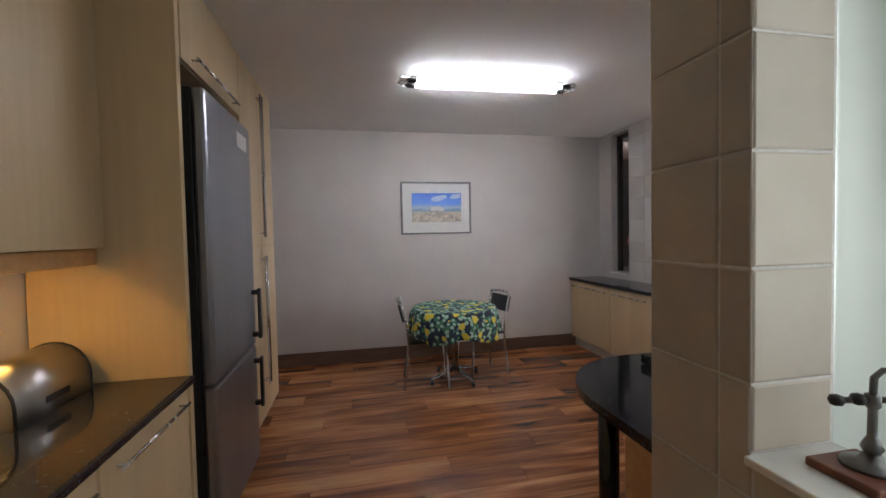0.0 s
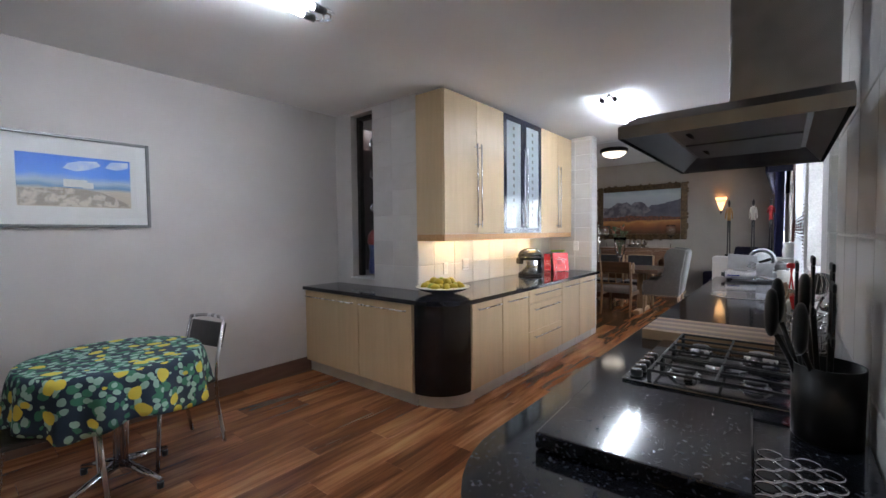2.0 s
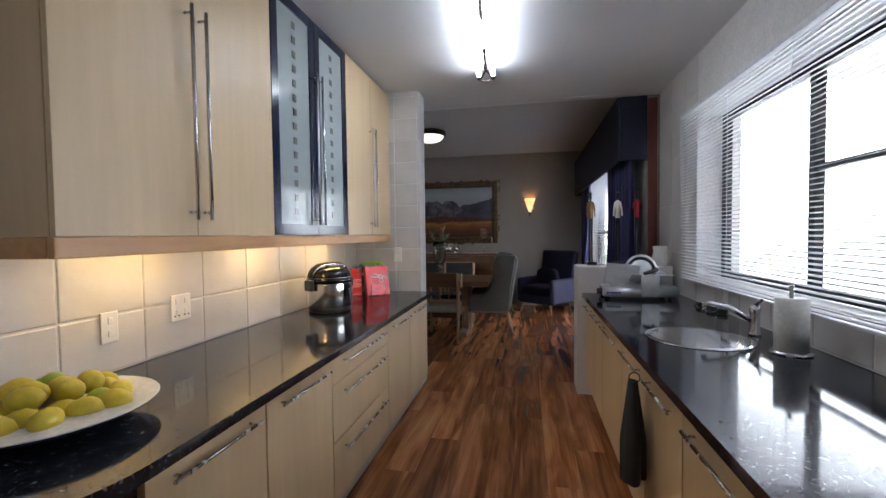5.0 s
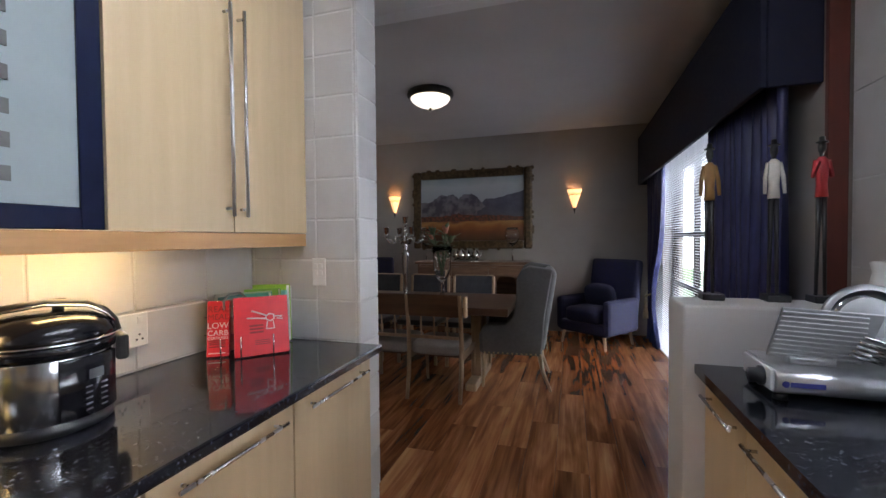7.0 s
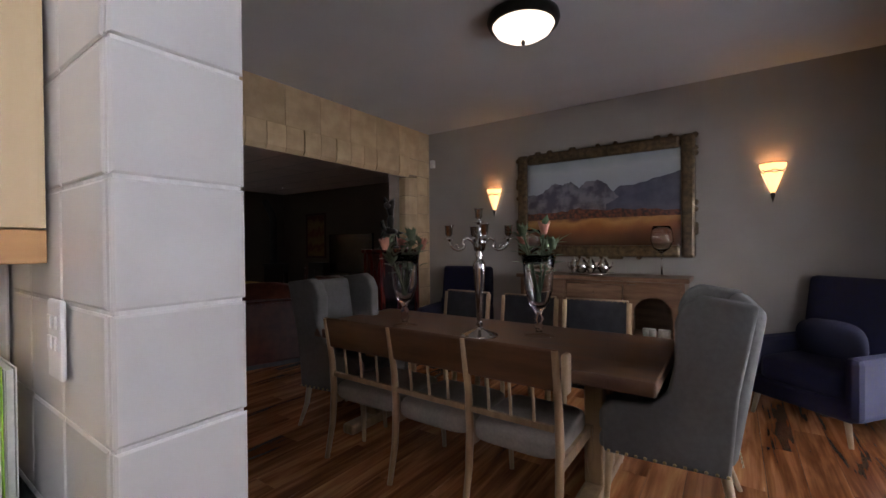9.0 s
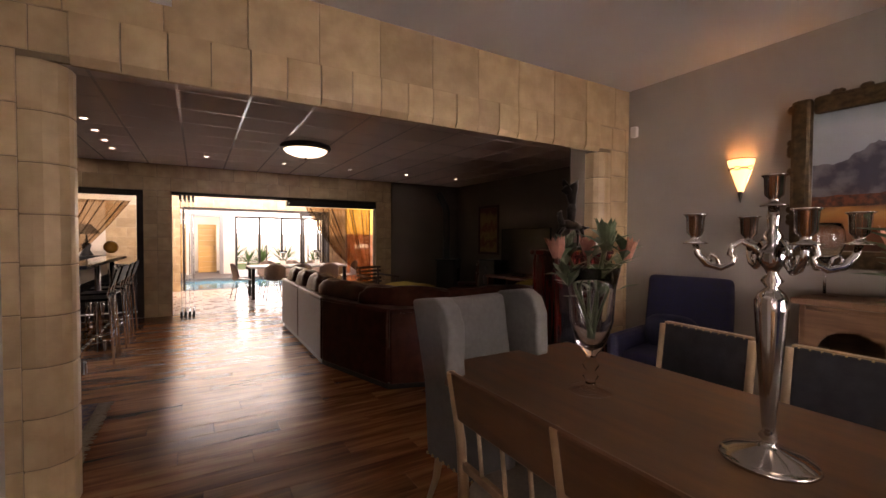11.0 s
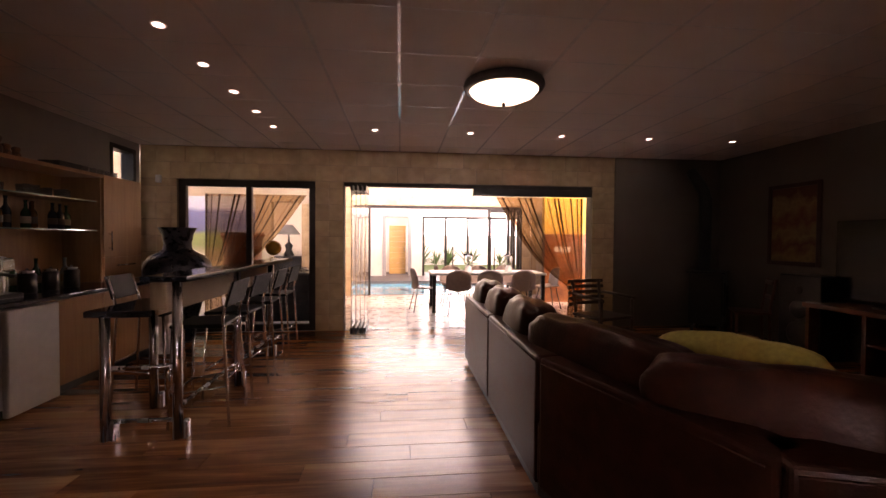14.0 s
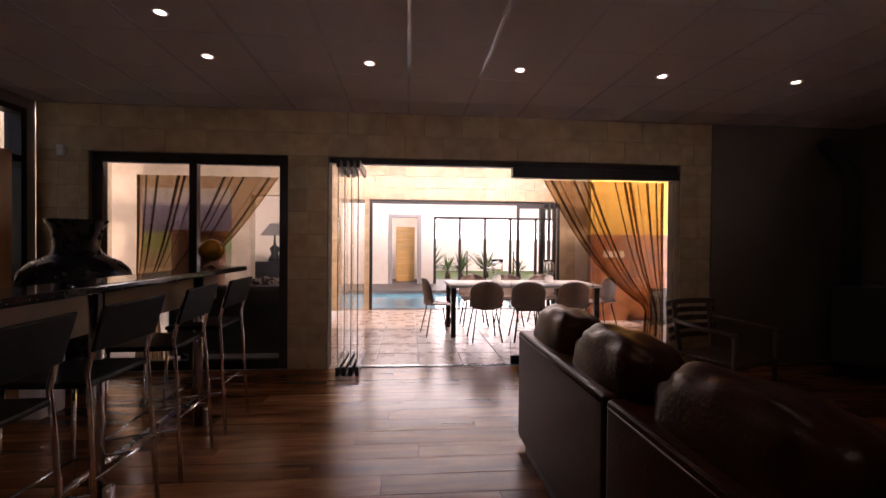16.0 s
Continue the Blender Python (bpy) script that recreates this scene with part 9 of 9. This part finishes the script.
ob = tagged(pillow("patterned_cushion", (0, 0, 0), (0.44, 0.15, 0.36), mat("woven black and cream", (0.55, 0.48, 0.38), (0.05, 0.04, 0.035), 0.9, 26, lo=0.47, hi=0.53), None, None, 3, "", 10, 0.02), "cream and black woven cushion on the settee", "cushion")
ob.matrix_world = pose(6.2, 13.50, 0.76, -12, 0, 4)
t = thing("landscape_canvas", "large canvas of a blue hill and green fields", "painting", pose(3.62, 16.885, 0.85))
box("canvas", (-0.85, -0.03, 0), (0.80, -0.002, 1.55), blocks_mat("blue hill and field paint", [(0.0, (0.36, 0.28, 0.20)), (0.16, (0.30, 0.27, 0.16)), (0.24, (0.20, 0.26, 0.09)), (0.40, (0.24, 0.30, 0.10)), (0.46, (0.13, 0.14, 0.26)), (0.74, (0.17, 0.19, 0.38)), (0.80, (0.60, 0.66, 0.78)), (1.0, (0.70, 0.76, 0.86))], 0.6, 1.6, 0.14, 2, 0.62, 0.0), t, 0.002)
t = thing("barrel_planter", "rust toned planter behind the bar window", "planter", pose(5.1, 14.2, 0))
lathe("body", [(0.24, 0), (0.3, 0.5), (0.32, 1.4), (0.36, 1.42), (0.36, 1.5), (0.3, 1.5)], COPPER, t, 24)

# garden
LEAFG = mat("garden leaf", (0.06, 0.12, 0.03), (0.04, 0.08, 0.02), 0.6, 20, spread=0.15)


def agave(m, seed, n=46, size=1.0):
    r = random.Random(seed)
    t = thing("palm_bush", "spiky green garden plant on the lawn", "plant", m, "garden plants")
    lathe("stump", [(0.14, -0.2), (0.12, 0.2), (0.05, 0.35), (0, 0.36)], DKWOOD, t, 12)
    bm = bmesh.new()
    for k in range(n):
        a, e = r.uniform(0, 6.28), r.uniform(0.1, 1.4)
        d = Vector((math.cos(a) * math.cos(e), math.sin(a) * math.cos(e), math.sin(e)))
        leaf(bm, (0, 0, 0.3), d, size * r.uniform(0.7, 1.3), 0.09 * size)
    part("foliage", bm, LEAFG, t)


agave(pose(10.2, 26.5, -0.2), 1)
agave(pose(9.7, 27.4, -0.2), 2, 40, 0.8)
agave(pose(11.6, 28.0, -0.2), 3, 50, 1.1)
agave(pose(9.0, 28.5, -0.2), 4, 50, 1.2)
agave(pose(12.9, 27.0, -0.2), 5, 40, 0.8)
t = thing("hammock", "pale rope hammock strung in the garden", "hammock", pose(11.2, 25.0, 0))
cloth_sheet("net", lambda u, v: (-0.9 + 1.8 * u, (v - 0.5) * 0.6, 0.95 - 0.55 * math.sin(math.pi * u) + 0.1 * (v - 0.5) ** 2), 20, 6, PAPER, t, "", 0.01)
for s in (-1, 1):
    tube("post", [(s * 0.95, 0, -0.2), (s * 0.95, 0, 1.1)], 0.03, DKWOOD, t, 8)
HAZE = glow("bright hazy sky", (0.93, 0.97, 1.0), 7.0)
structure(box("backdrop_north", (-40, 62, -0.2), (60, 62.2, 30), HAZE, None, 0), "bright hazy sky over the garden", "backdrop")
# Glowing panel for the window view; its height keeps direct sun out.
structure(box("backdrop_south", (3.2, -3.2, -0.2), (40, -3.15, 14), glow("bright overcast daylight", (0.88, 0.94, 1.0), 21.0), None, 0), "glowing daylight backdrop outside the window, raised to block the sun", "backdrop")
structure(box("garden_wall", (-10, 33, -0.2), (30, 33.3, 1.7), PALE, None, 0.01), "pale garden wall", "wall")


# ---- wall and floor pieces ----
pk = bpy.data.objects["pillar_kitchen"]
tiles(pk, "tile", (6.718, 4.37, 0.10), (0, -1, 0), (0, 0, 1), 0.612, 2.64, 0.215, 0.1998, TILE, v0=0.0, u0=0.05)
tiles(pk, "tile", (6.712, 3.758, 0.10), (1, 0, 0), (0, 0, 1), 0.206, 2.64, 0.21, 0.1998, TILE)
tiles(bpy.data.objects["wall_splash"], "tile", (3.88, 4.38, 0.901), (1, 0, 0), (0, 0, 1), 2.83, 0.47, 0.33, 0.245, TILE, u0=0.1, v0=0.02)
tiles(bpy.data.objects["wall_slot"], "tile", (3.88, 4.99, 0.901), (0, -1, 0), (0, 0, 1), 0.605, 1.83, 0.33, 0.245, TILE, v0=0.02, u0=0.05)
ws = bpy.data.objects["wall_kitchen_south"]
tiles(ws, "tile", (7.32, 1.535, 0.901), (-1, 0, 0), (0, 0, 1), 0.9, 1.83, 0.33, 0.4, TILE, v0=0.05)
tiles(ws, "tile", (6.42, 1.535, 0.901), (-1, 0, 0), (0, 0, 1), 2.0, 0.178, 0.33, 0.245, TILE, v0=0.05)
tiles(ws, "tile", (4.42, 1.535, 0.901), (-1, 0, 0), (0, 0, 1), 0.455, 1.83, 0.33, 0.4, TILE, v0=0.28)
tiles(ws, "tile", (3.48, 1.535, 0.901), (-1, 0, 0), (0, 0, 1), 1.97, 1.83, 0.33, 0.4, TILE, v0=0.28)
wf = bpy.data.objects["wall_frosted"]
BEIGET = mat("beige ceramic wall tile", (0.55, 0.485, 0.405), (0.47, 0.41, 0.34), 0.38, 4, 0.05, spread=0.03, bscale=30)
tiles(ws, "tile", (1.476, 1.535, 0.16), (0, -1, 0), (0, 0, 1), 0.297, 2.58, 0.217, 0.236, BEIGET, v0=0.161, gap=0.006)
tiles(wf, "tile", (1.474, 1.242, 1.037), (1, 0, 0), (0, 0, 1), 0.206, 1.58, 0.21, 0.236, BEIGET, v0=0.094, gap=0.006)
tiles(wf, "tile", (1.476, 1.236, 0.16), (0, -1, 0), (0, 0, 1), 1.5, 0.855, 0.25, 0.236, BEIGET, v0=0.161, gap=0.006)

# sandstone cladding: arch towards the dining room, column, far wall
tiles(arch, "stone_tile", (6.10, 6.69, 0.0), (1, 0, 0), (0, 0, 1), 0.585, 2.36, 0.205, 0.262, STONE, gap=0.006, depth=0.012, u0=0.03)
tiles(arch, "stone_tile", (6.10, 6.69, 2.36), (1, 0, 0), (0, 0, 1), 0.785, 0.225, 0.21, 0.225, STONE, gap=0.006, depth=0.012)
tiles(arch, "stone_tile", (10.915, 6.69, 2.36), (1, 0, 0), (0, 0, 1), 0.475, 0.225, 0.21, 0.225, STONE, gap=0.006, depth=0.012)
tiles(arch, "stone_tile", (6.10, 6.69, 2.587), (1, 0, 0), (0, 0, 1), 5.29, 0.41, 0.43, 0.41, STONE, gap=0.003, depth=0.012, u0=0.1)
tiles(arch, "stone_tile", (11.105, 6.69, 0.0), (1, 0, 0), (0, 0, 1), 0.285, 2.36, 0.24, 0.262, STONE, gap=0.006, depth=0.012)
tiles(arch, "stone_tile", (10.83, 6.682, 2.33), (-1, 0, 0), (0, 1, 0), 3.87, 0.037, 0.31, 0.16, STONE, gap=0.006, depth=0.012)
# chamfered corner blocks that wrap the sides of the opening
def corner_blocks(mirror):
    plan = [(6.688, 6.676), (6.74, 6.670), (6.78, 6.672), (6.835, 6.705), (6.868, 6.745), (6.878, 6.79), (6.880, 6.845), (6.688, 6.845)]

    def column(p, z0, z1, e):
        bm = bmesh.new()
        rows = []
        for z, i in ((z0, e), (z0 + e, 0.0), (z1 - e, 0.0), (z1, e)):
            rows.append([bm.verts.new(((17.79 - x if mirror else x), y, z)) for x, y in [(a + (6.78 - a) * i * 6, b + (6.76 - b) * i * 6) for a, b in p]])
        for r1, r2 in zip(rows, rows[1:]):
            for k in range(8):
                bm.faces.new((r1[k], r1[(k + 1) % 8], r2[(k + 1) % 8], r2[k]))
        bm.faces.new(rows[0][::-1])
        bm.faces.new(rows[3])
        bmesh.ops.recalc_face_normals(bm, faces=bm.faces)
        return bm
    core = [(x + (6.78 - x) * 0.08, y + (6.76 - y) * 0.08) for x, y in plan]
    part("joint_core", column(core, 0.0, 2.33, 0.0), STONEGROUT, arch)
    for k in range(9):
        part("corner_block", column(plan, k * 0.2585 + 0.003, min((k + 1) * 0.2585, 2.328) - 0.003, 0.006), STONE, arch)


corner_blocks(False)
corner_blocks(True)
# chamfered blocks along the edge of the opening
CH = {}


def edge_block(length, m):
    key = round(length, 3)
    if key not in CH:
        bm = bmesh.new()
        prof = [(-0.006, 0.0), (-0.03, 0.045), (-0.034, 0.15), (-0.028, 0.262), (0.02, 0.264), (0.02, 0.0)]
        a = [bm.verts.new((0.004, p, q)) for p, q in prof]
        b = [bm.verts.new((length - 0.004, p, q)) for p, q in prof]
        bm.faces.new(a)
        bm.faces.new(b[::-1])
        for i in range(6):
            bm.faces.new((a[(i + 1) % 6], a[i], b[i], b[(i + 1) % 6]))
        me = bpy.data.meshes.new("edge_block")
        bm.to_mesh(me)
        bm.free()
        me.materials.append(STONE)
        CH[key] = me
    ob = new("edge_block", CH[key])
    ob.parent = arch
    ob.matrix_local = m


for k in range(19):
    edge_block(0.212, pose(6.886 + k * 0.212, 6.685 + 0.004 * math.sin(k * 2.7), 2.32))
for lo, hi in ((4.16, 4.65), (6.62, 7.04), (10.98, 11.35)):
    tiles(far, "stone_tile", (lo, 12.89, 0), (1, 0, 0), (0, 0, 1), hi - lo, 2.27, 0.205, 0.24, STONE, gap=0.005, depth=0.012)
tiles(far, "stone_tile", (4.16, 12.89, 2.27), (1, 0, 0), (0, 0, 1), 7.19, 0.475, 0.41, 0.24, STONE, gap=0.005, depth=0.012, bond=0.5)
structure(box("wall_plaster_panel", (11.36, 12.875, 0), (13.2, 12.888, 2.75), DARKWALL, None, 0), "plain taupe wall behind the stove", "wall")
# terracotta floor of the pool room
tiles(pfloor, "floor_tile", (6.6, 13.02, -0.010), (1, 0, 0), (0, 1, 0), 5.4, 3.9, 0.49, 0.49, TERRA, gap=0.012, depth=0.009, u0=0.05)
tiles(bpy.data.objects["wall_pool_room"], "stone_tile", (6.2, 16.9, 2.25), (1, 0, 0), (0, 0, 1), 5.2, 0.95, 0.41, 0.24, STONE, gap=0.005, depth=0.012, bond=0.5)
tiles(bpy.data.objects["wall_pool_room"], "stone_tile", (11.0, 16.9, 0), (1, 0, 0), (0, 0, 1), 0.4, 2.25, 0.205, 0.24, STONE, gap=0.005, depth=0.012)


tiles(bpy.data.objects["wall_pool_west"], "stone_tile", (2.2, 17.0, 0), (0, -1, 0), (0, 0, 1), 4.1, 3.2, 0.41, 0.24, STONE, gap=0.005, depth=0.012, bond=0.5)


tiles(bpy.data.objects["wall_pool_room"], "stone_tile", (5.5, 16.9, 0), (1, 0, 0), (0, 0, 1), 1.6, 2.25, 0.41, 0.24, STONE, gap=0.005, depth=0.012, bond=0.5)
tiles(ws, "tile", (3.96, 1.534, 1.022), (0, -1, 0), (0, 0, 1), 0.225, 1.275, 0.33, 0.4, TILE, v0=0.0, depth=0.003)


# ---- floor planks ----
_r = random.Random(5)
bigfloor = bpy.data.objects["floor"]
_plank = {}


def plank_mesh(w, l):
    key = (round(w, 3), round(l, 3))
    if key not in _plank:
        t = bmesh.new()
        e = 0.001
        q = [[t.verts.new((sx * (l / 2 - i), sy * (w / 2 - i), z)) for sx, sy in ((-1, -1), (1, -1), (1, 1), (-1, 1))] for i, z in ((0, -0.006), (0, -0.0015), (e, 0.0))]
        for r1, r2 in zip(q, q[1:]):
            for k in range(4):
                t.faces.new((r1[k], r1[(k + 1) % 4], r2[(k + 1) % 4], r2[k]))
        t.faces.new(q[2])
        me = bpy.data.meshes.new("plank")
        t.to_mesh(me)
        t.free()
        me.materials.append(PLANK)
        _plank[key] = me
    return _plank[key]


PW, PL = 0.193, 1.29
y = -0.6
row = 0


def spans(y):
    """Floor intervals of the rooms that lie at this depth."""
    if y < 1.2:
        return [(-0.68, 1.56)]
    if y < 1.5:
        return [(-0.68, 7.2)]
    if y < 4.45:
        return [(-0.68, 11.42)]
    if y < 5.55:
        return [(-0.68, 3.9), (6.6, 11.42)]
    return [(6.6, 11.42)] if y < 6.72 else [(4.1, 13.22)]


while y < 12.8:
    off = [0.0, 0.43, 0.86, 0.22, 0.65][row % 5]
    for x0, x1 in spans(y):
        x = x0 - off
        while x < x1:
            a, b = max(x, x0), min(x + PL, x1)
            if b - a > 0.03:
                ob = new("plank", plank_mesh(PW - 0.0016, b - a - 0.0016))
                ob.parent = bigfloor
                ob.location = ((a + b) / 2, y + PW / 2, 0)
            x += PL
    y += PW
    row += 1
